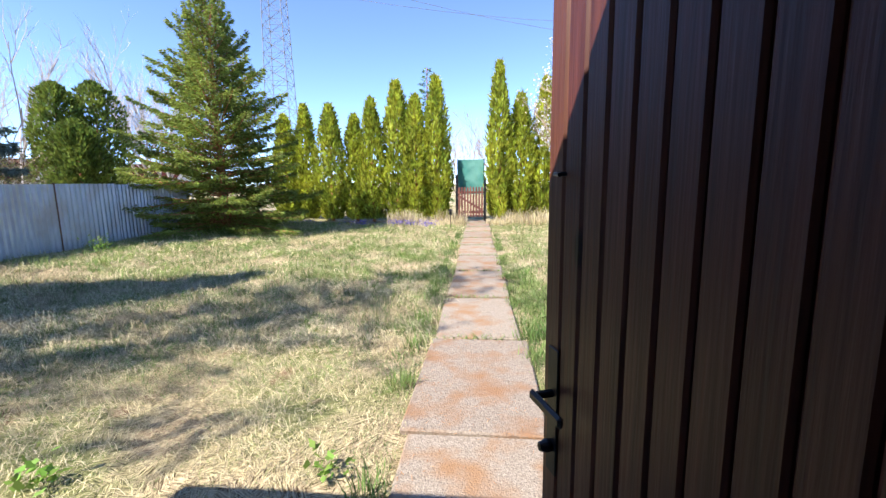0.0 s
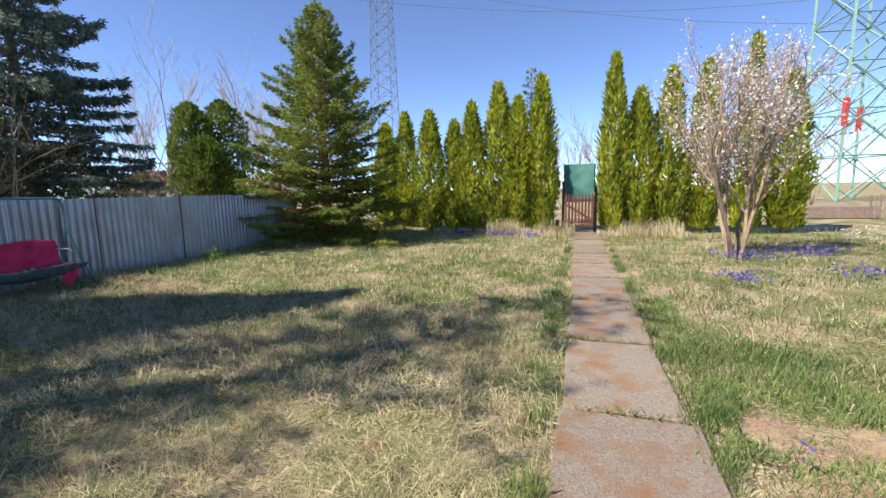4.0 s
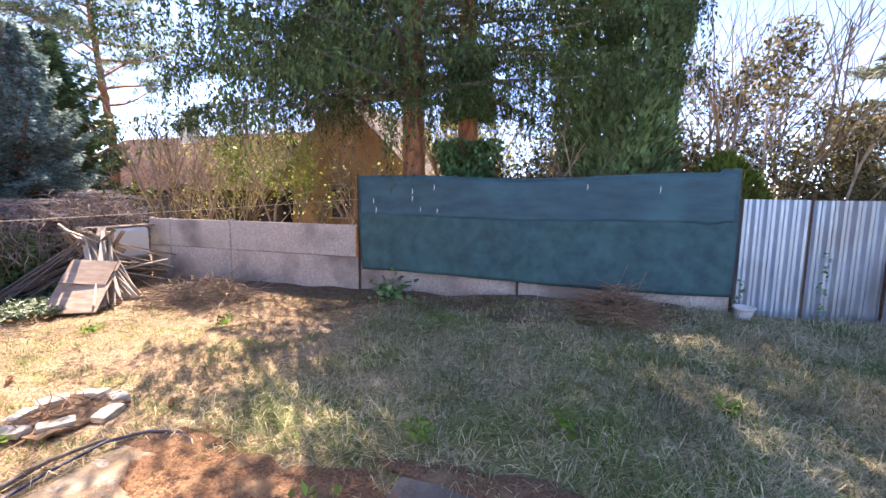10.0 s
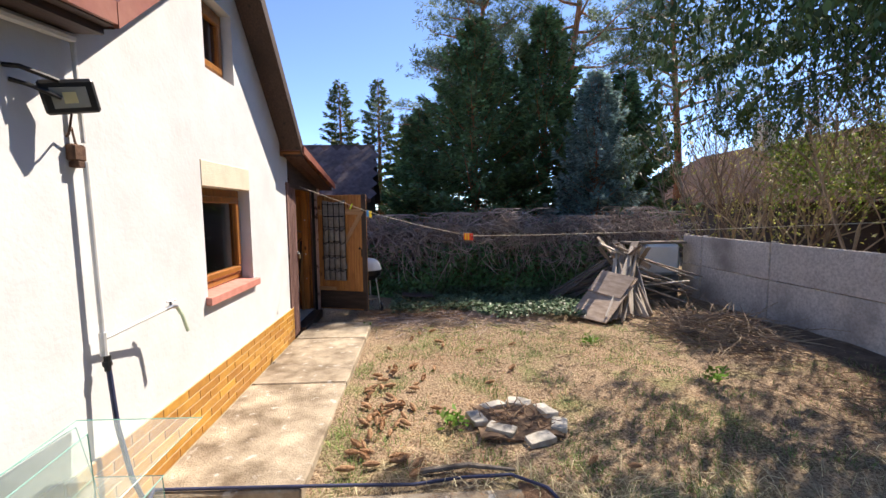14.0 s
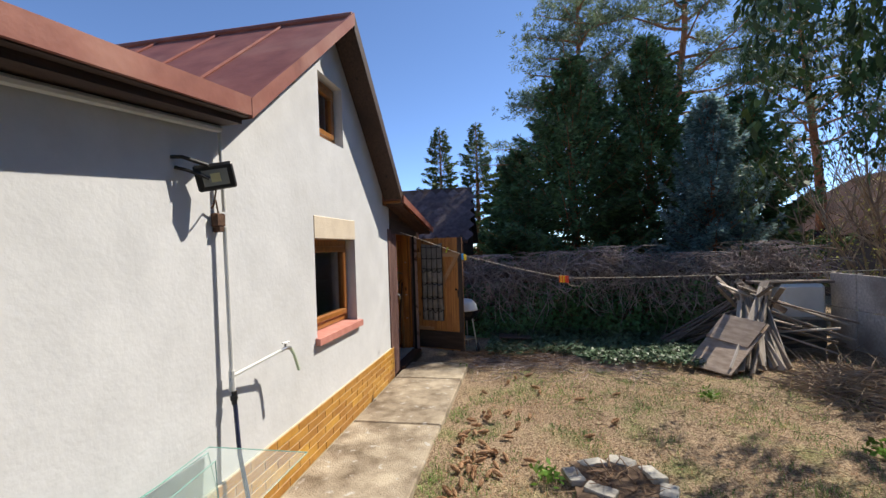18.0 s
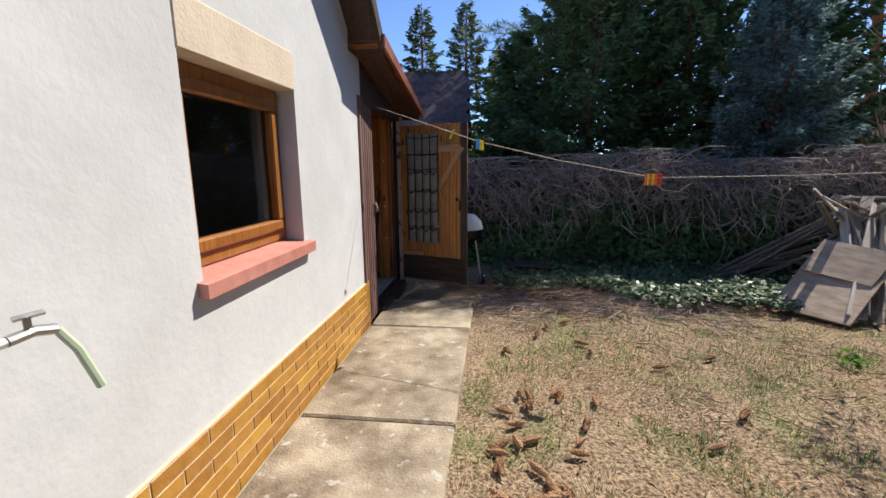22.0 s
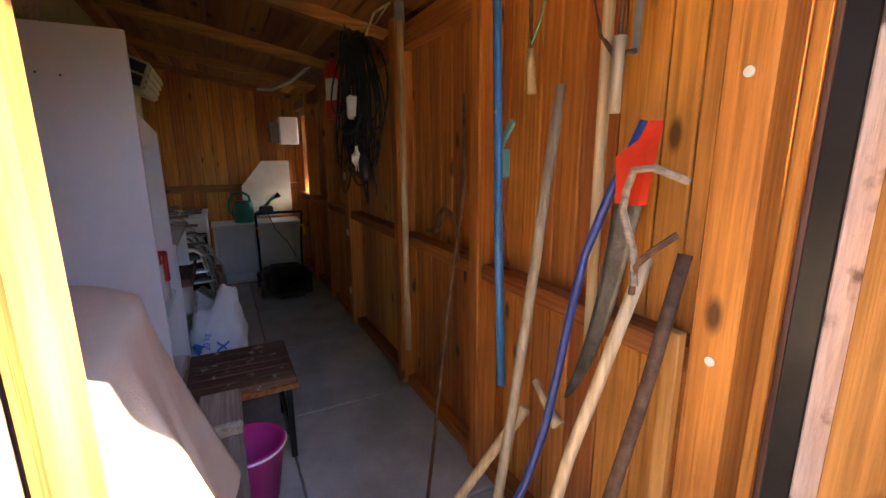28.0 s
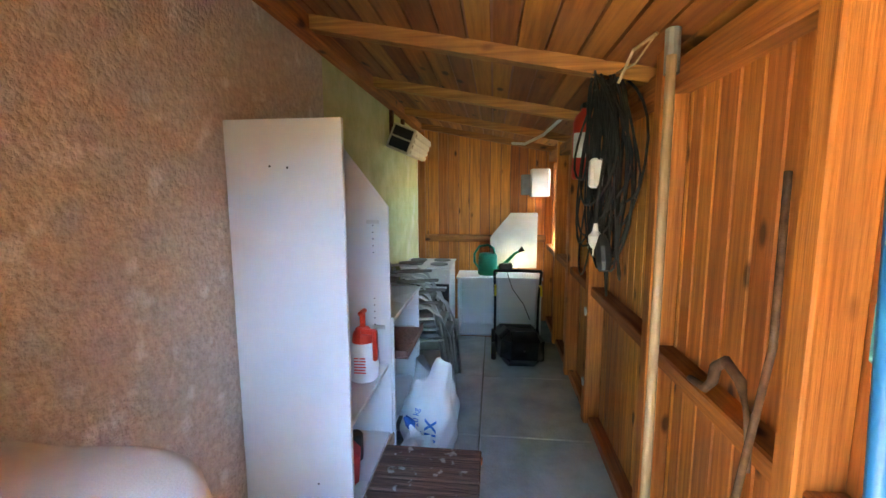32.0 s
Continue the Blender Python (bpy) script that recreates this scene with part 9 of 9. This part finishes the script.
part("tang", Geo().tube([(-1.695, -6.78, 1.66), (-1.700, -6.78, 1.8), (-1.710, -6.78, 1.95)], 0.005, 6), M["rust"], sik)
ht2 = thing("hand_fork", "small garden tool with a pale wooden handle", "garden tool")
smooth(part("fork_handle", Geo().tube([(-1.385, -6.79, 1.58), (-1.380, -6.79, 1.64), (-1.375, -6.79, 1.70)], [0.014, 0.013, 0.010], 8), M["polewood"], ht2))
part("fork_shaft", Geo().tube([(-1.375, -6.79, 1.70), (-1.370, -6.79, 1.82), (-1.360, -6.79, 1.92)], 0.005, 6), M["rust"], ht2)
part("hanging_cord", Geo().tube([(-1.375, -6.79, 1.71), (-1.410, -6.79, 1.76), (-1.440, -6.79, 1.86), (-1.430, -6.79, 1.95)], 0.003, 5), M["greenplastic"], ht2, "green cord")
for x in (-1.95,):
    for z in (1.0, 1.55, 0.6):
        solid("screw_head", Geo().lathe([(0.010, 0), (0.010, 0.003), (0.0, 0.004)], 10, pose(x, SY + 0.1005, z, -90)), M["galv"], "grey screw head in the corner post", "screw", "post screws")
solid("watering_pot", Geo().lathe([(0.10, 0), (0.12, 0.14), (0.115, 0.14), (0.09, 0.02), (0.0, 0.02)], 20), M["galv"], "pale round pot on the shed floor", "pot", "", "", pose(-1.52, -6.34, FZ + 0.001))

# ---- grass and litter ----
M["straw"] = mat("dry_straw_blade", (0.44, 0.375, 0.235), (0.76, 0.67, 0.46), scale=0.9, rough=0.75, bump=0, vary=0.5, island=True, thin=0.34, spec=0.3)
M["grass"] = mat("green_grass_blade", (0.085, 0.165, 0.045), (0.25, 0.35, 0.10), scale=0.9, rough=0.65, bump=0, vary=0.5, island=True, thin=0.38, spec=0.3, c3=(0.19, 0.25, 0.09), s3=0.5)


def field(x, y, k, s=1.0):
    """A smooth field from 0 to 1 that varies over the ground."""
    return 0.5 + 0.25 * np.sin(x * 1.1 * s + 1.7 * k + 0.8 * np.sin(y * 0.9 * s + k)) + 0.25 * np.sin(y * 1.3 * s - 0.6 * k + 0.9 * np.sin(x * 0.7 * s - k))


def off_paving(x, y):
    w = np.where(y < 4.05, 0.47, 0.43)
    ok = ~((np.abs(x - 0.05 + 0.014 * y) < w - 0.02 + 0.03 * np.sin(y * 9)) & (y < 17.6))
    ok &= ~((x > WX - 0.95) & (x < WX) & (y < -2.2) & (y > -6.1))
    ok &= ~((x > -4.52 + 0.06 * np.sin(y * 11)) & (x < WX) & (y > -2.2) & (y < -1.0))
    ok &= ~((x > -3.74) & (x < WX) & (y > -1.05) & (y < 0.06))
    ok &= ~((((x + 4.16) / 0.5) ** 2 + ((y + 1.02) / 0.78) ** 2 < 1) & (field(x, y, 3, 5) < 0.66))
    ok &= ~((x > -4.73 + 0.05 * np.sin(y * 7)) & (x < -3.54) & (y > -0.34) & (y < 0.88))
    ok &= ~((x > WX - 0.01) & (x < XE + 0.3) & (y < 0.2))
    ok &= ~(((x + 4.56) ** 2 + (y + 3.05) ** 2) < 0.42 ** 2)
    ok &= ~((x > 0.75) & (x < 1.75) & (y > 2.3) & (y < 4.3) & (field(x, y, 4, 3) > 0.3))
    return ok


def blades(n, x0, x1, y0, y1, length, width, flat, seed, thin_out=None, hubs=0, flow=False):
    """Bent blades: arrays of vertices and quads."""
    rs = np.random.default_rng(seed)
    x, y = rs.uniform(x0, x1, n), rs.uniform(y0, y1, n)
    if hubs:
        hx, hy = rs.uniform(x0, x1, hubs), rs.uniform(y0, y1, hubs)
        pick = rs.integers(0, hubs, n)
        ox, oy = rs.normal(0, 0.075, n), rs.normal(0, 0.075, n)
        x, y = hx[pick] + ox, hy[pick] + oy
        size, swing = rs.uniform(0.6, 1.2, hubs)[pick], np.arctan2(oy, ox) + rs.normal(0, 0.7, n)
        if flow:
            ox, oy = ox * 1.9, oy * 1.9
            x, y = hx[pick] + ox, hy[pick] + oy
            swing = rs.uniform(0, 6.28, hubs)[pick] + rs.normal(0, 0.5, n)
    keep = off_paving(x, y)
    if thin_out is not None:
        keep &= rs.random(n) < thin_out(x, y)
    x, y = x[keep], y[keep]
    n = len(x)
    if hubs:
        size, swing = size[keep], swing[keep]
    tuft = 0.35 + 3.4 * (field(x, y, 2, 2.3) * field(x, y, 5, 4.1)) ** 1.6 * 2
    L = length * rs.uniform(0.5, 1.35, n) * np.minimum(tuft, 1.7) * np.where((y > 0.6) & (y < 3.4) & (x > -4.6), 0.45 + 0.55 * np.clip((y - 2.2 - 0.25 * (x + 1.6)) / 1.2, 0, 1), 1.0)
    a = 6.28 * (field(x, y, 1, 1.3) + field(x, y, 9, 3.0)) + rs.normal(0, 1.5, n)
    if hubs:
        L, a = length * size * rs.uniform(0.6, 1.2, n) * np.where((y > 0.4) & (y < 3.6) & (x > -3.6), 0.5, 1.0), swing
    lean = flat * rs.uniform(0.6, 1.3, n)
    d = np.stack([np.cos(a), np.sin(a)], 1)
    s = np.stack([-d[:, 1], d[:, 0], np.zeros(n)], 1) + rs.normal(0, 0.25, (n, 3))
    s = unit(s)
    z = ground_z(x, y)
    w = width * rs.uniform(0.6, 1.3, n) * np.where((y > 0.4) & (y < 3.6) & (x > -3.6), 0.6, 1.0)
    base = np.stack([x, y, z - 0.01], 1)
    up = np.cos(np.clip(lean, 0, 1.45))
    out = np.sin(np.clip(lean, 0, 1.45))
    p1 = base + np.concatenate([d * (out * L * 0.35)[:, None], (up * L * 0.62)[:, None]], 1)
    p2 = base + np.concatenate([d * (out * L * 0.95)[:, None], (up * L * np.where(lean > 0.8, 0.35, 0.85))[:, None] + 0.01], 1)
    v = np.stack([base - s * w[:, None], base + s * w[:, None], p1 - s * (w * 0.8)[:, None], p1 + s * (w * 0.8)[:, None], p2 - s * (w * 0.15)[:, None], p2 + s * (w * 0.15)[:, None]], 1).reshape(-1, 3)
    k = 6 * np.arange(n)[:, None]
    f = np.concatenate([k + np.array([0, 1, 3, 2]), k + np.array([2, 3, 5, 4])], 1).reshape(-1, 4)
    return v, f


def lawn(name, sets, ma, label):
    vs, fs, o = [], [], 0
    for v, f in sets:
        vs.append(v)
        fs.append(f + o)
        o += len(v)
    return tagged(part(name, fast_mesh(name, np.concatenate(vs), np.concatenate(fs)), ma), label, "grass", "", "stuff")


def near_front(x, y):
    return 0.28 + 0.6 * field(x, y, 3)


def greens(x, y):
    edge = np.exp(-((np.abs(x + 0.0) - 0.62) / 0.22) ** 2)
    return np.clip(0.66 + 0.55 * (field(x, y, 7, 1.2) - 0.35) + edge + 0.35 * (x > 0.5) + 0.25 * (y > 5) - 0.3 * ((y < 3) & (x < -0.7)), 0.05, 1)


def back_thin(x, y):
    return np.clip(0.24 + 0.65 * (y > -2.0) + 2.2 * (field(x, y, 7, 1.9) - 0.52), 0.05, 1)


lawn("dry_grass", [
    blades(36000, -8.7, -0.5, 1.6, 6.4, 0.26, 0.0032, 1.33, 1, lambda x, y: np.clip((y - 1.2 - 0.25 * (x + 1.6)) / 1.2, 0.12, 1), 1500, True),
    blades(12000, -8.7, -0.4, 0.75, 6.0, 0.14, 0.0026, 1.35, 41, near_front),
    blades(15000, -9.2, -0.5, 5.5, 16.5, 0.26, 0.0052, 1.3, 2, None, 1000, True),
    blades(5000, 0.4, 3.2, 0.9, 6.0, 0.10, 0.003, 1.3, 3),
    blades(10000, 0.3, 8.5, 5.0, 17.0, 0.17, 0.0038, 1.15, 4, near_front),
    blades(24000, -8.6, -3.1, -2.2, 1.8, 0.19, 0.003, 1.33, 5, near_front, 900, True),
    blades(5000, -3.6, 3.0, 16.0, 17.4, 0.33, 0.007, 0.25, 7),
    blades(10000, -8.7, -0.7, 3.2, 9.5, 0.18, 0.0026, 1.2, 21, None, 420),
    blades(7000, -8.6, -4.7, -1.8, 2.6, 0.16, 0.0024, 1.2, 22, None, 260),
    blades(4000, 0.6, 6.0, 4.5, 11.0, 0.16, 0.003, 1.15, 23, None, 200),
    blades(8000, -6.8, -3.4, 1.0, 3.2, 0.17, 0.0026, 1.3, 29, None, 260, True),
    blades(10000, -4.6, -0.45, 0.72, 3.4, 0.13, 0.0024, 1.35, 31),
], M["straw"], "long matted straw coloured dry grass")
M["shortstraw"] = mat("short_reddish_dry_grass", (0.40, 0.29, 0.17), (0.58, 0.44, 0.28), scale=1.3, rough=0.8, bump=0, vary=0.35, island=True, thin=0.15, spec=0.3)
lawn("short_dry_grass", [blades(42000, -8.6, -3.1, -6.9, -2.0, 0.05, 0.0018, 1.3, 6, lambda x, y: 0.2 + 0.5 * field(x, y, 3))], M["shortstraw"], "short trodden dry grass on the back lawn")
lawn("green_grass", [
    blades(20000, -8.7, -0.4, 0.75, 6.0, 0.12, 0.0026, 1.1, 11, greens),
    blades(25000, -9.2, 0.0, 5.5, 17.0, 0.16, 0.0045, 1.0, 12, greens),
    blades(22000, 0.4, 3.2, 0.9, 6.0, 0.11, 0.003, 0.9, 13, greens),
    blades(3600, 0.5, 0.85, 1.0, 8.0, 0.13, 0.003, 0.7, 44, None, 60),
    blades(1600, -0.85, -0.5, 2.2, 8.0, 0.13, 0.003, 0.7, 45, None, 30),
    blades(18000, 0.3, 9.5, 5.0, 18.0, 0.16, 0.0042, 0.85, 14, greens),
    blades(18000, -8.6, -3.1, -2.2, 1.0, 0.075, 0.003, 1.1, 15, back_thin),
    blades(16000, -8.6, -3.1, -6.9, -2.0, 0.05, 0.0026, 0.8, 16, back_thin),
    blades(23000, -8.7, -0.7, 3.2, 11.0, 0.17, 0.003, 1.0, 24, None, 700),
    blades(10000, -8.6, -4.7, -1.8, 2.6, 0.14, 0.0022, 1.05, 25, None, 300),
    blades(15000, -7.4, -3.4, 0.8, 3.6, 0.14, 0.0024, 1.1, 28, None, 380),
    blades(11000, -4.6, -0.45, 0.72, 3.4, 0.12, 0.0017, 1.15, 30, lambda x, y: 0.25 + 0.75 * field(x, y, 8, 2.5)),
    blades(9000, -6.8, -3.15, -5.9, -2.3, 0.06, 0.0024, 0.9, 27, None, 130),
    blades(9000, 0.6, 7.0, 3.0, 12.0, 0.16, 0.0032, 0.85, 26, None, 330),
], M["grass"], "fresh green spring grass growing through the straw")
# fallen needles on and round the slabs
def litter(name, n, boxes, length, width, ma, label, seed):
    rs = np.random.default_rng(seed)
    cs = []
    for x0, x1, y0, y1, z, k in boxes:
        m_ = int(n * k)
        x, y = rs.uniform(x0, x1, m_), rs.uniform(y0, y1, m_)
        on = rs.random(m_) < np.clip(1.6 * field(x, y, 6, 3.2) - 0.25, 0.03, 1)
        x, y = x[on], y[on]
        zz = np.full(len(x), z) if z is not None else ground_z(x, y) + 0.008
        cs.append(np.stack([x, y, zz + rs.uniform(0.002, 0.01, len(x))], 1))
    c = np.concatenate(cs)
    n = len(c)
    d = np.stack([rs.normal(size=n), rs.normal(size=n), rs.normal(0, 0.06, n)], 1)
    s = np.cross(d, np.array([0.0, 0, 1])) + rs.normal(0, 0.1, (n, 3))
    return tagged(part(name, leaf_mesh(name, c, d, s, length * rs.uniform(0.5, 1.3, n), width), ma), label, "litter", "", "stuff")


M["needle"] = mat("fallen_needle", (0.26, 0.11, 0.045), (0.40, 0.20, 0.09), scale=3, rough=0.9, bump=0, vary=0.35, island=True)
litter("fallen_needles", 16000, ((-4.75, -3.55, -1.9, -0.2, 0.045, 0.45), (-5.0, -3.3, -0.6, 1.2, None, 0.35), (-4.5, -2.2, -2.15, -0.0, 0.027, 0.30), (-0.45, 0.5, 0.5, 5.5, 0.034, 0.12), (0.7, 1.8, 2.2, 4.4, None, 0.1), (-8.6, -3.2, -6.6, -2.3, None, 1.2), (-8.75, -7.6, -4.5, 2.2, None, 0.2)), 0.042, 0.0032, M["needle"], "reddish fallen spruce needles", 31)
litter("bark_chips", 2600, ((-8.75, -7.3, -6.0, 0.5, None, 0.5), (-6.5, -3.2, -6.4, -2.3, None, 0.5)), 0.04, 0.016, M["dryleaf"], "small brown bark chips and dry leaves", 32)
litter("dry_stalks", 5200, ((-8.4, -3.15, -6.6, -2.3, None, 1.0),), 0.09, 0.003, M["shortstraw"], "dry pale stalks strewn over the back lawn", 33)
# soil strip along the concrete fence
solid("soil_strip", Geo().sheet(lambda u, v: (-8.84 + 1.05 * u + 0.15 * math.sin(v * 19) * u, -6.3 + 8.2 * v, float(ground_z(-8.84 + 1.05 * u, -6.3 + 8.2 * v)) + 0.015 * (1 - u) + 0.01 * math.sin(v * 60 + u * 9) + 0.006 - 0.03 * u * u), 14, 90, 0.02), M["soil"], "strip of bare dark soil along the fence", "soil")
# bare needle-strewn patch beside the path
def bare_patch(u, v):
    x, y = 0.72 + 1.1 * u + 0.06 * math.sin(v * 21), 2.1 + 2.4 * v + 0.08 * math.sin(u * 9)
    rim = max(abs(2 * u - 1), abs(2 * v - 1)) ** 3 * (1 + 0.4 * math.sin(13 * u + 9 * v))
    return (x, y, float(ground_z(x, y)) + 0.012 - 0.045 * rim + 0.004 * math.sin(x * 31) * math.sin(y * 27))


solid("bare_patch", Geo().sheet(bare_patch, 30, 50, 0.01), mat("dry_bare_earth", (0.22, 0.145, 0.09), (0.47, 0.345, 0.225), scale=50, rough=1, bump=1.0, bscale=80, c3=(0.42, 0.36, 0.20), s3=5, t3=(0.5, 0.7), dist=0.015), "bare brown patch of needles and soil beside the path", "soil", "", "structure")
# bluebells
cl = [(5.3, 8.8, 0.9), (6.3, 8.0, 0.7), (4.3, 9.8, 0.6), (3.0, 11.5, 0.7), (4.6, 12.5, 0.8), (-7.6, 16.3, 0.9), (-8.6, 16.0, 0.6), (-3.0, 15.6, 0.7), (-2.0, 15.2, 0.6), (-4.6, 15.7, 0.5), (2.2, 9.0, 0.4), (0.9, 3.6, 0.02)]
cs = []
for x, y, r in cl:
    n = int(260 * r)
    cs.append(np.stack([x + RNG.normal(0, r * 0.5, n), y + RNG.normal(0, r * 0.35, n), 0.08 + 0.16 * RNG.random(n)], 1))
c = np.concatenate(cs)
rt = random.Random(77)
g = Geo()
for i in range(460):
    x, y = rt.uniform(-5.6, -3.1), -6.25 + rt.gauss(0, 0.32)
    a = rt.uniform(0, 6.283)
    z = float(ground_z(x, y)) + 0.012
    pts = [Vector((x, y, z + rt.uniform(0, 0.03)))]
    for k in range(4):
        a += rt.gauss(0, 0.4)
        pts.append(pts[-1] + Vector((math.cos(a), math.sin(a), 0)) * rt.uniform(0.05, 0.12) + Vector((0, 0, rt.gauss(0, 0.008))))
    g.tube(pts, [0.004, 0.004, 0.0035, 0.003, 0.002], 4, cap=False)
tagged(part("vine_litter", g, M["vine"]), "dry vine stems scattered on the bare ground", "litter", "", "stuff")
tagged(part("bluebells", leaf_mesh("bluebells", c, rand_dir(len(c)) + np.array([0, 0, 0.5]), rand_dir(len(c)), 0.055, 0.04), M["bluebell"]), "patches of small violet blue spring flowers", "flowers", "", "stuff")
n = 1500
x, y = RNG.uniform(7, 14, n), RNG.uniform(10, 20, n)
tagged(part("daisies", leaf_mesh("daisies", np.stack([x, y, ground_z(np.clip(x, -9, 9), y) + 0.06 + 0.05 * RNG.random(n)], 1), rand_dir(n), rand_dir(n), 0.05, 0.05), M["blossom"]), "white daisies scattered in the far grass", "flowers", "", "stuff")
# tussocks beside the path
for i in range(26):
    side = -1 if i % 2 else 1
    y = 1.6 + 0.45 * i + 0.2 * math.sin(i * 5)
    x = 0.05 - 0.014 * y + side * (0.55 + 0.08 * math.sin(i * 3))
    n = 90
    a = RNG.uniform(0, 6.28, n)
    c = np.stack([x + RNG.normal(0, 0.05, n), y + RNG.normal(0, 0.09, n), np.full(n, -0.01)], 1)
    d = np.stack([np.cos(a) * 0.5, np.sin(a) * 0.5, np.ones(n)], 1)
    solid("grass_tussock", leaf_mesh("grass_tussock", c, d, np.stack([-np.sin(a), np.cos(a), 0 * a], 1), RNG.uniform(0.07, 0.2, n), 0.008, 0.1), M["grass"], "green grass tussock at the path edge", "grass", "path tussocks", "stuff")
# grass in the joints of the path
for i, y in enumerate(yb[2:-1]):
    n = 110
    a = RNG.uniform(0, 6.28, n)
    c = np.stack([0.05 - 0.014 * y + RNG.uniform(-0.42, 0.42, n), y + RNG.normal(0, 0.022, n), np.full(n, 0.0)], 1)
    d = np.stack([np.cos(a) * 0.8, np.sin(a) * 0.8, 0.8 + 0 * a], 1)
    solid("grass_tuft", leaf_mesh("grass_tuft", c, d, np.stack([-np.sin(a), np.cos(a), 0 * a], 1), RNG.uniform(0.05, 0.13, n), 0.008, 0.1), M["grass"], "short green grass in a joint of the path", "grass", "joint grass")
